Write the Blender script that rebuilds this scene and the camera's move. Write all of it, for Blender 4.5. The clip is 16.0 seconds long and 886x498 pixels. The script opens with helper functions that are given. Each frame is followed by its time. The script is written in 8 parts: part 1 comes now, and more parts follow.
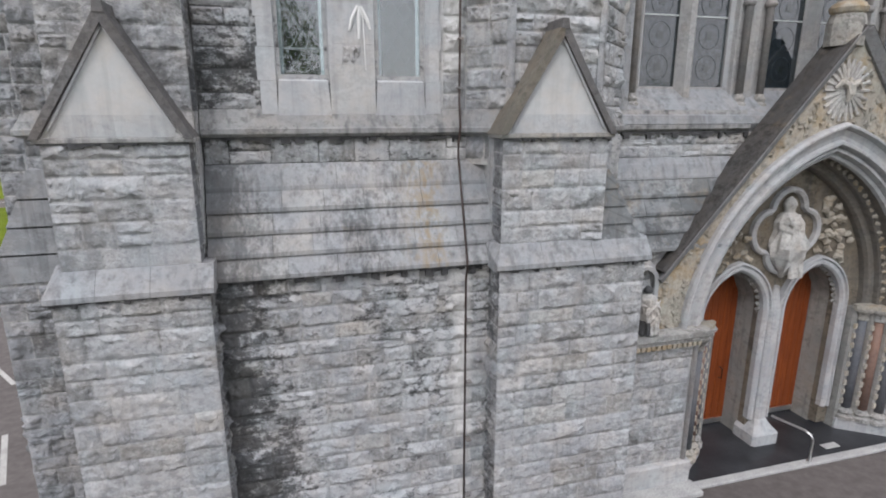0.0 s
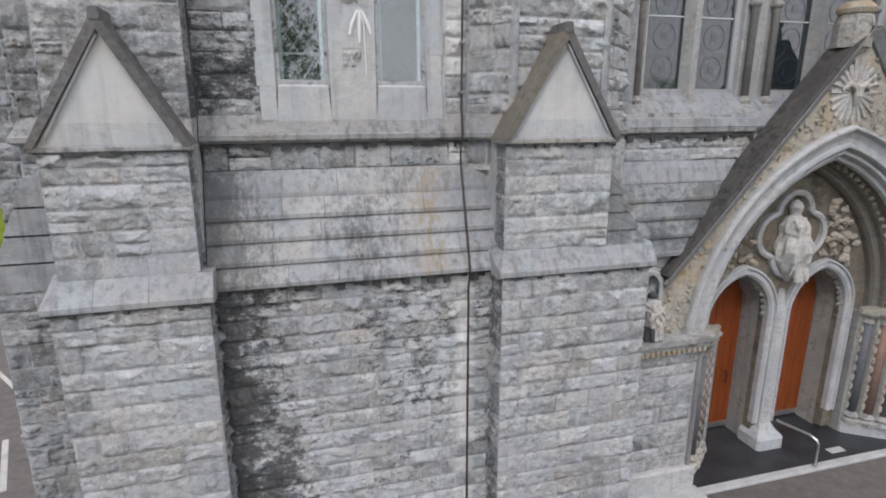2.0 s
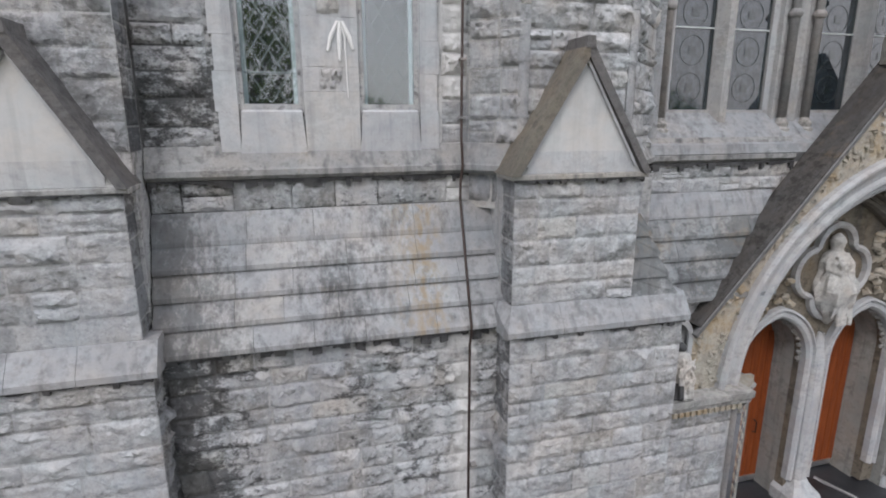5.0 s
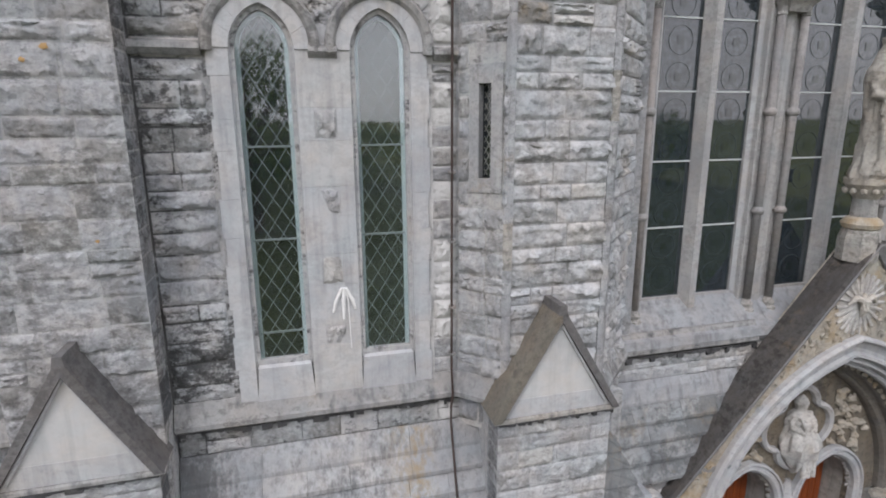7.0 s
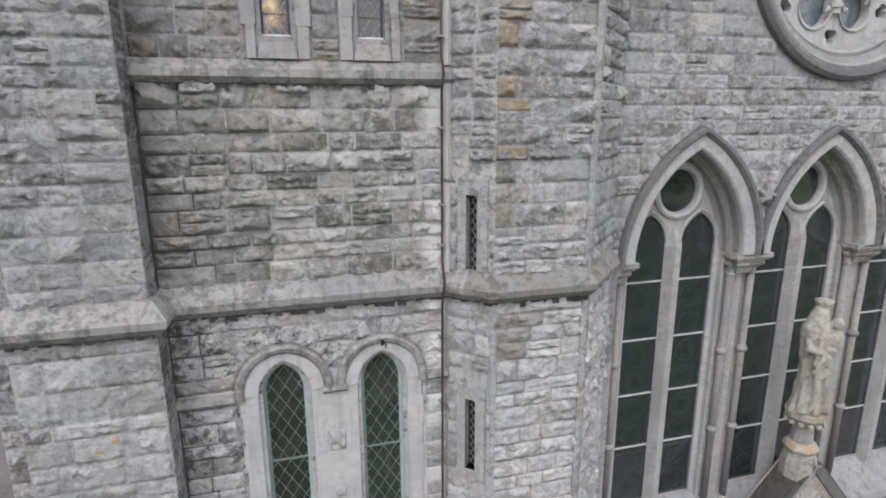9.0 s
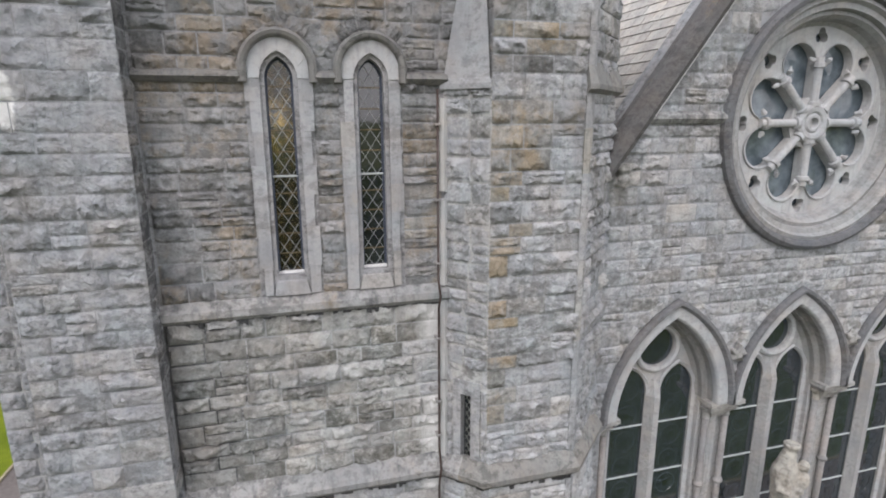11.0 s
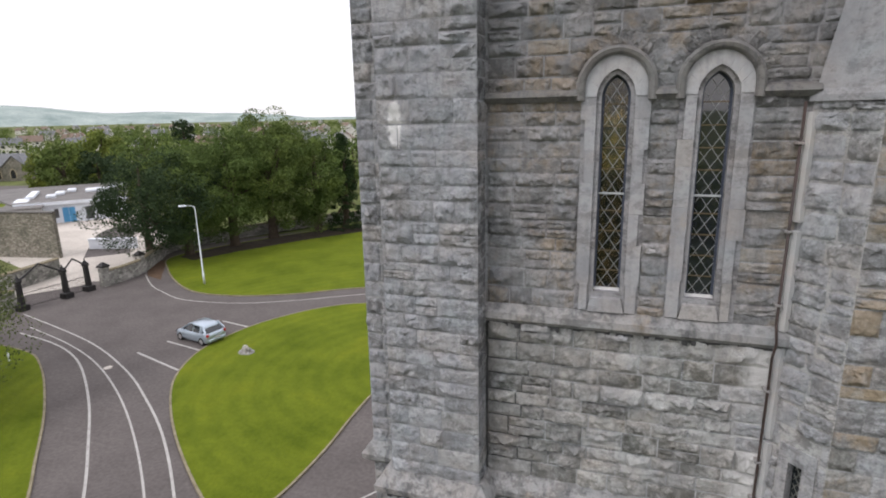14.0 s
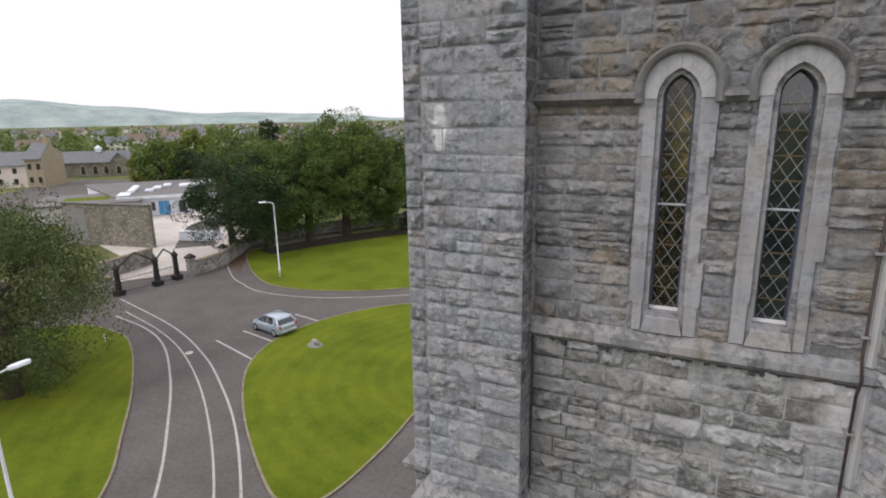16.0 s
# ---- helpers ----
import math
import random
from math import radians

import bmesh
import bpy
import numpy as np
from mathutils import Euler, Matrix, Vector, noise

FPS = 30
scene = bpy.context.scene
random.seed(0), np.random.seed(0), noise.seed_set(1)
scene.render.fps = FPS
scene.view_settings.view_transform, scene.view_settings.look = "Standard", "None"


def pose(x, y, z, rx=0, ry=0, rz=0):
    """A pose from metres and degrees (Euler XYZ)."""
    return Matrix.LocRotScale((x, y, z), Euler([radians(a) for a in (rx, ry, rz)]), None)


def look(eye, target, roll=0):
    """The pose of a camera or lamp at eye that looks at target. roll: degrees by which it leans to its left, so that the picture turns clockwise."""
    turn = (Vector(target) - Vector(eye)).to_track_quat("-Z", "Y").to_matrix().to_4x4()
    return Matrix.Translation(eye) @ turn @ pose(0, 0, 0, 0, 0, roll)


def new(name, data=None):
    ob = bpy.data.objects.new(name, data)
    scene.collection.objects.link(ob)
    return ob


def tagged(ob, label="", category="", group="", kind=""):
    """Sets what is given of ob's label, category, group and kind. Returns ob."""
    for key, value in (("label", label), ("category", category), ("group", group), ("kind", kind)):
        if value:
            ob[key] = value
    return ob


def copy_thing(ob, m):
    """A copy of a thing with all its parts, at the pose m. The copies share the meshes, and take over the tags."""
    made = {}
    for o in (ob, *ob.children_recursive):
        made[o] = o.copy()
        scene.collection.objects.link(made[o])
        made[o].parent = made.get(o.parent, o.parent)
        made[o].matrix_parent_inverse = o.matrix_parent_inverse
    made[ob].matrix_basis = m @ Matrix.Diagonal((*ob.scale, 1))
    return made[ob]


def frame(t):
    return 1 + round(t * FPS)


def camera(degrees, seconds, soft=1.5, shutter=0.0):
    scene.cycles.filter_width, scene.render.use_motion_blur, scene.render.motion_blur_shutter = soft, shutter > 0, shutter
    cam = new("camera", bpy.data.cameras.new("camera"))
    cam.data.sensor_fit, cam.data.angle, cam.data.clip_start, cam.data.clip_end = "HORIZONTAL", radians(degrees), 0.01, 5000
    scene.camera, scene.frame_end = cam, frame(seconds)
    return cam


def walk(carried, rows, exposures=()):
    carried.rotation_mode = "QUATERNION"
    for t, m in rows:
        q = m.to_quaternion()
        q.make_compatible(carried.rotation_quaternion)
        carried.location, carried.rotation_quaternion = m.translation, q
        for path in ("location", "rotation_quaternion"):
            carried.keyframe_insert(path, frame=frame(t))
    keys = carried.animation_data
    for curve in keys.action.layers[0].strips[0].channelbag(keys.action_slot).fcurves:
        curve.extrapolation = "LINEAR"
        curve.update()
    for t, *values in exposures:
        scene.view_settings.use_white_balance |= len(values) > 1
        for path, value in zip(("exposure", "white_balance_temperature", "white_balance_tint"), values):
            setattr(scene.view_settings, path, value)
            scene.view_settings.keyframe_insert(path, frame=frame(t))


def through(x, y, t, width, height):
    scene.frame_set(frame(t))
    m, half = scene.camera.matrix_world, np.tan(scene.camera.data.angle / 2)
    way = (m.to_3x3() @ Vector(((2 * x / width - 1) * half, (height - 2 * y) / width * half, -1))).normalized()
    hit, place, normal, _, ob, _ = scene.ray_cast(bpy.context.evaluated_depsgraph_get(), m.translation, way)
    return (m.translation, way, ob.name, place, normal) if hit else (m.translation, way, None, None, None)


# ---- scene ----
cam = camera(77.7, 16.0, soft=1.9)
METRES, EYE, TILT, LEAN, TURN = 12.0, 6.3, -14.0, 0.0, -15.3
ROWS = [
    (0.0, 0.0, 0.0, 0.0, 0.0, 0.0, -0.0),
    (0.5, -0.002, 0.0012, -0.0045, 0.05, -0.01, -0.02),
    (1.0, -0.0036, 0.0022, -0.0062, 0.12, -0.08, 0.04),
    (1.5, -0.0027, 0.002, -0.0008, 0.16, -0.23, 0.11),
    (2.0, -0.0008, 0.0073, 0.0104, 0.15, -0.31, 0.11),
    (2.5, 0.0004, 0.0306, 0.0216, 0.2, -0.33, 0.12),
    (3.0, -0.0013, 0.0712, 0.0349, 0.22, -0.32, 0.18),
    (5.5, 0.0019, 0.0968, 0.0603, 0.04, 0.66, 0.09),
    (6.0, 0.0047, 0.0761, 0.1277, 0.23, 0.8, 0.13),
    (6.5, 0.0093, 0.0536, 0.1988, 0.32, 0.75, 0.17),
    (7.0, 0.0125, 0.0308, 0.2713, 0.32, 0.85, 0.24),
    (7.5, 0.0154, 0.0048, 0.348, 0.25, 0.89, 0.31),
    (8.0, 0.0183, -0.0224, 0.4256, 0.17, 0.82, 0.28),
    (8.5, 0.0189, -0.0487, 0.5044, 0.16, 0.75, 0.27),
    (9.0, 0.0212, -0.0731, 0.5831, 0.13, 0.68, 0.25),
    (9.5, 0.023, -0.0956, 0.6583, 0.09, 0.58, 0.2),
    (10.0, 0.0255, -0.1155, 0.7313, 0.11, 0.66, 0.15),
    (12.5, 0.0224, -0.1472, 0.8147, 0.06, 0.3, 0.25),
    (13.0, 0.0224, -0.1464, 0.8172, 6.18, 0.16, -1.01),
    (13.5, 0.0261, -0.1432, 0.821, 18.22, -0.62, -3.59),
    (14.0, 0.0303, -0.1354, 0.8209, 33.14, -2.13, -6.63),
    (14.5, 0.0331, -0.1262, 0.8224, 37.62, -2.78, -7.4),
    (15.0, 0.0371, -0.1157, 0.8239, 37.14, -2.57, -7.43),
    (15.5, 0.0392, -0.1078, 0.8285, 36.86, -2.51, -7.47),
    (16.0, 0.0387, -0.1014, 0.8312, 40.72, -3.05, -8.19),
]
walk(cam, [(t, pose(0, 0, EYE, TILT, LEAN, TURN) @ pose(METRES * x, METRES * y, METRES * z, 90 + pitch, roll, yaw)) for t, x, y, z, yaw, pitch, roll in ROWS],
     exposures=[(0.0, 0.01, 6360, 12), (3.0, -0.02, 6360, 12), (6.2, -0.04, 6390, 13), (8.0, 0.08, 6440, 14), (12.7, 0.17, 6470, 13), (13.3, 0.18, 6470, 13), (13.7, 0.0, 6480, 13), (14.3, -0.33, 6490, 14), (16.0, -0.33, 6490, 14)])

# ---- world and sun: a bright, thinly overcast sky ----
SUN_EL, SUN_AZ = 48.0, 215.0          # degrees; azimuth clockwise from +y
world = bpy.data.worlds.new("sky")
scene.world = world
world.use_nodes = True
wn, wl = world.node_tree.nodes, world.node_tree.links
sky = wn.new("ShaderNodeTexSky")
sky.sky_type, sky.sun_disc = "NISHITA", False
sky.sun_elevation, sky.sun_rotation = radians(SUN_EL), radians(SUN_AZ)
sky.air_density, sky.dust_density, sky.ozone_density = 1.0, 2.0, 1.0
cloud = wn.new("ShaderNodeMixRGB")
cloud.inputs[0].default_value = 0.75
veil = wn.new("ShaderNodeValToRGB")                       # cloud veil, brighter overhead than at the horizon
veil.color_ramp.elements[0].color, veil.color_ramp.elements[1].color = (0.62, 0.615, 0.632, 1), (0.90, 0.895, 0.92, 1)
up_ = wn.new("ShaderNodeSeparateXYZ")
wl.new(wn.new("ShaderNodeTexCoord").outputs["Generated"], up_.inputs[0])
wl.new(up_.outputs["Z"], veil.inputs[0])
bright = wn.new("ShaderNodeMixRGB")
bright.blend_type = "MULTIPLY"
bright.inputs[0].default_value = 1.0
bright.inputs[2].default_value = (25.0, 25.0, 25.0, 1)    # in the sky texture's own units
wl.new(veil.outputs[0], bright.inputs[1])
wl.new(bright.outputs[0], cloud.inputs[2])
wl.new(sky.outputs[0], cloud.inputs[1])
wl.new(cloud.outputs[0], wn["Background"].inputs[0])
wn["Background"].inputs[1].default_value = 0.105
sun = new("sun", bpy.data.lights.new("sun", "SUN"))
sun.data.energy, sun.data.angle, sun.data.color = 1.2, radians(14), (1.0, 0.975, 0.94)
sd = Vector((math.sin(radians(SUN_AZ)) * math.cos(radians(SUN_EL)), math.cos(radians(SUN_AZ)) * math.cos(radians(SUN_EL)), math.sin(radians(SUN_EL))))
sun.matrix_world = look(sd * 80, (0, 0, 0))


# ---- materials ----
def material(name, rough=0.8, spec=0.3, metal=0.0):
    m = bpy.data.materials.new(name)
    m.use_nodes = True
    b = m.node_tree.nodes["Principled BSDF"]
    b.inputs["Roughness"].default_value = rough
    b.inputs["Specular IOR Level"].default_value = spec
    b.inputs["Metallic"].default_value = metal
    return m, m.node_tree.nodes, m.node_tree.links, b


def ramp(n, stops):
    r = n.new("ShaderNodeValToRGB")
    e = r.color_ramp.elements
    while len(e) < len(stops):
        e.new(0.5)
    for k, (p, c) in zip(e, stops):
        k.position, k.color = p, (c if len(c) == 4 else (*c, 1))
    return r


def tex(n, l, scale, detail=4.0, rough=0.55, stretch=None, kind="place", distort=0.0):
    t = n.new("ShaderNodeTexNoise")
    t.inputs["Scale"].default_value, t.inputs["Detail"].default_value = scale, detail
    t.inputs["Roughness"].default_value, t.inputs["Distortion"].default_value = rough, distort
    src = n.new("ShaderNodeNewGeometry").outputs["Position"] if kind == "place" else n.new("ShaderNodeTexCoord").outputs["Object"]
    if stretch:
        mp = n.new("ShaderNodeMapping")
        mp.inputs["Scale"].default_value = stretch
        l.new(src, mp.inputs[0])
        src = mp.outputs[0]
    l.new(src, t.inputs["Vector"])
    return t.outputs["Fac"]


def mix(n, l, fac, a, b, mode="MIX"):
    m = n.new("ShaderNodeMixRGB")
    m.blend_type = mode
    for s, v in zip(m.inputs, (fac, a, b)):
        if hasattr(v, "is_output"):
            l.new(v, s)
        elif isinstance(v, (int, float)):
            s.default_value = v
        else:
            s.default_value = (*v, 1)
    return m.outputs[0]


def bump(n, l, b, height, strength, dist):
    k = n.new("ShaderNodeBump")
    k.inputs["Strength"].default_value, k.inputs["Distance"].default_value = strength, dist
    l.new(height, k.inputs["Height"])
    old = b.inputs["Normal"].links
    if old:
        l.new(old[0].from_socket, k.inputs["Normal"])
    l.new(k.outputs[0], b.inputs["Normal"])


def band(n, l, sock, lo, hi):
    m = n.new("ShaderNodeMapRange")
    m.inputs["From Min"].default_value, m.inputs["From Max"].default_value = lo, hi
    l.new(sock, m.inputs["Value"])
    return m.outputs["Result"]


def stone_mat(name, dark, light, warm, stain=0.5, ochre=0.15, relief=1.0, grain=(9.0, 45.0), per_piece=True, rough=0.9, old=0.0, streak=0.3, speckle=0.85, reach=0.0, zone=None, core=0.0, lime=None, rust=None, blots=(), lichen=0.6, runs=False, chalk=None):
    """Limestone: piece by piece tone, cloudy bleaching, black algal stain, ochre lichen, rain streaks."""
    m, n, l, b = material(name, rough, 0.2)
    if per_piece:
        rnd = n.new("ShaderNodeObjectInfo").outputs["Random"]
    else:
        rnd = n.new("ShaderNodeNewGeometry").outputs["Random Per Island"]
    tone = ramp(n, [(0.0, dark), (0.45, [0.5 * (p + q) for p, q in zip(dark, light)]), (0.8, light), (1.0, warm)])
    l.new(rnd, tone.inputs[0])
    cloudy = ramp(n, [(0.32, (0.77, 0.78, 0.80)), (0.52, (0.99, 0.99, 0.99)), (0.72, (1.055, 1.055, 1.055))])
    l.new(tex(n, l, 1.1, 5, 0.6), cloudy.inputs[0])
    c = mix(n, l, 1.0, tone.outputs[0], cloudy.outputs[0], "MULTIPLY")
    tint = ramp(n, [(0.32, (0.955, 1.005, 1.02)), (0.5, (1.0, 1.0, 1.0)), (0.68, (1.05, 0.998, 0.945))])
    l.new(tex(n, l, 2.3, 6, 0.65), tint.inputs[0])
    c = mix(n, l, 1.0, c, tint.outputs[0], "MULTIPLY")
    fine = ramp(n, [(0.3, (0.66, 0.66, 0.68)), (0.5, (0.965, 0.965, 0.965)), (0.75, (1.07, 1.07, 1.065))])
    l.new(tex(n, l, 14.0, 6, 0.65), fine.inputs[0])
    c = mix(n, l, speckle, c, fine.outputs[0], "MULTIPLY")
    fleck = ramp(n, [(0.34, (0.66, 0.66, 0.67)), (0.46, (0.98, 0.98, 0.98)), (0.62, (1.0, 1.0, 1.0)), (0.72, (1.16, 1.16, 1.15))])
    l.new(tex(n, l, 42.0, 5, 0.7), fleck.inputs[0])
    c = mix(n, l, 0.8 * speckle, c, fleck.outputs[0], "MULTIPLY")
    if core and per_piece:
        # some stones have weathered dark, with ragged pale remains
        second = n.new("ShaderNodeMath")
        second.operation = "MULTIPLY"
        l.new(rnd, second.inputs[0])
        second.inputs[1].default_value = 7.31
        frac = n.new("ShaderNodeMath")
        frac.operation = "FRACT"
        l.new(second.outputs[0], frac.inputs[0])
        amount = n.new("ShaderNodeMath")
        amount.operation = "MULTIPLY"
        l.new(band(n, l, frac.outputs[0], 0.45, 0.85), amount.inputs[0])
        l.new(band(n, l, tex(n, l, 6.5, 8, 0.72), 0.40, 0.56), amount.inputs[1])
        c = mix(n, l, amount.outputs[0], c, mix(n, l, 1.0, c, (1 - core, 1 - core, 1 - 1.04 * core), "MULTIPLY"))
    if streak:
        s = band(n, l, tex(n, l, 1.0, 5, 0.6, (9.0, 9.0, 0.7)), 0.5, 0.68)
        st = n.new("ShaderNodeMath")
        st.operation = "MULTIPLY"
        l.new(s, st.inputs[0])
        st.inputs[1].default_value = streak
        c = mix(n, l, st.outputs[0], c, (0.12, 0.122, 0.13))
    if stain:
        both = n.new("ShaderNodeMath")
        both.operation = "MULTIPLY_ADD"
        l.new(tex(n, l, 8.0, 10, 0.78, (1.6, 1.6, 0.3) if runs else (0.8, 0.8, 1.2)), both.inputs[0])
        both.inputs[1].default_value = 1.0
        broad = n.new("ShaderNodeMath")
        broad.operation = "MULTIPLY"
        l.new(tex(n, l, 1.1, 6, 0.65), broad.inputs[0])
        broad.inputs[1].default_value = 0.65
        l.new(broad.outputs[0], both.inputs[2])
        level = both.outputs[0]
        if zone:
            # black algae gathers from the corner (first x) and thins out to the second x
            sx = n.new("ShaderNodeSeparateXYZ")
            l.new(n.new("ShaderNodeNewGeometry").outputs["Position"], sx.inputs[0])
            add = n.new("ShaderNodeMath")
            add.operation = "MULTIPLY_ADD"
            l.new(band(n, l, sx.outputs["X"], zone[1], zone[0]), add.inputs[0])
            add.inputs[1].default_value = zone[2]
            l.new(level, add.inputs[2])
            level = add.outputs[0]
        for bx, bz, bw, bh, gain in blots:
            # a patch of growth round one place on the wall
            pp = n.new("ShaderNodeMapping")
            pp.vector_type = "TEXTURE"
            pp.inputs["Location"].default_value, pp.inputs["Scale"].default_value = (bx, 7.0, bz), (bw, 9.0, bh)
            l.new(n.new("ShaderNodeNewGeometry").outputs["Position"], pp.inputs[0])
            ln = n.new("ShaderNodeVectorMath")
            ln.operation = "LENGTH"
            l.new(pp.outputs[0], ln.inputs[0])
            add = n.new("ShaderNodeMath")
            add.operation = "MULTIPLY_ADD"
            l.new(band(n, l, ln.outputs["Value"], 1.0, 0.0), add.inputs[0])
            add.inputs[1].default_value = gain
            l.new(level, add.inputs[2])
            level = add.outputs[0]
        a = band(n, l, level, (0.79 if runs else 0.83) - reach, (1.0 if runs else 0.93) - reach)
        g = n.new("ShaderNodeMath")
        g.operation = "MULTIPLY"
        l.new(a, g.inputs[0])
        g.inputs[1].default_value = stain
        c = mix(n, l, g.outputs[0], c, mix(n, l, 1.0, c, (0.17, 0.17, 0.172), "MULTIPLY"))
    if ochre:
        a = band(n, l, tex(n, l, 1.7, 7, 0.72, (1.0, 1.0, 0.8)), lichen, lichen + 0.12)
        g = n.new("ShaderNodeMath")
        g.operation = "MULTIPLY"
        l.new(a, g.inputs[0])
        g.inputs[1].default_value = ochre
        c = mix(n, l, g.outputs[0], c, (0.36, 0.25, 0.12))
    if old:
        # older, browner weathering on the high courses of the tower
        z = n.new("ShaderNodeSeparateXYZ")
        l.new(n.new("ShaderNodeNewGeometry").outputs["Position"], z.inputs[0])
        w = n.new("ShaderNodeMath")
        w.operation = "MULTIPLY_ADD"
        l.new(tex(n, l, 0.9, 5, 0.6), w.inputs[0])
        w.inputs[1].default_value = 6.0
        l.new(z.outputs["Z"], w.inputs[2])
        a = band(n, l, w.outputs[0], 16.2, 19.5)
        g = n.new("ShaderNodeMath")
        g.operation = "MULTIPLY"
        l.new(a, g.inputs[0])
        g.inputs[1].default_value = old
        c = mix(n, l, g.outputs[0], c, mix(n, l, 1.0, c, (0.87, 0.865, 0.855), "MULTIPLY"))
    if rust:
        # iron staining run down in fine streaks round one line, xa .. xb .. xc
        sx = n.new("ShaderNodeSeparateXYZ")
        l.new(n.new("ShaderNodeNewGeometry").outputs["Position"], sx.inputs[0])
        g = n.new("ShaderNodeMath")
        g.operation = "MULTIPLY"
        l.new(band(n, l, sx.outputs["X"], rust[0], rust[1]), g.inputs[0])
        l.new(band(n, l, sx.outputs["X"], rust[2], rust[1]), g.inputs[1])
        g2 = n.new("ShaderNodeMath")
        g2.operation = "MULTIPLY"
        l.new(g.outputs[0], g2.inputs[0])
        l.new(band(n, l, tex(n, l, 1.0, 6, 0.65, (13.0, 13.0, 1.3)), 0.42, 0.62), g2.inputs[1])
        c = mix(n, l, g2.outputs[0], c, (0.27, 0.215, 0.145))
    if lime:
        # lime washed down in a strip beside the pipe
        sx = n.new("ShaderNodeSeparateXYZ")
        l.new(n.new("ShaderNodeNewGeometry").outputs["Position"], sx.inputs[0])
        w = n.new("ShaderNodeMath")
        w.operation = "MULTIPLY_ADD"
        l.new(tex(n, l, 4.0, 6, 0.7, (1.0, 1.0, 0.5)), w.inputs[0])
        w.inputs[1].default_value = 0.35
        l.new(sx.outputs["X"], w.inputs[2])
        g = n.new("ShaderNodeMath")
        g.operation = "MULTIPLY"
        l.new(band(n, l, w.outputs[0], lime[0] + 0.175, lime[1] + 0.175), g.inputs[0])
        l.new(band(n, l, sx.outputs["X"], 2.24, 2.16), g.inputs[1])
        g2 = n.new("ShaderNodeMath")
        g2.operation = "MULTIPLY"
        l.new(g.outputs[0], g2.inputs[0])
        g2.inputs[1].default_value = 0.85
        c = mix(n, l, g2.outputs[0], c, (0.64, 0.635, 0.625))
    if chalk:
        # one ragged white patch at (x, z) of size (w, h)
        pp = n.new("ShaderNodeMapping")
        pp.vector_type = "TEXTURE"
        pp.inputs["Location"].default_value, pp.inputs["Scale"].default_value = (chalk[0], 6.7, chalk[1]), (chalk[2], 2.0, chalk[3])
        l.new(n.new("ShaderNodeNewGeometry").outputs["Position"], pp.inputs[0])
        ln = n.new("ShaderNodeVectorMath")
        ln.operation = "LENGTH"
        l.new(pp.outputs[0], ln.inputs[0])
        rag = n.new("ShaderNodeMath")
        rag.operation = "MULTIPLY_ADD"
        l.new(tex(n, l, 9.0, 7, 0.75), rag.inputs[0])
        rag.inputs[1].default_value = 1.3
        l.new(ln.outputs["Value"], rag.inputs[2])
        c = mix(n, l, band(n, l, rag.outputs[0], 1.45, 1.2), c, (0.72, 0.72, 0.71))
    l.new(c, b.inputs["Base Color"])
    bump(n, l, b, tex(n, l, grain[0], 9, 0.7), 0.95 * relief, 0.06)
    bump(n, l, b, tex(n, l, grain[1], 4, 0.6), 0.5 * relief, 0.008)
    return m


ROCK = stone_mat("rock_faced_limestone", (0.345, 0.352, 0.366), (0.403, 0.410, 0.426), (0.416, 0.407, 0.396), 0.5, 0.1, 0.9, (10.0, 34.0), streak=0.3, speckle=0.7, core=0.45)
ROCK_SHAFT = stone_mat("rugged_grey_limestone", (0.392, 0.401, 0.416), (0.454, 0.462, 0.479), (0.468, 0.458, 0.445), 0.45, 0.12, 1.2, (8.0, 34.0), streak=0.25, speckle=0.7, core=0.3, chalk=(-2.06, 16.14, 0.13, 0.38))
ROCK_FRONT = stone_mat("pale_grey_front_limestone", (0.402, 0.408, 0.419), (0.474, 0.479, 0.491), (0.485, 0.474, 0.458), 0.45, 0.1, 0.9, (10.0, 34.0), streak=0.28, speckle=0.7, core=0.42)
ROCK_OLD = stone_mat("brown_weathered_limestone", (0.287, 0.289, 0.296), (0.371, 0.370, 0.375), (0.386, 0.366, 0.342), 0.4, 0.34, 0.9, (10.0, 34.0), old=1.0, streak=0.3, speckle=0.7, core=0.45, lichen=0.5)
ROCK_RUN = stone_mat("lime_streaked_limestone", (0.439, 0.444, 0.454), (0.529, 0.529, 0.535), (0.539, 0.535, 0.524), 0.2, 0.05, 1.3, (11.0, 30.0), streak=0.15)
HOOD = stone_mat("dark_hood_limestone", (0.140, 0.141, 0.149), (0.197, 0.198, 0.204), (0.222, 0.214, 0.204), 0.4, 0.1, 0.3, (12.0, 55.0), streak=0.3)
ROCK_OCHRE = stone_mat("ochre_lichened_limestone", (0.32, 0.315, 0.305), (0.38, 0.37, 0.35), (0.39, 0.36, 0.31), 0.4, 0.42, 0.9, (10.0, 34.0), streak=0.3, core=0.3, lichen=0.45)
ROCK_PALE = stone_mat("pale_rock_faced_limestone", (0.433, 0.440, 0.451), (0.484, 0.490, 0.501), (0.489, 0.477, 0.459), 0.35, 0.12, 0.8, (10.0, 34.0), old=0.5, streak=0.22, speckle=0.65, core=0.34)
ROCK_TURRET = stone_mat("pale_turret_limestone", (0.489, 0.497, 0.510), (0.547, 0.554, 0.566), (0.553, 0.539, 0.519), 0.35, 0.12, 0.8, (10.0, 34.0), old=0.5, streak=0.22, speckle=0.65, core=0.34)
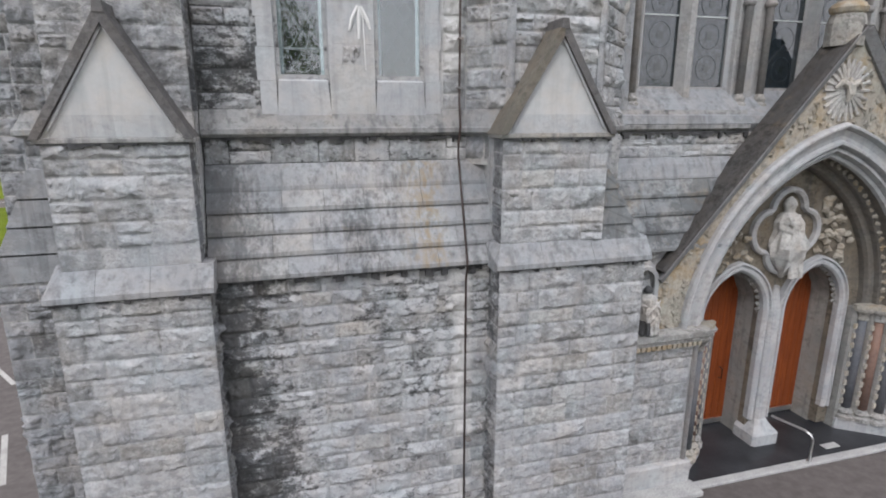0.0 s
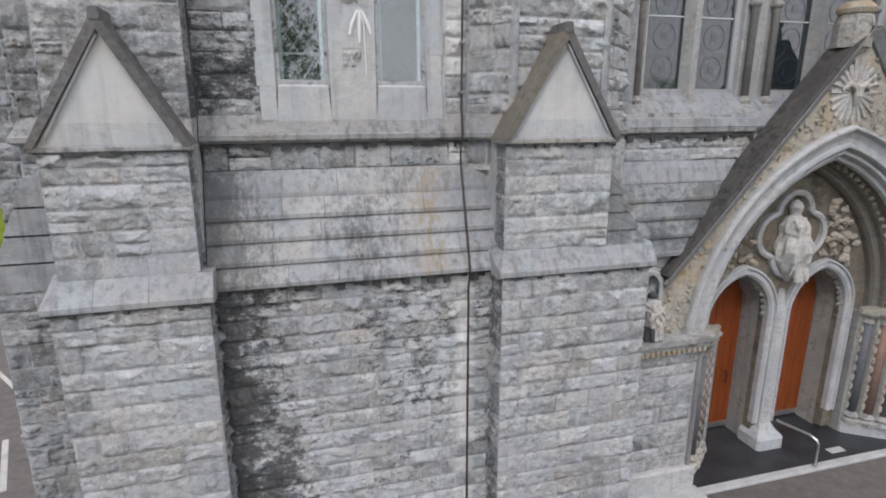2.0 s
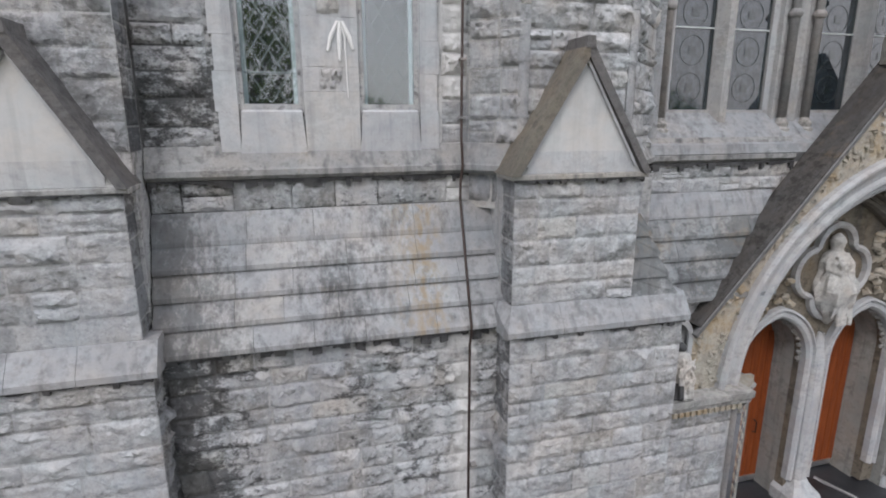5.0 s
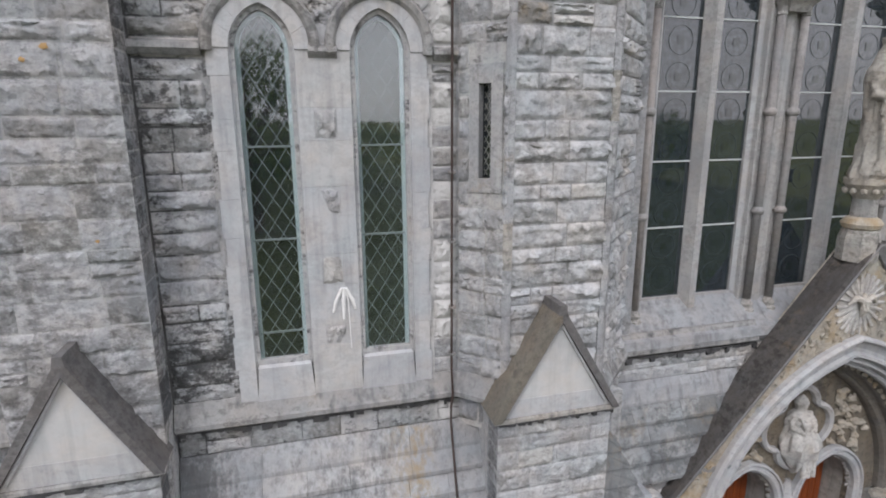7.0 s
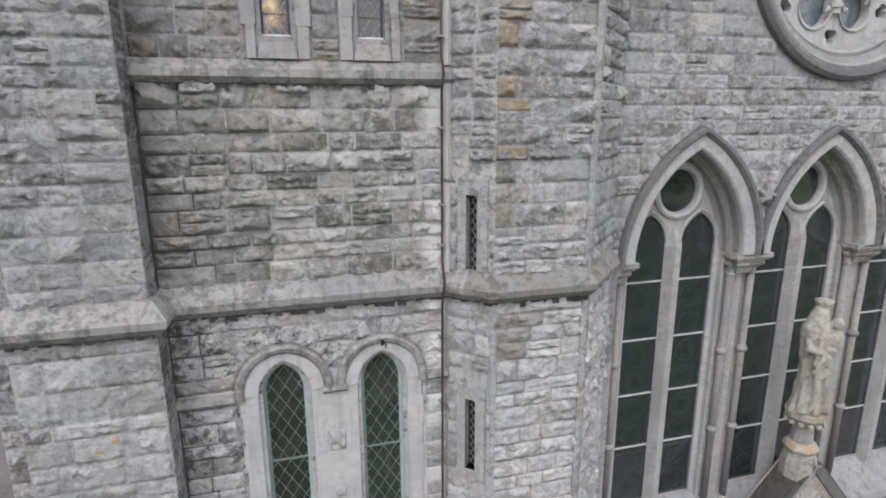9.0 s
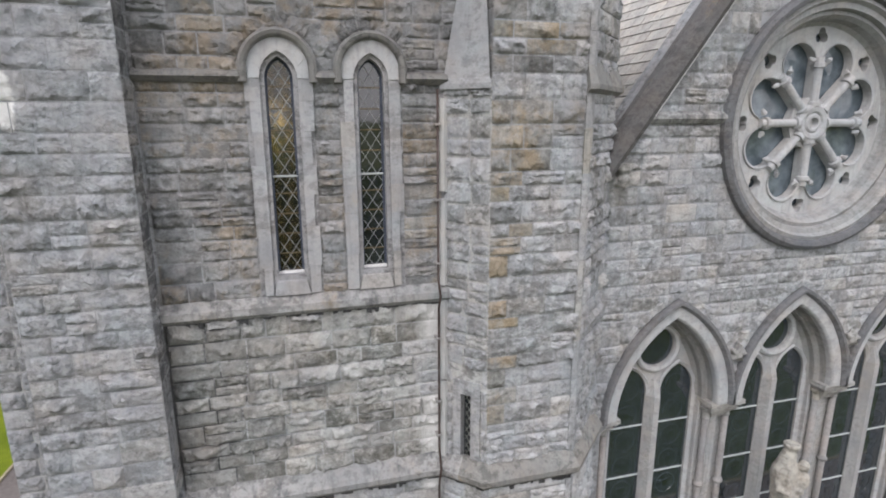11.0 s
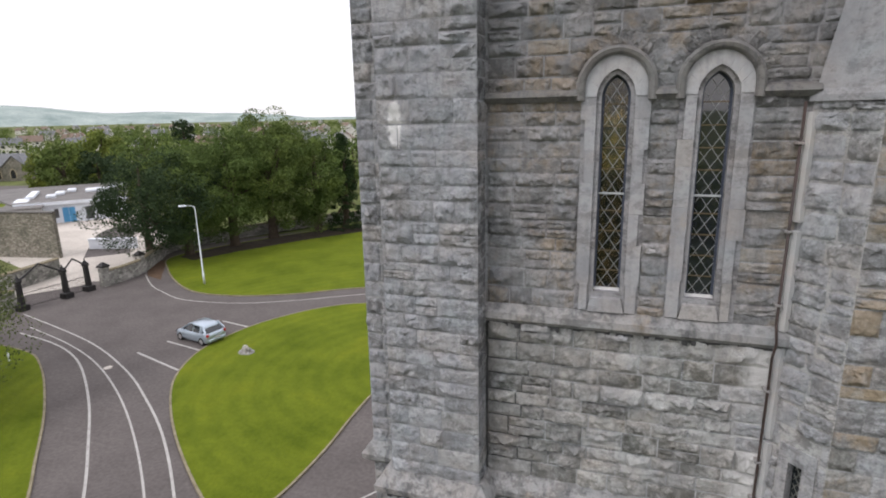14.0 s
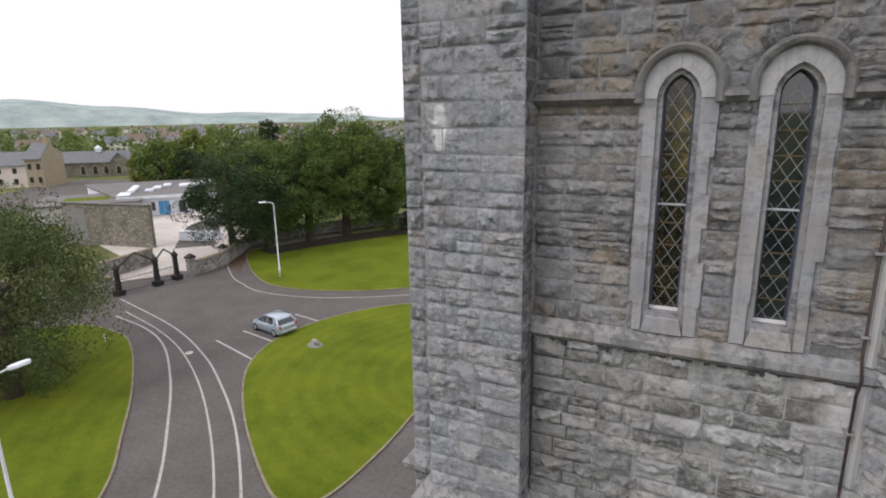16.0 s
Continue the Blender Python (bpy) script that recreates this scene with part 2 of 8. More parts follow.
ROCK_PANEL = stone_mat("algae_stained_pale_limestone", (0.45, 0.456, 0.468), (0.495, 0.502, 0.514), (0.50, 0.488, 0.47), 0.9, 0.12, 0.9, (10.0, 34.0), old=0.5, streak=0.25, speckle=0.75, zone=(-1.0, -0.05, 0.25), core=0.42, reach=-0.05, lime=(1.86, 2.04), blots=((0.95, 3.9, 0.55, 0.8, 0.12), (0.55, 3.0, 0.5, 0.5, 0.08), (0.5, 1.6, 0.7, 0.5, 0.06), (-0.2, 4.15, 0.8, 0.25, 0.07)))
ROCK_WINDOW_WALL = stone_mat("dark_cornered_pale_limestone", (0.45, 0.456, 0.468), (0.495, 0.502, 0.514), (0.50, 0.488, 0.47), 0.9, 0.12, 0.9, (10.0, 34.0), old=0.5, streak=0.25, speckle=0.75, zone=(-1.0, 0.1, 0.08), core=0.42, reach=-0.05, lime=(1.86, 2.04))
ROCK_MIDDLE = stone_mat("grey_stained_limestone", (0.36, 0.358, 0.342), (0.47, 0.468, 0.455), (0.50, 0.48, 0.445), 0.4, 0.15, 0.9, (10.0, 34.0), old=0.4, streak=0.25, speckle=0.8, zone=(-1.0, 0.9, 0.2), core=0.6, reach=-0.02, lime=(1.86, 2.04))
# side returns: algae staining, with their shade added to the stone colour
ROCK_BLACK = stone_mat("algae_and_shade_limestone", (0.302, 0.310, 0.325), (0.437, 0.445, 0.459), (0.448, 0.437, 0.426), 0.7, 0.08, 1.2, (11.0, 34.0), old=0.75, streak=0.5, reach=0.03, core=0.35)
ASHLAR = stone_mat("dressed_limestone", (0.436, 0.441, 0.453), (0.455, 0.461, 0.471), (0.455, 0.454, 0.452), 0.15, 0.06, 0.18, (14.0, 60.0), old=0.3, streak=0.3, speckle=0.3)
ROSE_RING = stone_mat("weathered_ring_limestone", (0.30, 0.30, 0.30), (0.35, 0.35, 0.348), (0.35, 0.335, 0.315), 0.3, 0.15, 0.25, (14.0, 60.0), streak=0.3, speckle=0.4)
# darker copy of the window stone, coloured for shade inside the arches
NAVE_ORDER = stone_mat("shaded_inner_limestone", (0.27, 0.266, 0.258), (0.315, 0.31, 0.30), (0.31, 0.297, 0.28), 0.3, 0.1, 0.2, (14.0, 60.0), streak=0.35, speckle=0.5)
TRACERY = stone_mat("weathered_tracery_limestone", (0.35, 0.348, 0.345), (0.385, 0.382, 0.378), (0.38, 0.372, 0.36), 0.25, 0.08, 0.18, (14.0, 60.0), streak=0.3, speckle=0.4)
NAVE_ASHLAR = stone_mat("weathered_window_limestone", (0.415, 0.418, 0.424), (0.44, 0.443, 0.45), (0.44, 0.436, 0.43), 0.25, 0.08, 0.18, (14.0, 60.0), streak=0.22, speckle=0.25)
# dressed stone darkened by grime and by recess shade put into the colour
REVEAL = stone_mat("grimy_shaded_reveal", (0.26, 0.255, 0.24), (0.31, 0.30, 0.285), (0.31, 0.295, 0.27), 0.3, 0.1, 0.18, (14.0, 60.0), streak=0.5, speckle=0.3)
# black for algae, and for the drip shadow painted under the strings
ALGAE_SHADOW = stone_mat("black_algae_and_shadow", (0.06, 0.06, 0.062), (0.09, 0.09, 0.092), (0.10, 0.098, 0.092), 0.6, 0.0, 0.3, (25.0, 80.0), per_piece=False, streak=0.3)
WEATHER = stone_mat("weathered_sloping_ashlar", (0.295, 0.302, 0.313), (0.321, 0.328, 0.340), (0.326, 0.327, 0.333), 0.25, 0.12, 0.25, (10.0, 50.0), streak=0.6, speckle=0.35)
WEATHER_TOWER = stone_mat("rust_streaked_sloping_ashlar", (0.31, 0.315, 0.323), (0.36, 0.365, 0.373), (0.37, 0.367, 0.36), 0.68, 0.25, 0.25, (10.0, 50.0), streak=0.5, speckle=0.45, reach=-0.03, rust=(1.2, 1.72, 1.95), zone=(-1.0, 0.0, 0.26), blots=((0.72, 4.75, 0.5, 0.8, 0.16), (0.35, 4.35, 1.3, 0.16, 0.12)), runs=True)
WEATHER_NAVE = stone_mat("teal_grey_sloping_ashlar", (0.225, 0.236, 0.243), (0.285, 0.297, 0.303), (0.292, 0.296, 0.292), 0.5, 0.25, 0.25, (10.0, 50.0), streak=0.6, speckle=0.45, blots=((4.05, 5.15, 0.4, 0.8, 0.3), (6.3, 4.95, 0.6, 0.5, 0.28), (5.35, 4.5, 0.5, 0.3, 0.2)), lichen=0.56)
# darkened well past its grime, for the shade under the porch arch
SHADED_ORDER = stone_mat("shaded_arch_order", (0.12, 0.117, 0.11), (0.165, 0.16, 0.15), (0.17, 0.155, 0.135), 0.3, 0.15, 0.3, (14.0, 60.0), streak=0.4, speckle=0.5)
COPING_EDGE = stone_mat("grey_chamfered_coping_edge", (0.235, 0.235, 0.238), (0.285, 0.285, 0.287), (0.29, 0.28, 0.265), 0.3, 0.1, 0.3, (12.0, 55.0), streak=0.4, speckle=0.5)
STRING = stone_mat("string_course_limestone", (0.282, 0.281, 0.278), (0.353, 0.350, 0.345), (0.369, 0.342, 0.293), 0.5, 0.35, 0.3, (12.0, 55.0), streak=0.8, speckle=0.6, old=0.7)
STRING_OLD = stone_mat("brown_hood_limestone", (0.202, 0.199, 0.191), (0.253, 0.247, 0.237), (0.265, 0.242, 0.201), 0.5, 0.35, 0.3, (12.0, 55.0), streak=0.8, speckle=0.6, old=0.7)
STRING_OCHRE = stone_mat("ochre_lichened_string_course", (0.217, 0.212, 0.202), (0.272, 0.265, 0.248), (0.297, 0.265, 0.208), 0.5, 0.75, 0.3, (12.0, 55.0), streak=0.5, speckle=0.5)
COPING_DARK = stone_mat("blackened_porch_coping", (0.085, 0.08, 0.076), (0.125, 0.118, 0.11), (0.16, 0.14, 0.11), 0.5, 0.25, 0.5, (12.0, 55.0), streak=0.3)
COPING = stone_mat("lichened_coping", (0.129, 0.124, 0.123), (0.174, 0.167, 0.166), (0.196, 0.175, 0.142), 0.35, 0.4, 0.5, (12.0, 55.0), streak=0.2)
RENDERED = stone_mat("smooth_pale_gable_panel", (0.48, 0.482, 0.48), (0.50, 0.50, 0.495), (0.51, 0.505, 0.49), 0.05, 0.0, 0.06, (20.0, 80.0), streak=0.15, speckle=0.12)
MORTAR = stone_mat("lime_mortar", (0.42, 0.423, 0.425), (0.47, 0.472, 0.47), (0.46, 0.455, 0.44), 0.6, 0.1, 0.4, (30.0, 90.0), per_piece=False, old=0.5)
MORTAR_OLD = stone_mat("brown_weathered_mortar", (0.319, 0.317, 0.324), (0.374, 0.373, 0.383), (0.363, 0.356, 0.354), 0.6, 0.1, 0.4, (30.0, 90.0), per_piece=False, old=0.5)
MORTAR_GREY = stone_mat("grey_mortar", (0.345, 0.35, 0.36), (0.385, 0.39, 0.40), (0.38, 0.378, 0.372), 0.5, 0.1, 0.4, (30.0, 90.0), per_piece=False)
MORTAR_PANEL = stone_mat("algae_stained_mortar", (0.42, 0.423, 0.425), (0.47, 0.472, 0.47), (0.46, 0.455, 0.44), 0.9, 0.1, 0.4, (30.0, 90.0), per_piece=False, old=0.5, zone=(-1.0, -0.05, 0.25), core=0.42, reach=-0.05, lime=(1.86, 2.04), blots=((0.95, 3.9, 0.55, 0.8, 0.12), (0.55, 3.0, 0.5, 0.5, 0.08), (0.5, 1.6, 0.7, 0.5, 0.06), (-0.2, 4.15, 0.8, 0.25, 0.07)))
MARGIN = stone_mat("drafted_corner_margin", (0.344, 0.349, 0.358), (0.400, 0.405, 0.414), (0.400, 0.381, 0.344), 0.5, 0.35, 0.3, (14.0, 50.0), old=0.6, streak=0.35)
JAMB_OLD = stone_mat("weathered_dressed_limestone", (0.325, 0.326, 0.334), (0.381, 0.382, 0.392), (0.361, 0.344, 0.328), 0.35, 0.25, 0.25, (14.0, 50.0), streak=0.25, speckle=0.45)
CARVED = stone_mat("cream_carved_stone", (0.40, 0.375, 0.325), (0.48, 0.445, 0.385), (0.46, 0.385, 0.275), 0.25, 0.6, 0.7, (22.0, 70.0), streak=0.25, lichen=0.52)
CAPITAL = stone_mat("grey_carved_capital", (0.37, 0.362, 0.345), (0.43, 0.42, 0.40), (0.42, 0.39, 0.34), 0.5, 0.2, 0.7, (22.0, 70.0), streak=0.3)
PALE_CAPITAL = stone_mat("pale_carved_capital", (0.44, 0.432, 0.415), (0.50, 0.49, 0.472), (0.49, 0.465, 0.43), 0.4, 0.15, 0.9, (22.0, 70.0), streak=0.3)
# shadow of the porch arch is put into this darker stone colour
TYMPANUM = stone_mat("shaded_carved_stone", (0.173, 0.164, 0.147), (0.219, 0.207, 0.184), (0.213, 0.184, 0.144), 0.5, 0.2, 0.7, (22.0, 70.0), streak=0.4)
PALE_CARVED = stone_mat("pale_carved_stone", (0.52, 0.505, 0.48), (0.60, 0.585, 0.56), (0.58, 0.54, 0.48), 0.3, 0.15, 0.6, (22.0, 70.0), streak=0.2)
MARBLE = stone_mat("pale_statue_stone", (0.511, 0.481, 0.429), (0.580, 0.550, 0.493), (0.545, 0.486, 0.394), 0.45, 0.4, 1.0, (16.0, 60.0), streak=0.3)
RED_SHAFT = stone_mat("brown_granite_shaft", (0.176, 0.112, 0.088), (0.240, 0.152, 0.120), (0.224, 0.160, 0.128), 0.1, 0.0, 0.1, (40.0, 120.0), rough=0.5)
GREY_SHAFT = stone_mat("grey_limestone_shaft", (0.24, 0.232, 0.228), (0.30, 0.288, 0.28), (0.30, 0.275, 0.26), 0.1, 0.0, 0.15, (40.0, 120.0), rough=0.6)
JAMB_SHAFT = stone_mat("grey_granite_shaft", (0.115, 0.120, 0.134), (0.153, 0.158, 0.172), (0.160, 0.154, 0.161), 0.1, 0.0, 0.15, (40.0, 120.0), rough=0.6)


def simple(name, a, b_, scale=6.0, rough=0.7, spec=0.3, metal=0.0, relief=0.0, fine=0.0, kind="place", stretch=None):
    m, n, l, b = material(name, rough, spec, metal)
    r = ramp(n, [(0.3, a), (0.7, b_)])
    l.new(tex(n, l, scale, 6, 0.6, stretch, kind), r.inputs[0])
    c = r.outputs[0]
    if fine:
        f = ramp(n, [(0.35, (1 - fine,) * 3), (0.65, (1 + fine,) * 3)])
        l.new(tex(n, l, scale * 14, 5, 0.65, stretch, kind), f.inputs[0])
        c = mix(n, l, 1.0, c, f.outputs[0], "MULTIPLY")
    l.new(c, b.inputs["Base Color"])
    if relief:
        bump(n, l, b, tex(n, l, scale * 8, 5, 0.6, stretch, kind), relief, 0.02)
    return m


def glass_mat(name, a, b_, scale, through=0.35, coat=1.0, coat_ior=1.7, spec=1.0, rough=0.04):
    m, n, l, b = material(name, rough, spec)
    r = ramp(n, [(0.35, a), (0.65, b_)])
    l.new(tex(n, l, scale, 4, 0.6), r.inputs[0])
    l.new(r.outputs[0], b.inputs["Base Color"])
    b.inputs["Transmission Weight"].default_value = through
    b.inputs["IOR"].default_value = 1.6
    b.inputs["Coat Weight"].default_value = coat
    b.inputs["Coat IOR"].default_value = coat_ior
    b.inputs["Coat Roughness"].default_value = 0.03
    bump(n, l, b, tex(n, l, 3.0, 2, 0.5), 0.04, 0.02)
    return m


GLASS = glass_mat("leaded_glass", (0.010, 0.016, 0.022), (0.04, 0.048, 0.052), 3.0, coat=0.3, coat_ior=1.5, spec=0.5)
DUSTY_GLASS = glass_mat("dusty_leaded_glass", (0.03, 0.042, 0.045), (0.075, 0.09, 0.092), 3.0, coat=0.3, coat_ior=1.5, spec=0.5)
DIM_GLASS = glass_mat("dim_amber_leaded_glass", (0.003, 0.005, 0.012), (0.028, 0.032, 0.042), 9.0, through=0.15, coat=0.15, coat_ior=1.4)
AMBER_GLASS = glass_mat("amber_and_grey_leaded_glass", (0.10, 0.12, 0.15), (0.72, 0.52, 0.24), 9.0, through=0.95, coat=0.1, coat_ior=1.4, rough=0.16)
STAINED = glass_mat("dark_stained_glass", (0.010, 0.017, 0.024), (0.055, 0.073, 0.09), 13.0, coat=1.0, coat_ior=1.6, spec=0.4)
TEAL_GLASS = glass_mat("dark_teal_glass", (0.008, 0.016, 0.016), (0.022, 0.036, 0.036), 20.0, coat=1.0, coat_ior=1.6, spec=0.4)
LEAD = simple("lead_came", (0.13, 0.14, 0.13), (0.22, 0.22, 0.20), 20, 0.6, 0.4, 0.3)
GREY_BAR = simple("grey_glazing_bar", (0.17, 0.20, 0.21), (0.28, 0.31, 0.32), 12, 0.5, 0.4)
BAR = simple("pale_glazing_bar", (0.42, 0.45, 0.46), (0.55, 0.57, 0.57), 12, 0.5, 0.4)
BLUE_FRAME = simple("weathered_blue_grey_frame", (0.33, 0.41, 0.44), (0.48, 0.55, 0.57), 8, 0.6)
PIPE = simple("painted_downpipe", (0.03, 0.022, 0.02), (0.065, 0.042, 0.036), 8, 0.5, 0.4, 0.0, 0.1)
CHALK = simple("white_limewash_stain", (0.62, 0.62, 0.62), (0.74, 0.74, 0.73), 9, 0.9)
# near-black base colour stands in for the shade of unlit rooms
DARK = simple("shade_black_interior", (0.02, 0.02, 0.02), (0.035, 0.032, 0.03), 3, 0.9)
WOOD = simple("varnished_orange_door", (0.14, 0.030, 0.008), (0.26, 0.064, 0.014), 5, 0.42, 0.4, 0, 0.1, 0.15, "place", (6, 6, 0.5))
ASPHALT = simple("worn_asphalt", (0.094, 0.083, 0.080), (0.128, 0.114, 0.109), 0.35, 0.92, 0.2, 0, 0.2, 0.16)
PAINT = simple("worn_road_paint", (0.29, 0.28, 0.265), (0.45, 0.44, 0.42), 3, 0.8, 0.2, 0, 0, 0.2)
KERB = simple("mossy_kerb", (0.17, 0.145, 0.09), (0.27, 0.24, 0.17), 2, 0.9, 0.2, 0, 0.3, 0.25)
SLATE = simple("grey_slate", (0.10, 0.105, 0.115), (0.17, 0.175, 0.185), 1.5, 0.6, 0.35, 0, 0.2, 0.25)
PALE_SLATE = stone_mat("pale_roof_slate", (0.378, 0.361, 0.335), (0.482, 0.464, 0.430), (0.499, 0.482, 0.447), 0.1, 0.15, 0.2, (15, 60), rough=0.6, streak=0.1)
IRON = simple("black_iron", (0.012, 0.012, 0.013), (0.03, 0.028, 0.027), 9, 0.5, 0.4, 0.3)
BARK = simple("bark", (0.045, 0.035, 0.025), (0.10, 0.08, 0.06), 3, 0.95, 0.1, 0, 0.6, 0.3)
GALV = simple("pale_galvanised_steel", (0.50, 0.54, 0.55), (0.62, 0.65, 0.66), 4, 0.45, 0.5, 0.2)
STEEL = simple("stainless_steel", (0.58, 0.58, 0.58), (0.72, 0.72, 0.72), 12, 0.28, 0.5, 0.9)
BLACK_TILE = simple("dark_porch_paving", (0.016, 0.017, 0.02), (0.04, 0.042, 0.048), 2, 0.35, 0.5, 0, 0.1, 0.2)
STEP = simple("grey_step_edge", (0.30, 0.30, 0.30), (0.42, 0.42, 0.41), 3, 0.85, 0.2, 0, 0.2, 0.2)


# ---- mesh helpers ----
def part(name, bm, mat, parent=None, label="", smooth=False):
    me = bpy.data.meshes.new(name)
    bmesh.ops.recalc_face_normals(bm, faces=bm.faces)
    bm.to_mesh(me)
    bm.free()
    me.materials.append(mat)
    if smooth:
        me.polygons.foreach_set("use_smooth", [True] * len(me.polygons))
    ob = new(name, me)
    ob.parent = parent
    if label:
        tagged(ob, label)
    return ob


def thing(name, label, category, place=(0, 0, 0), group="", kind=""):
    e = new(name)
    e.location = place
    e.empty_display_size = 0.2
    return tagged(e, label, category, group, kind)


def box(bm, x0, x1, y0, y1, z0, z1, bevel=0.0):
    vs = [bm.verts.new(p) for p in ((x0, y0, z0), (x1, y0, z0), (x1, y1, z0), (x0, y1, z0), (x0, y0, z1), (x1, y0, z1), (x1, y1, z1), (x0, y1, z1))]
    fs = [bm.faces.new([vs[i] for i in f]) for f in ((0, 3, 2, 1), (4, 5, 6, 7), (0, 1, 5, 4), (1, 2, 6, 5), (2, 3, 7, 6), (3, 0, 4, 7))]
    if bevel:
        bmesh.ops.bevel(bm, geom=list({e for f in fs for e in f.edges}), offset=bevel, segments=1, affect="EDGES")
    return bm


def boxed(*a, **k):
    return box(bmesh.new(), *a, **k)


def prism(bm, plan, z0, z1):
    lo = [bm.verts.new((x, y, z0)) for x, y in plan]
    hi = [bm.verts.new((x, y, z1)) for x, y in plan]
    bm.faces.new(lo[::-1])
    bm.faces.new(hi)
    for i in range(len(plan)):
        j = (i + 1) % len(plan)
        bm.faces.new((lo[i], lo[j], hi[j], hi[i]))
    return bm


def loft(bm, rings, closed=True, caps=True):
    """Skin between rings of equal length."""
    vs = [[bm.verts.new(p) for p in r] for r in rings]
    k = len(rings[0])
    for a, b in zip(vs, vs[1:]):
        for i in range(k if closed else k - 1):
            j = (i + 1) % k
            bm.faces.new((a[i], a[j], b[j], b[i]))
    if caps:
        bm.faces.new(vs[0][::-1])
        bm.faces.new(vs[-1])
    return bm


def mitred(path):
    out = []
    for i, p in enumerate(path):
        ns = []
        for a, b in ((i - 1, i), (i, i + 1)):
            if 0 <= a and b < len(path):
                d = Vector(path[b]) - Vector(path[a])
                d.normalize()
                ns.append(Vector((d.y, -d.x)))
        n = ns[0] if len(ns) == 1 else (ns[0] + ns[1]) / max(0.25, 1 + ns[0].dot(ns[1]))
        out.append((Vector(p), n))
    return out


def sweep(path, prof, bm=None):
    """A moulding of profile (outward, z) along a plan line, outward to the right of its course."""
    bm = bm or bmesh.new()
    return loft(bm, [[(p.x + n.x * d, p.y + n.y * d, z) for d, z in prof] for p, n in mitred(path)])


def lathe(bm, cx, cy, prof, n=16):
    """Rings of (radius, z) round a vertical line."""
    return loft(bm, [[(cx + r * math.cos(2 * math.pi * i / n), cy + r * math.sin(2 * math.pi * i / n), z) for i in range(n)] for r, z in prof])


def tube(bm, pts, r, n=8):
    rings = []
    for i, p in enumerate(pts):
        p = Vector(p)
        d = (Vector(pts[min(i + 1, len(pts) - 1)]) - Vector(pts[max(i - 1, 0)])).normalized()
        s = d.cross(Vector((0.13, 0.31, 0.94))).normalized()
        u = s.cross(d)
        q = r[i] if isinstance(r, (list, tuple)) else r
        rings.append([p + q * (s * math.cos(2 * math.pi * k / n) + u * math.sin(2 * math.pi * k / n)) for k in range(n)])
    return loft(bm, rings)


def arch(cx, zs, a, h, d=0.0, n=14, zleg=None):
    """A two-centred arch of half-width a and rise h, moved outwards by d: points (x, z) from its left foot to its right."""
    c = (h * h - a * a) / (2 * a)
    r = a + c + d
    top = math.atan2(math.sqrt(max(1e-6, r * r - c * c)), c)
    left = [(cx + c - r * math.cos(top * i / n), zs + r * math.sin(top * i / n)) for i in range(n + 1)]
    right = [(2 * cx - x, z) for x, z in left[-2::-1]]
    pts = left + right
    if zleg is not None:
        pts = [(cx - a - d, zleg)] + pts + [(cx + a + d, zleg)]
    return pts


def arch_sweep(bm, cx, zs, a, h, prof, zleg=None, n=14):
    """A moulding of profile (outward, y) round an arch."""
    lines = [[(x, y, z) for x, z in arch(cx, zs, a, h, d, n, zleg)] for d, y in prof]
    return loft(bm, list(zip(*lines)))


def ring_sweep(bm, cx, cz, prof, n=64):
    """A moulding of profile (radius, y) round a circle in the facade."""
    rings = [[(cx + r * math.cos(2 * math.pi * i / n), y, cz + r * math.sin(2 * math.pi * i / n)) for r, y in prof] for i in range(n)]
    vs = [[bm.verts.new(p) for p in q] for q in rings]
    k = len(prof)
    for i in range(n):
        a, b = vs[i], vs[(i + 1) % n]
        for j in range(k):
            bm.faces.new((a[j], a[(j + 1) % k], b[(j + 1) % k], b[j]))
    return bm


def plate(bm, outer, holes, y0, y1):
    """A slab in the facade plane, from y0 (front) to y1, with holes through it; outlines in (x, z)."""
    loops = []
    for y in (y0, y1):
        edges, rows = [], []
        for line in [outer] + list(holes):
            vs = [bm.verts.new((x, y, z)) for x, z in line]
            rows.append(vs)
            edges += [bm.edges.new((vs[i], vs[(i + 1) % len(vs)])) for i in range(len(vs))]
        bmesh.ops.triangle_fill(bm, use_beauty=True, use_dissolve=False, edges=edges)
        loops.append(rows)
    for a, b in zip(*loops):
        for i in range(len(a)):
            j = (i + 1) % len(a)
            bm.faces.new((a[i], a[j], b[j], b[i]))
    return bm


def circle(cx, cz, r, n=32):
    return [(cx + r * math.cos(2 * math.pi * i / n), cz + r * math.sin(2 * math.pi * i / n)) for i in range(n)]


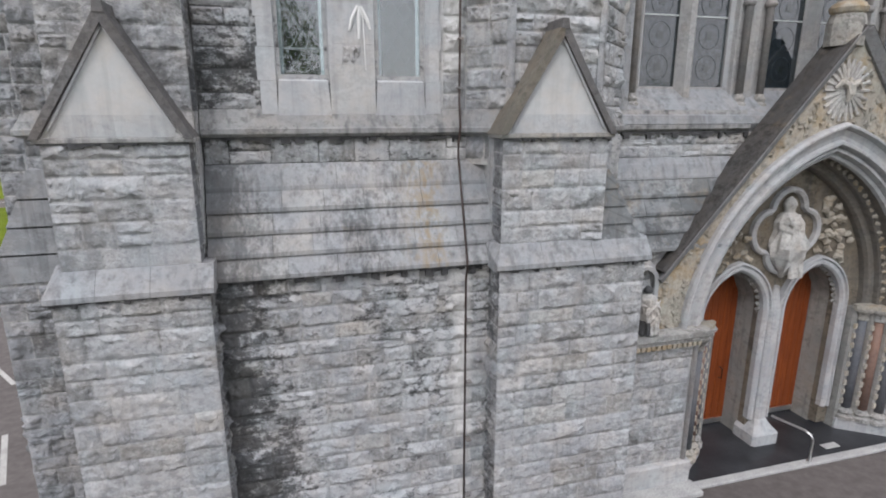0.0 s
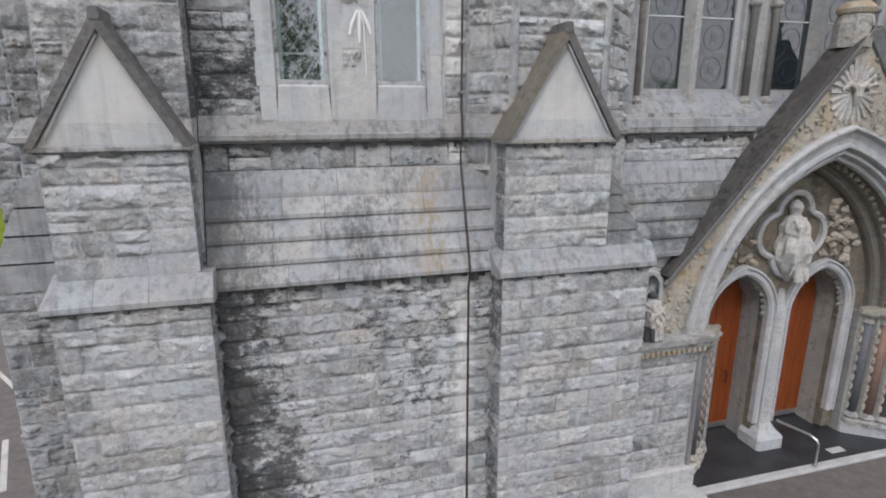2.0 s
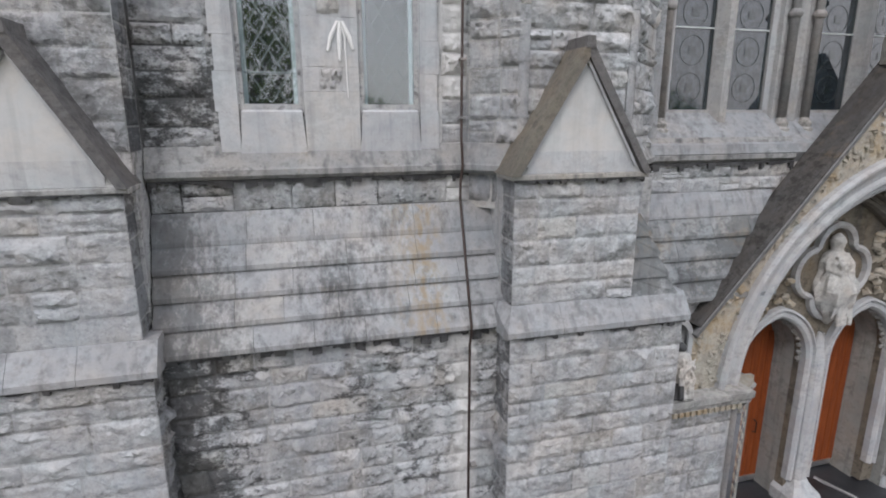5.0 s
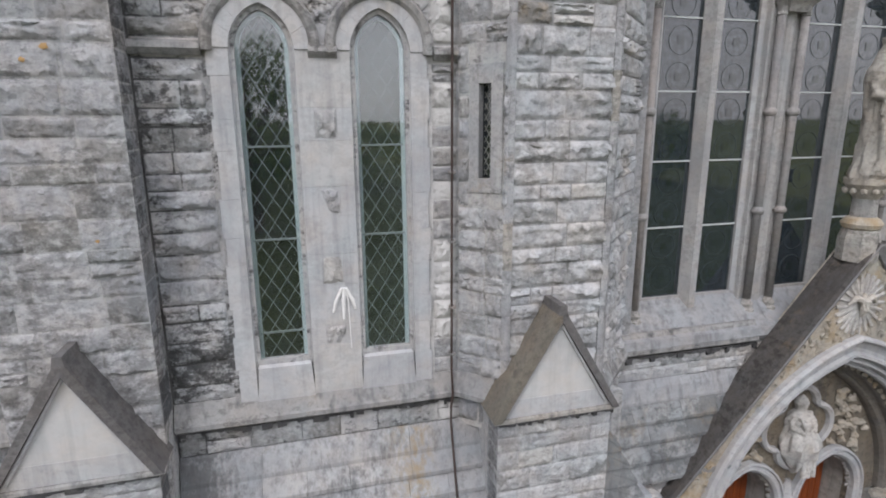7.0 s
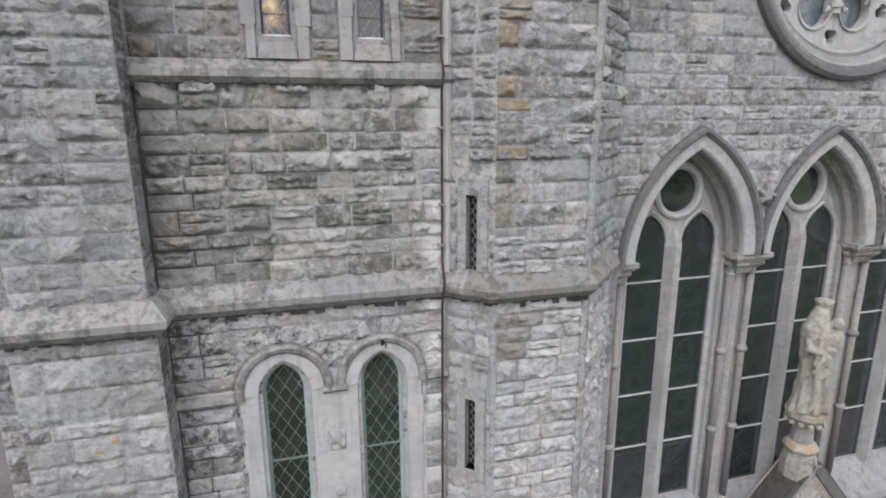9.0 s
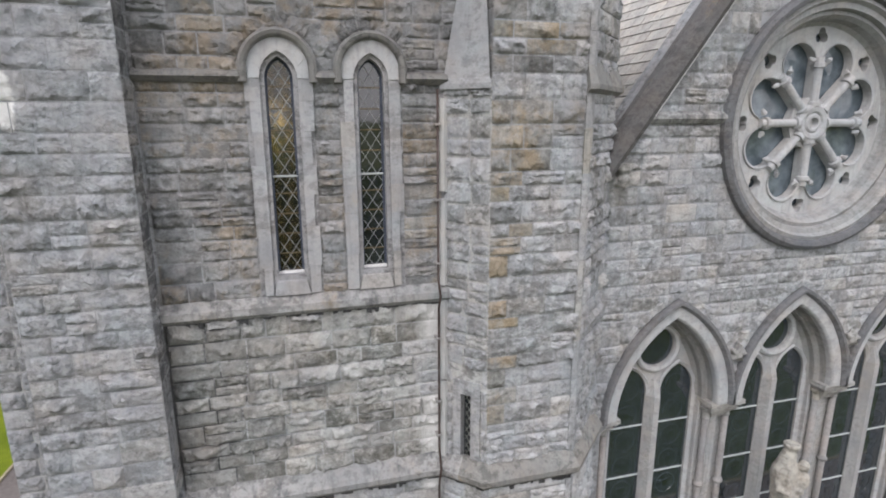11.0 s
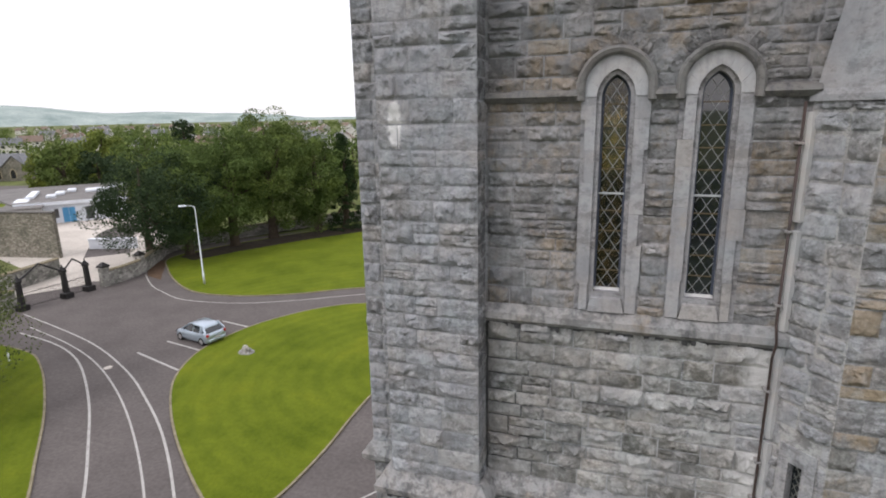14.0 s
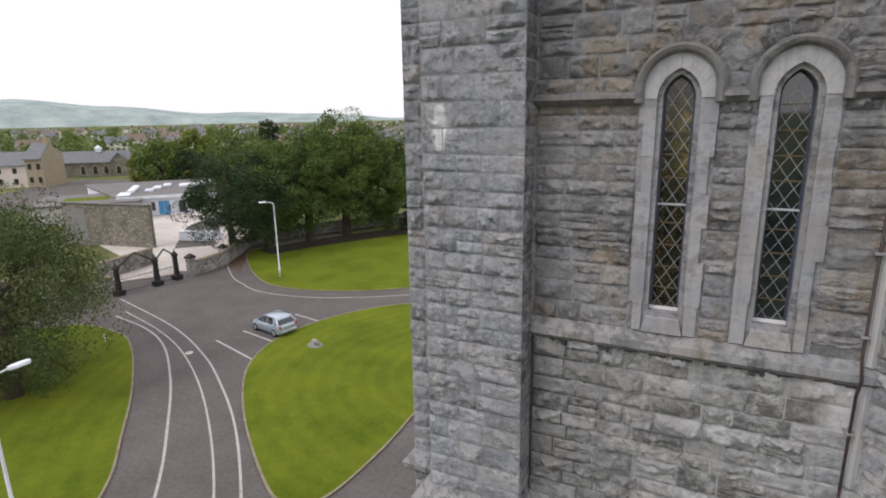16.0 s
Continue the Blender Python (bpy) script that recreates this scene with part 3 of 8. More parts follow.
# ---- rock-faced stones: a small store of rough blocks, laid course by course ----
def rough_block(seed, flat=False):
    """A split-faced block: edges pitched back to the joint, a rugged face broken by a few ragged ledges."""
    rnd = random.Random(seed)
    bm = bmesh.new()
    nx, nz = 13, 9
    shift = Vector((rnd.uniform(0, 50), rnd.uniform(0, 50), rnd.uniform(0, 50)))
    ledges = []
    for _ in range(0 if flat else rnd.choice((0, 0, 1, 1, 2, 2))):
        ledges.append((rnd.uniform(-0.4, 0.4), rnd.uniform(-0.36, 0.26), rnd.uniform(0.14, 0.40), rnd.uniform(0.4, 1.0), rnd.uniform(0.3, 0.65), rnd.uniform(-0.8, 0.8)))
    tilt_x, tilt_z = rnd.uniform(-0.3, 0.3), rnd.uniform(-0.5, 0.25)
    body = rnd.uniform(0.25, 0.6)
    g = {}
    for i in range(nx):
        for k in range(nz):
            edge = i in (0, nx - 1) or k in (0, nz - 1)
            rim = not edge and (i in (1, nx - 2) or k in (1, nz - 2))
            x = -0.5 if i == 0 else 0.5 if i == nx - 1 else -0.494 + 0.988 * (i - 1) / (nx - 3)
            z = -0.5 if k == 0 else 0.5 if k == nz - 1 else -0.485 + 0.97 * (k - 1) / (nz - 3)
            if not edge and 1 < i < nx - 2:
                x += rnd.uniform(-0.03, 0.03)
            if not edge and 1 < k < nz - 2:
                z += rnd.uniform(-0.045, 0.045)
            p = Vector((x * 2.4, z * 1.3, 0)) + shift
            y = body + 0.55 * noise.noise(p * 1.6) + 0.32 * noise.noise(p * 4.1) + tilt_x * x + tilt_z * z
            top = 0.0
            for cx, cz, w, dep, run, sl in ledges:
                u = (x - cx) / w
                t = (z - cz - sl * (x - cx) - 0.16 * noise.noise(p * 4.0)) / run
                if abs(u) < 1 and 0 <= t < 1:
                    top = max(top, dep * (1 - t) * (1 - u * u) ** 0.6)
            y += top
            margin = min((0.5 - abs(x)) * 2.4, 0.5 - abs(z)) / 0.13
            y = 0.03 + max(0.0, y) * min(1.0, max(0.0, margin))
            if rim:
                y = rnd.uniform(0.0, 0.05)
            if flat:
                y = 0.05 + 0.22 * y
            g[i, k] = bm.verts.new((x, 0.4 if edge else -y, z))
    for i in range(nx - 1):
        for k in range(nz - 1):
            q = (g[i, k], g[i + 1, k], g[i + 1, k + 1], g[i, k + 1])
            if 0 < i < nx - 2 and 0 < k < nz - 2:
                for t in ((q[0], q[1], q[2]), (q[0], q[2], q[3])) if rnd.random() < 0.5 else ((q[0], q[1], q[3]), (q[1], q[2], q[3])):
                    bm.faces.new(t).smooth = rnd.random() < 0.6
            else:
                bm.faces.new(q)
    bmesh.ops.recalc_face_normals(bm, faces=bm.faces)
    if sum(f.normal.y for f in bm.faces) > 0:
        bmesh.ops.reverse_faces(bm, faces=bm.faces)
    return bm


STORE = {}


def store(kind, i, mat):
    key = (kind, i, mat.name)
    if key not in STORE:
        bm = rough_block(700 + i, kind == "flat")
        me = bpy.data.meshes.new("stone")
        bm.to_mesh(me)
        bm.free()
        me.materials.append(mat)
        STORE[key] = me
    return STORE[key]


def lay(parent, name, mat, centre, along, up, out, size, rnd, kind="rough"):
    """One stone: its centre on the wall's face, its three directions and size (length, height, projection)."""
    ob = bpy.data.objects.new(name, store(kind, rnd.randrange(36), mat))
    scene.collection.objects.link(ob)
    ob.parent = parent
    m = Matrix((along, [-c for c in out], up)).transposed().to_4x4()
    flip = -1 if rnd.random() < 0.5 else 1
    ob.matrix_local = Matrix.Translation(Vector(centre) - Vector(out) * 0.015) @ m @ Matrix.Diagonal((flip * size[0], 0.95 * size[2], size[1], 1))
    return ob


def courses(z0, z1, rnd, lo=0.15, hi=0.27):
    zs = [z0]
    while zs[-1] < z1 - 1e-3:
        h = rnd.uniform(lo, hi)
        left = z1 - zs[-1]
        if left < hi * 1.15:
            h = left
        elif left - h < lo:
            h = left / 2
        zs.append(zs[-1] + h)
    return zs


def masonry(parent, a, b, z0, z1, mat, seed, keep_out=None, lo=0.17, hi=0.30, longest=0.78, proud=0.062, joint=0.013, quoins=(False, False), pick=None, snecked=0.12):
    """Courses of rock-faced stones on the wall face from plan point a to b. keep_out(za, zb): intervals along the wall left free."""
    rnd = random.Random(seed)
    a, b = Vector(a), Vector(b)
    w = (b - a).length
    u = (b - a) / w
    along, up, out = (u.x, u.y, 0), (0, 0, 1), (u.y, -u.x, 0)
    zs = courses(z0, z1, rnd, lo, hi)
    for row, (za, zb) in enumerate(zip(zs, zs[1:])):
        free = [(0.0, w)]
        for s, e in sorted(keep_out(za, zb)) if keep_out else ():
            nxt = []
            for p, q in free:
                if e <= p or s >= q:
                    nxt.append((p, q))
                else:
                    if s > p:
                        nxt.append((p, s))
                    if e < q:
                        nxt.append((e, q))
            free = nxt
        for p, q in free:
            if q - p < 0.05:
                continue
            x = p
            while x < q - 1e-3:
                n = rnd.uniform(0.27, longest)
                if x == 0 and quoins[0]:
                    n = (0.42, 0.26)[row % 2]
                if q - x < n + 0.2:
                    n = q - x if q - x < longest * 1.15 else (q - x) * rnd.uniform(0.42, 0.58)
                split = zb - za > 0.19 and n < 0.5 and rnd.random() < snecked
                for sa, sb in (((za, (za + zb) / 2), ((za + zb) / 2, zb)) if split else ((za, zb),)):
                    c = a + u * (x + n / 2)
                    mm = (pick(c.x, sa, rnd) or mat) if pick else mat
                    lay(parent, "stone", mm, (c.x, c.y, (sa + sb) / 2), along, up, out, (n - joint, sb - sa - joint, proud * rnd.uniform(0.6, 1.25)), rnd,
                        "flat" if rnd.random() < 0.14 else "rough")
                x += n


# ---- the church: tower ----
def half_at(zs, a, h, d, z):
    if z <= zs:
        return a + d
    c = (h * h - a * a) / (2 * a)
    r = a + c + d
    return max(0.0, math.sqrt(r * r - (z - zs) ** 2) - c) if z - zs < r else 0.0


def arches_out(ax, rows):
    """keep_out for masonry: rows of (cx, z0, zs, a, h, d)."""
    def keep(za, zb):
        out = []
        for cx, z0, zs, a, h, d in rows:
            if zb > z0 + 0.02:
                w = half_at(zs, a, h, d, za)
                if w > 0.02:
                    out.append((cx - w - ax, cx + w - ax))
        return out
    return keep


def voussoirs(parent, name, mat, cx, zs, a, h, d0, d1, y, n, rnd, kind="rough", proud=0.03, skip=0):
    """Wedge stones round an arch, each laid square to its curve."""
    inner, outer = arch(cx, zs, a, h, d0, n), arch(cx, zs, a, h, d1, n)
    for i in range(skip, 2 * n - skip):
        p = [Vector(v) for v in (inner[i], inner[i + 1], outer[i + 1], outer[i])]
        c = sum(p, Vector((0, 0))) / 4
        t = ((p[1] - p[0]) + (p[2] - p[3])).normalized()
        wid = 0.5 * ((p[1] - p[0]).length + (p[2] - p[3]).length)
        lay(parent, name, mat, (c.x, y, c.y), (t.x, 0, t.y), (-t.y, 0, t.x), (0, -1, 0), (wid - 0.01, d1 - d0 - 0.01, proud), rnd, kind)


def block(parent, mat, x0, x1, y0, y1, z0, z1, name="block", bevel=0.0015):
    g = 0.0008
    return part(name, boxed(x0 + g, x1 - g, y0, y1, z0 + g, z1 - g, bevel=bevel), mat, parent)


STRING1 = [(-0.05, 6.33), (0.0, 6.33), (0.095, 6.12), (0.115, 6.10), (0.115, 6.045), (0.06, 6.005), (-0.05, 6.005)]
STRING2 = [(-0.05, 11.50), (0.0, 11.50), (0.11, 11.36), (0.15, 11.30), (0.14, 11.22), (0.05, 11.13), (-0.05, 11.13)]

def algae_shadow(parent, path, z, seed, h=0.06):
    """A ragged black line of drip shadow and algal growth along the wall under a string course, hanging down unevenly.
    """
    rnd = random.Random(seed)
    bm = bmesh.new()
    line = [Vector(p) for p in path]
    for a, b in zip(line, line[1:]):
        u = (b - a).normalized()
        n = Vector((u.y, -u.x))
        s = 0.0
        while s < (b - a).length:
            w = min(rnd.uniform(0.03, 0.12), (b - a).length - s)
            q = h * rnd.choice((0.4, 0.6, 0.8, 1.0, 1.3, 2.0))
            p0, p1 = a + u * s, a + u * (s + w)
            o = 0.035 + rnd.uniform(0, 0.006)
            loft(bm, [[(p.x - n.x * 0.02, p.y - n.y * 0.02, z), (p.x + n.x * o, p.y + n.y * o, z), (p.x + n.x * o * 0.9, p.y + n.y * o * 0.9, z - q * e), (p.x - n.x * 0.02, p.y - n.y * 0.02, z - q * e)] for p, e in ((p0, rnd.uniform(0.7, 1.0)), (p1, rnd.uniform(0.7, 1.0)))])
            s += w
    part("algae_growth", bm, ALGAE_SHADOW, parent, "ragged black line of drip shadow and algal growth")


# left (north-west) angle buttress, its front shaft in two stages
lb_low = part("wall_buttress_shaft_lower", prism(bmesh.new(), [(-2.38, 6.735), (-1.015, 6.735), (-1.015, 7.6), (-2.38, 7.6)], 4.2, 11.3), MORTAR)
tagged(lb_low, "lower shaft of the tower's rock-faced limestone buttress", "wall", kind="structure")
masonry(lb_low, (-2.38, 6.72), (-1.015, 6.72), 6.05, 11.13, ROCK_FRONT, 11, quoins=(True, False), hi=0.36, proud=0.046)
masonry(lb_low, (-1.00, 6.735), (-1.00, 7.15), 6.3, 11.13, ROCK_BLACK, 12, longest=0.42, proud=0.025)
lb_high = part("wall_buttress_shaft_upper", prism(bmesh.new(), [(-2.30, 6.785), (-1.065, 6.785), (-1.065, 7.6), (-2.30, 7.6)], 11.3, 18.6), MORTAR_GREY)
tagged(lb_high, "upper shaft of the tower's rock-faced limestone buttress", "wall", kind="structure")
masonry(lb_high, (-2.30, 6.77), (-1.065, 6.77), 11.45, 18.6, ROCK_SHAFT, 13, quoins=(True, False), lo=0.18, hi=0.31, longest=0.62, proud=0.06, joint=0.008)
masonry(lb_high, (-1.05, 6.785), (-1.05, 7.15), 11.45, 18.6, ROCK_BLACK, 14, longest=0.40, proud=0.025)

# the buttress that stands out to the side, set back behind it
side_b = part("wall_side_buttress", prism(bmesh.new(), [(-2.86, 7.365), (-2.2, 7.365), (-2.2, 8.75), (-2.86, 8.75)], 5.6, 18.6), MORTAR)
tagged(side_b, "side buttress of the tower in rock-faced limestone", "wall", kind="structure")
masonry(side_b, (-2.875, 7.35), (-2.30, 7.35), 6.3, 18.6, ROCK, 15, longest=0.4, quoins=(True, False))
low_side = bmesh.new()
box(low_side, -3.42, -2.3, 7.29, 8.9, 0, 4.36)
box(low_side, -2.9, -2.2, 7.36, 8.8, 4.3, 6.05)
box(low_side, -3.36, -2.2, 7.75, 8.8, 4.3, 7.6)
low_side = tagged(part("wall_side_buttress_base", low_side, MORTAR), "base of the side buttress in rock-faced limestone", "wall", kind="structure")
masonry(low_side, (-3.43, 7.275), (-2.50, 7.275), 0, 4.3, ROCK, 16, longest=0.45, quoins=(True, False))
masonry(low_side, (-3.435, 8.9), (-3.435, 7.29), 0, 4.3, ROCK, 161)
masonry(low_side, (-2.915, 7.345), (-2.40, 7.345), 5.62, 6.0, ROCK, 162, longest=0.4)
masonry(low_side, (-3.38, 7.735), (-2.80, 7.735), 4.36, 7.6, ROCK, 163, longest=0.4)
for i in range(4):
    za, zb = 4.36 + 0.325 * i, 4.36 + 0.325 * (i + 1)
    xa, xb = -3.48 + 0.14 * i, -3.48 + 0.14 * (i + 1)
    part("weathering_block", loft(bmesh.new(), [[(xa, y, za), (xb + 0.02, y, zb), (-2.4, y, zb), (-2.4, y, za - 0.02), (xa + 0.015, y, za - 0.02)] for y in (7.262, 8.9)]), WEATHER, low_side)
st = sweep([(-2.86, 8.6), (-2.86, 7.365), (-2.38, 7.365)], STRING1)
tagged(part("trim_side_string", st, STRING), "weathered limestone string course on the side buttress", "string course", kind="structure")
tagged(part("trim_turret_string", sweep([(2.47, 6.93), (2.70, 6.70), (3.97, 6.70), (4.80, 7.53)], STRING2), STRING_OCHRE), "pale string course with ochre lichen round the turret", "string course", kind="structure")
st = sweep([(-2.86, 8.6), (-2.86, 7.365), (-2.36, 7.365), (-2.36, 6.74), (-1.02, 6.74), (-1.02, 7.15), (2.25, 7.15), (2.47, 6.93)], STRING2)
ts_ = tagged(part("trim_tower_string", st, STRING), "weathered limestone string course round the tower", "string course", kind="structure")
algae_shadow(ts_, [(-2.36, 6.72), (-1.02, 6.72), (-1.02, 7.15), (2.25, 7.15), (2.70, 6.70), (3.97, 6.70), (4.80, 7.53)], 11.145, 301, 0.05)

def by_pipe(x, z, rnd):
    """Lime runs beside the downpipe and under the belfry string."""
    if z > 13.48 and rnd.random() < 0.7:
        return ROCK_RUN
    if 1.93 < x < 2.2 and rnd.random() < 0.4:
        return ROCK_RUN
    return None


def ochre_run(x, z, rnd):
    """Ochre lichen down the turret's edge."""
    if (x < 3.05 + 0.18 * max(0.0, z - 14.0) and z > 12.0 and rnd.random() < 0.65) or (x < 3.1 and 9.9 < z < 11.2 and rnd.random() < 0.6):
        return ROCK_OCHRE
    return ROCK_OLD if z > 15.6 and rnd.random() < 0.5 else None


# the wall between buttress and turret, above the first string
LOW = [(0.205, 0.26), (1.395, 0.265)]
HIGH = [(0.395, 0.15), (1.405, 0.15)]
holes = [arch(cx, 10.08, a, 0.37, 0.0, 10, 6.74) for cx, a in LOW] + [arch(cx, 16.40, a, 0.23, 0.0, 10, 14.16) for cx, a in HIGH]
panel = plate(bmesh.new(), [(-1.07, 5.6), (2.30, 5.6), (2.30, 13.8), (-1.07, 13.8)], holes[:2], 7.165, 7.55)
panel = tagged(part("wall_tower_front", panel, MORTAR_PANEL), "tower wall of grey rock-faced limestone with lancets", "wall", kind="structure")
mid_out = arches_out(-1.0, [(cx, 6.3, 10.13, 0.46, 0.467, 0.1) for cx, a in LOW])


def mid_keep(za, zb):
    out = mid_out(za, zb)
    if za < 10.0:
        k = 0.02
        out.append((-0.27 - k + 1.0, 1.88 + k + 1.0))
    elif za < 10.15:
        out.append((0.4 + 1.0, 1.2 + 1.0))
    return out


masonry(panel, (-1.0, 7.15), (2.25, 7.15), 6.33, 11.13, ROCK_WINDOW_WALL, 21, mid_keep, pick=by_pipe)
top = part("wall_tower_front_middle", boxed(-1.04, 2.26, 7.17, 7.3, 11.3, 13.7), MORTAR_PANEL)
tagged(top, "darkly stained rock-faced limestone wall of the tower", "wall", kind="structure")
masonry(top, (-1.045, 7.15), (2.25, 7.15), 11.45, 13.72, ROCK_MIDDLE, 22, hi=0.27, longest=0.62, proud=0.085, pick=by_pipe)
belfry = plate(bmesh.new(), [(-1.07, 13.8), (2.30, 13.8), (2.30, 16.3), (2.72, 16.3), (2.72, 18.6), (-1.07, 18.6)], holes[2:], 7.165, 7.55)
belfry = part("wall_tower_front_upper", belfry, MORTAR_OLD)
tagged(belfry, "brown weathered rock-faced limestone wall of the belfry stage", "wall", kind="structure")
hk = arches_out(-1.045, [(cx, 13.9, 16.50, 0.325, 0.33, 0.03) for cx, a in HIGH])
masonry(belfry, (-1.045, 7.15), (2.25, 7.15), 13.9, 16.4, ROCK_OLD, 23, hk, lo=0.15, hi=0.25, longest=0.48, proud=0.055, joint=0.012, snecked=0.35)
masonry(belfry, (-1.045, 7.15), (2.70, 7.15), 16.4, 18.6, ROCK_OLD, 24, hk, lo=0.15, hi=0.25, longest=0.48, proud=0.055, joint=0.012, snecked=0.35)
st = sweep([(-1.06, 7.15), (2.33, 7.15)], [(-0.05, 13.92), (0, 13.92), (0.09, 13.82), (0.10, 13.74), (0.04, 13.68), (-0.05, 13.68)])
bs_ = tagged(part("trim_belfry_string", st, STRING), "limestone string course under the upper lancets", "string course", kind="structure")
algae_shadow(bs_, [(-1.05, 7.15), (2.25, 7.15)], 13.69, 302, 0.045)
rv = random.Random(5)
for cx, a in LOW:
    voussoirs(panel, "stone", ROCK_WINDOW_WALL, cx, 10.13, 0.46, 0.467, 0.11, 0.33, 7.145, 7, rv, skip=1)


BLUE_LEAD = simple("dark_blue_frame", (0.035, 0.045, 0.07), (0.07, 0.08, 0.11), 12, 0.5)
AMBER_BAR = simple("brown_saddle_bar", (0.10, 0.075, 0.04), (0.17, 0.13, 0.07), 12, 0.6)
PALE_LEAD = simple("pale_lead_came", (0.25, 0.26, 0.27), (0.37, 0.37, 0.36), 4, 0.5, 0.4, 0.2)


STORM, _, _, storm_b = material("storm_glazing", 0.02, 0.5)
storm_b.inputs["Base Color"].default_value = (0.93, 0.97, 0.98, 1)
storm_b.inputs["Transmission Weight"].default_value = 1.0
storm_b.inputs["IOR"].default_value = 1.75


def lattice(bm, cx, z0, zs, a, h, y, dx, dz, t=0.0033):
    """Diamond leads clipped to the light."""
    def inside(x, z):
        return z0 < z and abs(x - cx) < half_at(zs, a, h, 0, z)
    zt = zs + h
    for s in (-1, 1):
        k = -int((zt - z0) / dz) - 3
        while k < int((zt - z0) / dz) + 4:
            pts, step = [], 0.02
            x = cx - a
            while x <= cx + a + 1e-6:
                z = z0 + (k * dz) + s * (x - cx) * dz / dx
                if inside(x, z):
                    pts.append((x, z))
                x += step
            if len(pts) > 1:
                p, q = Vector(pts[0]), Vector(pts[-1])
                d = (q - p).normalized() * 0.5
                o = Vector((-d.y, d.x)) * 2 * t
                loft(bm, [[(v.x + o.x, y - 0.006, v.y + o.y), (v.x - o.x, y - 0.006, v.y - o.y), (v.x - o.x, y, v.y - o.y), (v.x + o.x, y, v.y + o.y)] for v in (p, q)])
            k += 1
    return bm


def lancet(number, cx, z0, zs, a, h, ygl, bars, dx, dz, label, frame_mat, glass, thin=()):
    w = thing("window_%d" % number, label, "window", (cx, ygl, z0), kind="structure")
    w.location = (0, 0, 0)
    f = arch_sweep(bmesh.new(), cx, zs, a, h, [(0.0, ygl - 0.035), (0.0, ygl + 0.03), (-0.16 * a, ygl + 0.03), (-0.16 * a, ygl - 0.02)], z0)
    part("window_frame", f, frame_mat, w)
    pn = part("pane", plate(bmesh.new(), arch(cx, zs, a, h, -0.002, 10, z0), [], ygl, ygl + 0.012), glass, w)
    part("lead_lattice", lattice(bmesh.new(), cx, z0, zs, a - 0.015, h, ygl - 0.002, dx, dz), PALE_LEAD if z0 > 12 else GREY_BAR, pn)
    for z in bars:
        part("glazing_bar", boxed(cx - a + 0.005, cx + a - 0.005, ygl - 0.028, ygl - 0.004, z - 0.011, z + 0.011, bevel=0.004), BAR if z0 > 12 else GREY_BAR, pn)
    for z in thin:
        part("saddle_bar", boxed(cx - a + 0.005, cx + a - 0.005, ygl - 0.012, ygl - 0.002, z - 0.006, z + 0.006), AMBER_BAR, pn)
    return w


def surround(parent, cx, zs, a, h, zr, r, z0, y, ygl, nv=4):
    """Splayed reveal of one lancet and its dressed arch stones, round outside (radius r about zr)."""
    part("reveal", arch_sweep(bmesh.new(), cx, zs, a, h, [(0.0, ygl + 0.02), (0.0, ygl - 0.03), (0.055, y + 0.02), (0.055, 7.3), (0.03, 7.5)], z0), ASHLAR, parent)
    n = nv
    inner, outer = arch(cx, zs, a, h, 0.05, n * 3), arch(cx, zr, r, r * 1.015, 0.0, n * 3)
    outer = [(cx - r, zs)] + outer[1:-1] + [(cx + r, zs)]
    for i in range(2 * n):
        s = slice(i * 3, i * 3 + 4)
        line = inner[s] + outer[s][::-1]
        c = sum((Vector(p) for p in line), Vector((0, 0))) / len(line)
        line = [tuple(c + (Vector(p) - c) * 0.985) for p in line]
        part("arch_block", loft(bmesh.new(), [[(px, yy, pz) for px, pz in line] for yy in (y - 0.02, y + 0.15)]), ASHLAR, parent)


rs = random.Random(9)
wins = []
for k, ((cx, a), nm) in enumerate(zip(LOW, (1, 2))):
    w = lancet(nm, cx, 6.74, 10.08, a, 0.37, 7.25, (7.04, 8.11, 9.11) if k == 0 else (8.11, 9.11), 0.165, 0.26, "tall lancet with diamond leaded panes and blue-grey frame", BLUE_FRAME, GLASS if k == 0 else DUSTY_GLASS)
    surround(w, cx, 10.08, a, 0.37, 10.13, 0.46, 6.74, 7.13, 7.25)
    hood = arch_sweep(bmesh.new(), cx, 10.13, 0.46, 0.467, [(0.0, 7.16), (0.0, 7.10), (0.03, 7.07), (0.08, 7.055), (0.11, 7.09), (0.11, 7.16)], 10.05)
    part("hood_mould", hood, STRING, w)
    part("sill", loft(bmesh.new(), [[(cx + q * a, 7.27, 6.735), (cx + q * (a + 0.03), 7.118, 6.66), (cx + q * (a + 0.06), 7.118, 6.26), (cx + q * (a + 0.06), 7.27, 6.26)] for q in (-1, 1)]), ASHLAR, w)
    sp_ = part("storm_pane", plate(bmesh.new(), arch(cx, 10.08, a, 0.37, -0.004, 10, 6.745), [], 7.208, 7.212), STORM, w, "clear protective sheet")
    sp_.visible_shadow = False
    wins.append(w)
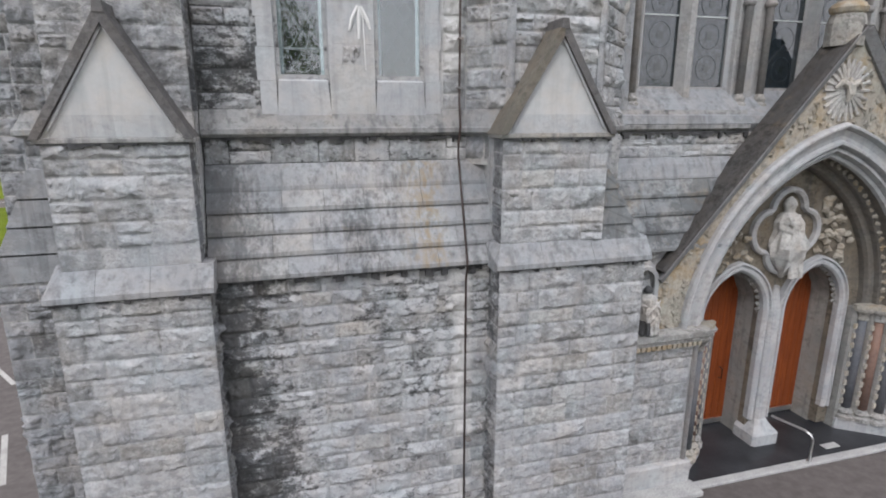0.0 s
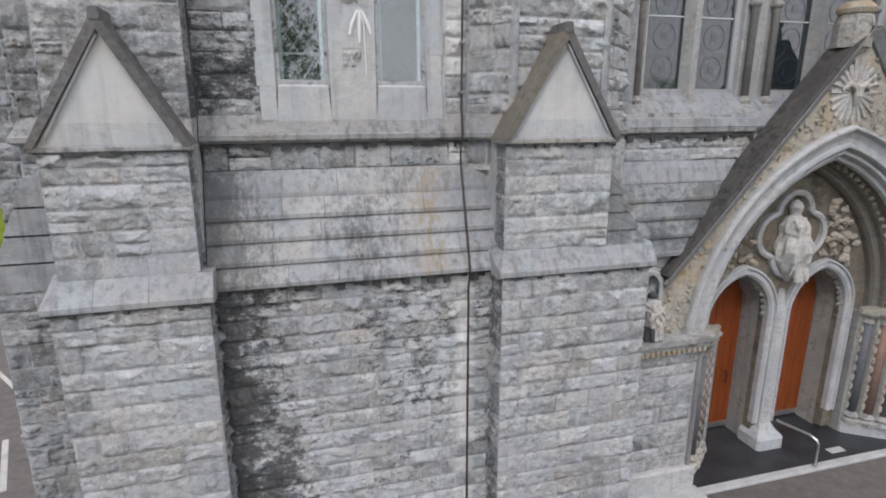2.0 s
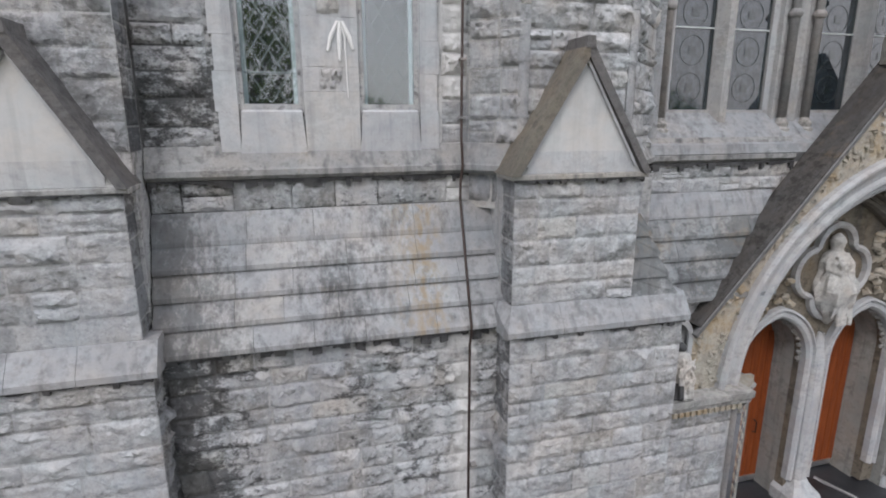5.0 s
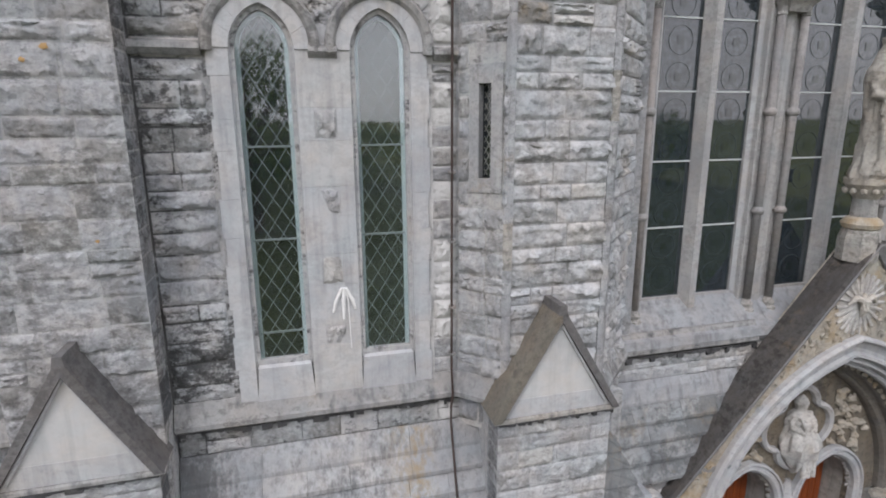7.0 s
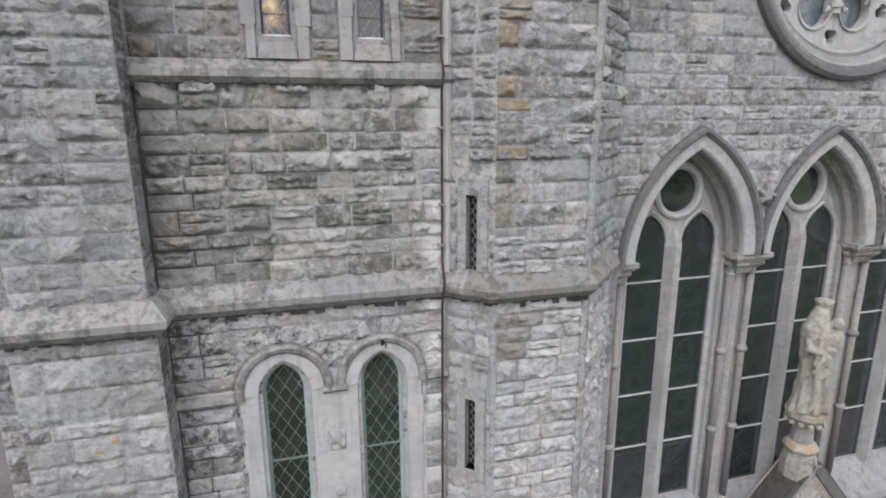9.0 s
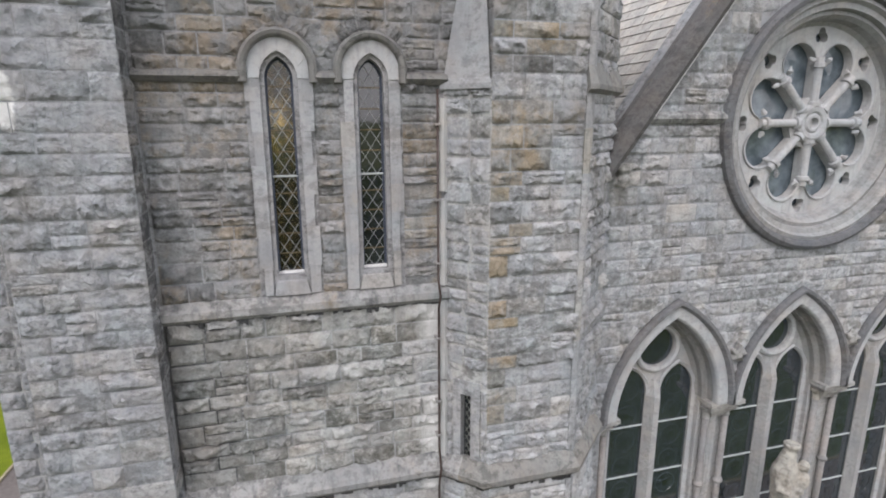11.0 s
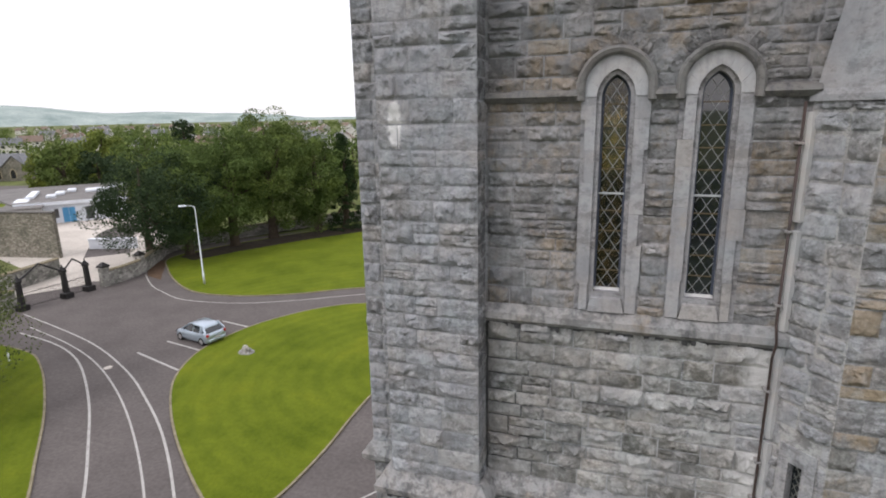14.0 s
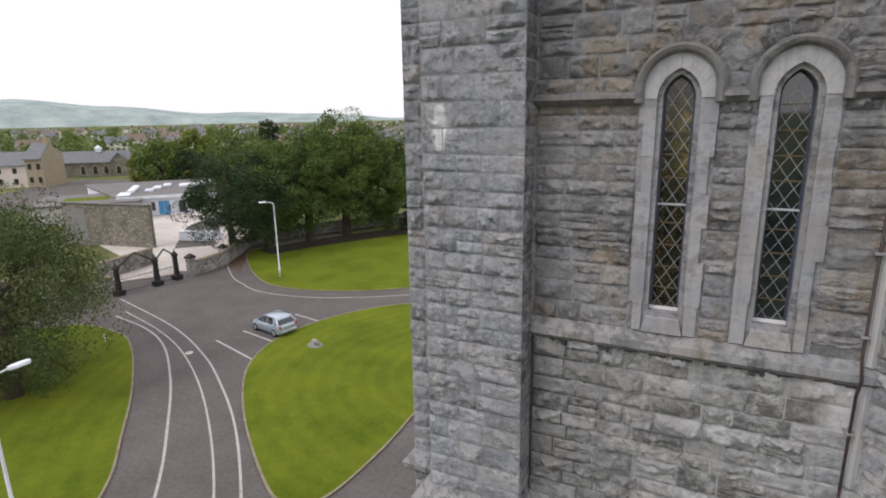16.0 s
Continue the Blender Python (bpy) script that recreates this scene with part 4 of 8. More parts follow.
# jamb blocks, with rock-faced patches on the pier between the lights
dress = thing("window_surround", "dressed limestone jambs between and beside the lower lancets", "window surround", kind="structure")
z = 6.26
row = 0
while z < 10.05:
    hgt = min(rs.uniform(0.3, 0.52), 10.08 - z)
    if 10.08 - z - hgt < 0.15:
        hgt = 10.08 - z
    l = -0.30 - 0.025 * (row % 2)
    block(dress, ASHLAR, l, 0.205 - 0.315, 7.125, 7.4, z, z + hgt)
    r = 1.90 + 0.025 * ((row + 1) % 2)
    block(dress, ASHLAR, 1.395 + 0.32, r, 7.125, 7.4, z, z + hgt)
    z += hgt
    row += 1
z = 6.26
for k, zt in enumerate((6.86, 7.10, 7.57, 7.93, 8.36, 8.68, 9.17, 9.51, 10.08)):
    if k % 2 == 0:
        block(dress, ASHLAR, 0.205 + 0.315, 1.395 - 0.32, 7.125, 7.4, z, zt)
    else:
        block(dress, ASHLAR, 0.205 + 0.315, 0.68, 7.125, 7.4, z, zt)
        block(dress, ASHLAR, 0.91, 1.395 - 0.32, 7.125, 7.4, z, zt)
        block(dress, ASHLAR, 0.68, 0.91, 7.128, 7.4, z, zt)
        lay(dress, "stone", ROCK_PALE, (0.795, 7.125, (z + zt) / 2), (1, 0, 0), (0, 0, 1), (0, -1, 0), (0.225, zt - z - 0.01, 0.05), rs)
    z = zt
block(dress, ASHLAR, 0.205 + 0.46, 1.395 - 0.46, 7.125, 7.3, 10.08, 10.32)
hs = [(-0.02, 10.145), (0.0, 10.145), (0.075, 10.11), (0.09, 10.06), (0.03, 10.0), (-0.02, 10.0)]
for xa, xb in ((-1.0, 0.205 - 0.57), (0.205 + 0.45, 1.395 - 0.45), (1.395 + 0.575, 2.24)):
    part("hood_string", sweep([(xa, 7.15), (xb, 7.15)], hs), STRING, dress)

for k, ((cx, a), nm) in enumerate(zip(HIGH, (3, 4))):
    w = lancet(nm, cx, 14.16, 16.40, a, 0.23, 7.31, (15.32,), 0.14, 0.21, "narrow upper lancet with pale diamond leading", BLUE_LEAD, AMBER_GLASS if k == 0 else DIM_GLASS, [14.16 + 0.24 * q for q in range(1, 10) if q != 5])
    part("sill_edge", boxed(cx - a + 0.004, cx + a - 0.004, 7.255, 7.29, 14.158, 14.19), CHALK, w, "white painted edge at the foot of the glass")
    surround(w, cx, 16.40, a, 0.23, 16.50, 0.325, 14.16, 7.14, 7.31)
    hood = arch_sweep(bmesh.new(), cx, 16.50, 0.325, 0.33, [(0.0, 7.16), (0.0, 7.09), (0.025, 7.06), (0.06, 7.045), (0.09, 7.08), (0.09, 7.16)], 16.36)
    part("hood_mould", hood, STRING_OLD, w)
    part("sill", loft(bmesh.new(), [[(cx - q * (a + 0.01), 7.33, 14.155), (cx - q * (a + 0.02), 7.125, 14.09), (cx - q * (a + 0.06), 7.11, 13.93), (cx - q * (a + 0.06), 7.33, 13.93)] for q in (1, -1)]), JAMB_OLD, w)
    z, row = 13.93, k
    while z < 16.38:
        hgt = min(rs.uniform(0.28, 0.5), 16.40 - z)
        if 16.40 - z - hgt < 0.14:
            hgt = 16.40 - z
        for q in (-1, 1):
            o = a + 0.15 + rs.uniform(0.0, 0.075)
            i = a + 0.05 if z > 14.1 else a + 0.065
            block(w, JAMB_OLD, min(cx + q * i, cx + q * o), max(cx + q * i, cx + q * o), 7.13, 7.4, z, z + hgt, "jamb_block", 0.002)
        z += hgt
        row += 1
    voussoirs(belfry, "stone", ROCK_OLD, cx, 16.50, 0.325, 0.33, 0.095, 0.27, 7.15, 6, rs, skip=0)
    wins.append(w)
hs = [(-0.02, 16.49), (0.0, 16.49), (0.07, 16.46), (0.10, 16.41), (0.03, 16.35), (-0.02, 16.35)]
for xa, xb in ((-1.05, 0.395 - 0.40), (0.395 + 0.40, 1.405 - 0.40), (1.405 + 0.40, 2.3)):
    part("hood_string", sweep([(xa, 7.15), (xb, 7.15)], hs), STRING_OLD, belfry)

# the room inside the tower, its shade painted near-black, with a lancet in its far wall
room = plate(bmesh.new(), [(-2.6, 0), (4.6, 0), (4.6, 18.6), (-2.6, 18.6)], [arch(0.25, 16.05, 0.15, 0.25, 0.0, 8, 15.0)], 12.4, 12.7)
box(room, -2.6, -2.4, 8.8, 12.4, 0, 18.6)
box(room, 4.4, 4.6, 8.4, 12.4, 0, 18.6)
tagged(part("wall_tower_inside", room, DARK), "plain walls inside the tower, coloured near-black for indoor shade, with a far lancet", "wall", kind="structure")

# stair turret: an octagon that dies into the wall
tur = prism(bmesh.new(), [(2.30, 7.30), (2.70, 6.90), (2.72, 6.715), (3.96, 6.715), (4.85, 7.605), (4.85, 8.4), (2.30, 8.4)], 5.6, 16.38)
prism(tur, [(2.715, 8.4), (2.715, 6.715), (3.96, 6.715), (4.85, 7.605), (4.85, 8.4)], 16.38, 18.6)
tur = tagged(part("wall_stair_turret", tur, MORTAR_GREY), "octagonal stair turret of grey rock-faced limestone", "wall", kind="structure")
masonry(tur, (2.72, 6.70), (3.97, 6.70), 6.05, 11.13, ROCK_TURRET, 31, hi=0.31, pick=ochre_run)
masonry(tur, (2.705, 6.70), (3.97, 6.70), 11.45, 18.6, ROCK_FRONT, 32, hi=0.30, longest=0.7, snecked=0.15, quoins=(True, False), pick=ochre_run)
masonry(tur, (3.98, 6.70), (4.87, 7.59), 5.4, 11.13, ROCK_TURRET, 33, longest=0.5)
masonry(tur, (3.98, 6.70), (4.87, 7.59), 11.45, 18.6, ROCK_FRONT, 34, longest=0.5)
for cx, cy, nx1, ny1, nx2, ny2 in ((2.705, 6.70, 1, 0, -0.707, 0.707), (3.98, 6.70, -1, 0, 0.707, 0.707)):
    for za, zb in ((6.05, 11.13),) if nx1 > 0 else ((6.05, 11.13), (11.45, 18.6)):
        w = 0.05 if nx1 > 0 else 0.075
        plan = [(cx, cy - 0.018), (cx + nx1 * w, cy - 0.018), (cx + nx1 * w, cy + 0.03), (cx + nx2 * w, cy + ny2 * w + 0.03), (cx + nx2 * w - 0.012 * nx1, cy + ny2 * w - 0.012)]
        z = za
        while z < zb - 0.01:
            h = min(0.55, zb - z)
            part("corner_margin", prism(bmesh.new(), plan if nx1 > 0 else plan[::-1], z + 0.003, z + h - 0.003), MARGIN, tur)
            z += h
CH_A, CH_B = Vector((2.255, 7.145)), Vector((2.705, 6.695))
CHL = (CH_B - CH_A).length
SLITS = ((8.74, 9.76), (11.43, 12.42))
ch = plate(bmesh.new(), [(0, 5.62), (CHL, 5.62), (CHL, 16.36), (0, 16.36)], [[(0.25, za), (0.42, za), (0.42, zb), (0.25, zb)] for za, zb in SLITS], 0.012, 0.2)
turn = Matrix.Translation((CH_A.x, CH_A.y, 0)) @ Matrix.Rotation(radians(-45), 4, "Z")
bmesh.ops.transform(ch, matrix=turn, verts=ch.verts)
ch = tagged(part("wall_turret_splay", ch, MORTAR), "splayed turret wall with slit lights", "wall", kind="structure")


def slit_keep(za, zb):
    return [(0.14, 0.56)] if any(zb > s - 0.25 and za < e + 0.25 for s, e in SLITS) else []


masonry(tur, (2.70, 7.15), (2.70, 6.70), 16.4, 18.6, ROCK_OLD, 38, longest=0.4, proud=0.03)
masonry(ch, CH_A, CH_B, 5.68, 6.0, ROCK, 37, longest=0.4)
masonry(ch, CH_A, CH_B, 6.33, 11.13, ROCK_PALE, 35, slit_keep, longest=0.4)
masonry(ch, CH_A, CH_B, 11.45, 16.4, ROCK_FRONT, 36, slit_keep, longest=0.4)
for k, (za, zb) in enumerate(SLITS):
    w = thing("window_%d" % (5 + k), "narrow stair slit with dark leaded glass", "window", kind="structure")
    f = plate(bmesh.new(), [(0.15, za - 0.16), (0.55, za - 0.16), (0.55, zb + 0.2), (0.15, zb + 0.2)], [[(0.26, za), (0.41, za), (0.41, zb), (0.26, zb)]], -0.006, 0.12)
    g = boxed(0.24, 0.43, 0.115, 0.125, za - 0.01, zb + 0.01)
    lt = lattice(bmesh.new(), 0.335, za, zb, 0.075, 0.09, 0.112, 0.07, 0.12, 0.005)
    for nm, b_, mt in (("window_frame", f, MARGIN), ("pane", g, GLASS), ("lead_lattice", lt, LEAD)):
        bmesh.ops.transform(b_, matrix=turn, verts=b_.verts)
        part(nm, b_, mt, w)
# pale mortar fillet in the angle beside the pipe
for za in (11.45, 12.6, 13.9, 15.1):
    part("mortar_fillet", prism(bmesh.new(), [(2.19, 7.16), (2.215, 7.10), (2.25, 7.065), (2.30, 7.10), (2.28, 7.17)], za, za + 1.1), RENDERED, tur)
# smooth broach over the splay, and the moulding on the far splay
br = loft(bmesh.new(), [[(2.215, 7.13, 16.30), (2.69, 6.655, 16.30), (2.74, 7.16, 16.30)], [(2.215, 7.13, 16.36), (2.69, 6.655, 16.36), (2.74, 7.16, 16.36)], [(2.26, 7.12, 16.42), (2.685, 6.695, 16.42), (2.74, 7.16, 16.42)], [(2.66, 7.11, 18.7), (2.685, 7.085, 18.7), (2.74, 7.16, 18.7)]])
tagged(part("trim_turret_broach", br, JAMB_OLD), "smooth weathered limestone broach on the turret", "broach", kind="structure")
st = sweep([(3.9, 6.70), (3.97, 6.70), (4.86, 7.59)], [(-0.03, 16.62), (0.0, 16.62), (0.10, 16.36), (0.10, 16.30), (0.03, 16.26), (-0.03, 16.26)])
tagged(part("trim_turret_moulding", st, STRING_OCHRE), "lichened moulding on the turret splay", "moulding", kind="structure")
cap = prism(bmesh.new(), [(-2.9, 6.7), (4.9, 6.6), (4.9, 12.75), (-2.9, 12.75)], 18.6, 18.7)
tagged(part("wall_tower_cap", cap, MORTAR), "plain stone closing the tower", "wall", kind="structure")
back = plate(bmesh.new(), [(-2.65, 0), (4.65, 0), (4.65, 18.6), (-2.65, 18.6)], [arch(0.25, 16.05, 0.17, 0.28, 0.0, 8, 14.96)], 12.71, 12.75)
box(back, -2.65, -2.61, 7.7, 12.71, 0, 18.6)
box(back, 4.61, 4.65, 8.41, 12.71, 0, 18.6)
tagged(part("wall_tower_back", back, ROCK), "plain rear and side walls of the tower", "wall", kind="structure")

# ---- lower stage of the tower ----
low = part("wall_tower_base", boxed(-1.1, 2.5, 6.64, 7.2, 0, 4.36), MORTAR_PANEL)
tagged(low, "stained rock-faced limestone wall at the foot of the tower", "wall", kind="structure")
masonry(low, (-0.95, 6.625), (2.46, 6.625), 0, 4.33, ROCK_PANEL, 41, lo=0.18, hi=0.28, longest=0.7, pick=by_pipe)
weath = part("wall_tower_weathering", loft(bmesh.new(), [[(x, 6.70, 4.3), (x, 7.17, 5.62), (x, 7.3, 5.62), (x, 7.3, 4.3)] for x in (-1.05, 2.5)]), MORTAR)
tagged(weath, "sloping ashlar weathering streaked black", "wall", kind="structure")
rw = random.Random(77)


def tiers(parent, x0, x1, y0, z0, y1, z1, n, mat, rnd):
    """Sloping ashlar in overlapping courses."""
    for i in range(n):
        ya, yb = y0 + (y1 - y0) * i / n, y0 + (y1 - y0) * (i + 1) / n
        za, zb = z0 + (z1 - z0) * i / n, z0 + (z1 - z0) * (i + 1) / n
        x = x0
        while x < x1 - 0.01:
            w = rnd.uniform(0.45, 1.0)
            if x1 - x < w + 0.3:
                w = x1 - x
            d = rnd.uniform(0, 0.006)
            sec = [(ya - 0.06 - d, za + 0.03), (ya - 0.06 - d, za - 0.02), (ya + 0.02, za - 0.035), (yb + 0.12, za - 0.035), (yb + 0.12, zb), (yb - 0.01, zb)]
            part("weathering_block", loft(bmesh.new(), [[(xx, y, z) for y, z in sec] for xx in (x + 0.002, x + w - 0.002)]), mat, parent)
            x += w


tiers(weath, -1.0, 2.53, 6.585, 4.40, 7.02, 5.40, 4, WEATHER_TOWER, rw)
algae_shadow(weath, [(-1.0, 6.61), (2.46, 6.61)], 4.375, 310, 0.07)
x = -1.0
while x < 2.52:
    w = rw.uniform(0.6, 1.1)
    if 2.53 - x < w + 0.3:
        w = 2.53 - x
    sec = [(6.985, 5.42), (6.98, 5.37), (7.2, 5.37), (7.2, 5.68), (7.13, 5.68), (7.075, 5.62), (7.03, 5.53)]
    part("weathering_block", loft(bmesh.new(), [[(xx, y, z) for y, z in sec] for xx in (x + 0.002, x + w - 0.002)]), WEATHER_TOWER, weath)
    x += w
masonry(weath, (-1.0, 7.13), (2.30, 7.13), 5.68, 6.0, ROCK_WINDOW_WALL, 42, lo=0.3, hi=0.33, proud=0.04)
st = sweep([(-1.0, 7.15), (2.25, 7.15), (2.66, 6.74)], STRING1)
fs_ = tagged(part("trim_first_string", st, STRING), "pale limestone string course with a dark drip", "string course", kind="structure")
algae_shadow(fs_, [(-1.0, 7.13), (2.25, 7.13)], 6.0, 303, 0.05)
st = sweep([(3.99, 6.72), (4.86, 7.59), (7.2, 7.59)], STRING1)
fs_ = tagged(part("trim_front_string", st, STRING), "pale limestone string course on the front", "string course", kind="structure")
algae_shadow(fs_, [(4.86, 7.535), (7.2, 7.535)], 6.0, 304, 0.06)


def gabled_buttress(tag, x0, x1, bx0, bx1, ax, apex, yf, yb, wall_y, seed, slope_right):
    base = part("wall_%s_base" % tag, boxed(bx0 + 0.015, bx1 - 0.015, yb + 0.015, wall_y, 0, 4.36), MORTAR)
    tagged(base, "buttress base of rock-faced limestone", "buttress", kind="structure")
    masonry(base, (bx0, yb), (bx1, yb), 0, 4.33, ROCK_PALE, seed, quoins=(True, True), lo=0.19, hi=0.31, proud=0.045)
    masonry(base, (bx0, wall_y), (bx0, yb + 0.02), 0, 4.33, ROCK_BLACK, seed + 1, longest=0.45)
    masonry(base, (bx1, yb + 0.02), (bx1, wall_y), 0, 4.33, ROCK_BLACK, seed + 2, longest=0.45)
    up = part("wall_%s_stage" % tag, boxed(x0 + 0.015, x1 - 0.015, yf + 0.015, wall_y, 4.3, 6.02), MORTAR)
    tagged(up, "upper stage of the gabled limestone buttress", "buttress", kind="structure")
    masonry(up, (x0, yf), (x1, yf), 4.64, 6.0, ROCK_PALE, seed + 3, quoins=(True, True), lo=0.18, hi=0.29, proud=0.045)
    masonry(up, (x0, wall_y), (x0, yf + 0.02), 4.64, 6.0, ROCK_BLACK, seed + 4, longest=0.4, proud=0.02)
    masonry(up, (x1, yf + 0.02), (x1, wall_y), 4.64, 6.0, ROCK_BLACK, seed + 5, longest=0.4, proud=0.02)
    xs = [bx0 - 0.05, bx0 + 0.28 * (bx1 - bx0), bx0 + 0.62 * (bx1 - bx0), bx1 + 0.05]
    for k, (xa, xb) in enumerate(zip(xs, xs[1:])):
        sec = [(yb - 0.05, 4.42), (yb - 0.05, 4.36), (yb, 4.33), (wall_y, 4.33), (wall_y, 4.66), (yf + 0.0, 4.66)]
        rings = [[(xx, y, z) for y, z in sec] for xx in (xa + 0.002, xb - 0.002)]
        if k == 0:
            rings[0] = [(x0 if i in (5,) else q[0], q[1], q[2]) for i, q in enumerate(rings[0])]
        part("weathering_block", loft(bmesh.new(), rings), WEATHER, up)
    if slope_right:
        for i in range(5):
            za, zb = 4.40 + 0.235 * i, 4.40 + 0.235 * (i + 1)
            xa, xb = bx1 + 0.06 - 0.112 * i, bx1 + 0.03 - 0.112 * (i + 1)
            ya = yf - 0.04 + 0.03 * i
            sec = [(xa, za + 0.02), (xa - 0.005, za - 0.025), (x1 - 0.05, za - 0.025), (x1 - 0.05, zb - 0.012), (xb + 0.012, zb - 0.012)]
            part("weathering_block", loft(bmesh.new(), [[(x, ya + (0.055 if z > za + 0.05 else -0.01), z) for x, z in sec], [(x, wall_y + 0.3, z) for x, z in sec]]), WEATHER_NAVE, up)
        masonry(up, (x1 + 0.005, yf + 0.16), (x1 + 0.15, yf + 0.16), 5.55, 6.0, ROCK_PALE, seed + 6, longest=0.2, proud=0.02)
    # gable with a thick coping whose top falls to both sides
    g = thing("buttress_gable", "small gable with lichened coping and smooth pale panel", "gable", (ax, yf, 6.0), "buttress gables", "structure")
    g.location = (0, 0, 0)
    top = apex - 0.20
    part("panel", loft(bmesh.new(), [[(x0 - 0.03, y, 6.04), (x1 + 0.03, y, 6.04), (ax, y, top)] for y in (yf + 0.0, wall_y)]), RENDERED, g)
    part("drip", boxed(x0 - 0.05, x1 + 0.06, yf - 0.035, wall_y, 5.985, 6.045, bevel=0.012), STRING, g)
    algae_shadow(g, [(x0, yf), (x1, yf)], 5.99, seed + 300, 0.03)
    algae_shadow(up, [(bx0, yb), (bx1, yb)], 4.36, seed + 301, 0.035)
    part("base_course", boxed(x0 + 0.12, x1 - 0.12, yf - 0.006, yf + 0.1, 6.05, 6.27), ASHLAR, g)
    for xe, q in ((x0 - 0.06, -1), (x1 + 0.06, 1)):
        foot, tip = Vector((xe, 6.03)), Vector((ax, apex))
        d = (tip - foot).normalized()
        nrm = Vector((-d.y, d.x)) * (-q)
        if nrm.y < 0:
            nrm = -nrm
        th = 0.095
        under = Vector((ax, apex - th / abs(nrm.y)))
        sec = [foot, tip, under, Vector((xe - q * th * 0.9, 6.03))]
        cp = part("coping", loft(bmesh.new(), [[(p.x, y, p.y) for p in sec] for y in (yf - 0.07, wall_y + 0.06)]), COPING, g)
        part("coping_roll", loft(bmesh.new(), [[((p - nrm * o).x, y, (p - nrm * o).y) for p, o in ((foot + d * 0.16, th), (tip - d * 0.12, th), (tip - d * 0.14, th + 0.025), (foot + d * 0.16, th + 0.025))] for y in (yf - 0.035, yf + 0.1)]), ASHLAR, cp)
    part("apex_stone", loft(bmesh.new(), [[(ax - 0.055, y, apex - 0.10), (ax + 0.055, y, apex - 0.10), (ax + 0.04, y, apex + 0.012), (ax - 0.04, y, apex + 0.012)] for y in (yf - 0.08, wall_y + 0.06)]), COPING, g)
    return g


gabled_buttress("left_buttress", -2.42, -1.03, -2.52, -0.96, -1.70, 7.33, 6.41, 6.29, 6.75, 50, False)
gabled_buttress("right_buttress", 2.50, 3.96, 2.45, 4.58, 3.22, 7.36, 6.36, 6.25, 6.75, 60, True)
fill = boxed(2.5, 4.33, 6.7, 7.3, 0, 6.0)
tagged(part("wall_right_buttress_core", fill, MORTAR), "limestone core of the buttress", "wall", kind="structure")

# downpipe in the angle between wall and turret
pipe = thing("downpipe", "slender dark painted downpipe in the wall angle", "downpipe")
part("pipe", tube(bmesh.new(), [(2.17, 7.06, 16.3), (2.17, 7.06, 13.98), (2.17, 6.96, 13.8), (2.17, 7.05, 13.6), (2.17, 7.06, 11.6), (2.16, 6.93, 11.35), (2.16, 7.03, 11.05), (2.15, 7.06, 6.42), (2.14, 6.97, 6.1), (2.14, 7.05, 5.9), (2.13, 7.02, 5.72), (2.12, 6.90, 5.46), (2.10, 6.485, 4.43), (2.10, 6.49, 4.33), (2.10, 6.54, 4.2), (2.10, 6.54, 0.0)], 0.015, 8), PIPE, pipe, smooth=True)
for z in (15.9, 15.0, 14.2, 13.2, 12.3, 11.8, 10.6, 9.7, 8.8, 8.0, 7.2, 6.6, 3.6, 2.7, 1.8, 0.9):
    y = 7.06 if z > 6 else 6.55
    part("pipe_clip", boxed(2.13, 2.20, y - 0.027, y + 0.09, z - 0.014, z + 0.014, bevel=0.005), GREY_SHAFT, pipe)


# ---- nave front: three two-light windows, rose, gable ----
AX = 8.70
WPITCH = 2.46
WA, WH, WZ = 0.80, 1.45, 11.20
WX = [AX - WPITCH, AX, AX + WPITCH]
ROSE = (AX, 15.87)
COP_S = 1.383


def gable_z(x, base=15.45):
    return base + COP_S * (min(x, 2 * AX - x) - 4.91)


# the three arches stand on one recessed band of jambs and shafts
bays = [(WX[0] - WA - 0.44, 6.25), (WX[0] - WA - 0.44, WZ - 0.2), (WX[0] - WA - 0.30, WZ - 0.05)]
for cx in WX:
    bays += arch(cx, WZ, WA, WH, 0.30, 12)
bays.append((WX[2] + WA + 0.30, 6.25))
front = plate(bmesh.new(), [(4.6, 0), (5.7, 0), (5.7, 5.6), (11.7, 5.6), (11.7, 0), (12.8, 0), (12.8, gable_z(12.8)), (AX, gable_z(AX)), (4.6, gable_z(4.6))],
              [bays] + [circle(ROSE[0], ROSE[1], 1.86, 48)], 7.615, 8.35)
front = tagged(part("wall_nave_front", front, MORTAR_GREY), "nave front of grey rock-faced limestone", "wall", kind="structure")
FX = 4.86


def front_keep(za, zb):
    out = []
    for cx in WX:
        if za < WZ:
            out.append((cx - 1.235 - FX, cx + 1.235 - FX))
        else:
            w = half_at(WZ, WA, WH, 0.42, za)
            if w > 0.02:
                out.append((cx - w - FX, cx + w - FX))
    for z in (za, zb, 0.5 * (za + zb)):
        dz = abs(z - ROSE[1])
        if dz < 1.98:
            w = math.sqrt(1.98 ** 2 - dz * dz)
            out.append((ROSE[0] - w - FX, ROSE[0] + w - FX))
    lim = 4.91 + (zb - 15.45) / COP_S
    if lim > 4.86:
        out.append((-1, lim - FX))
    return out


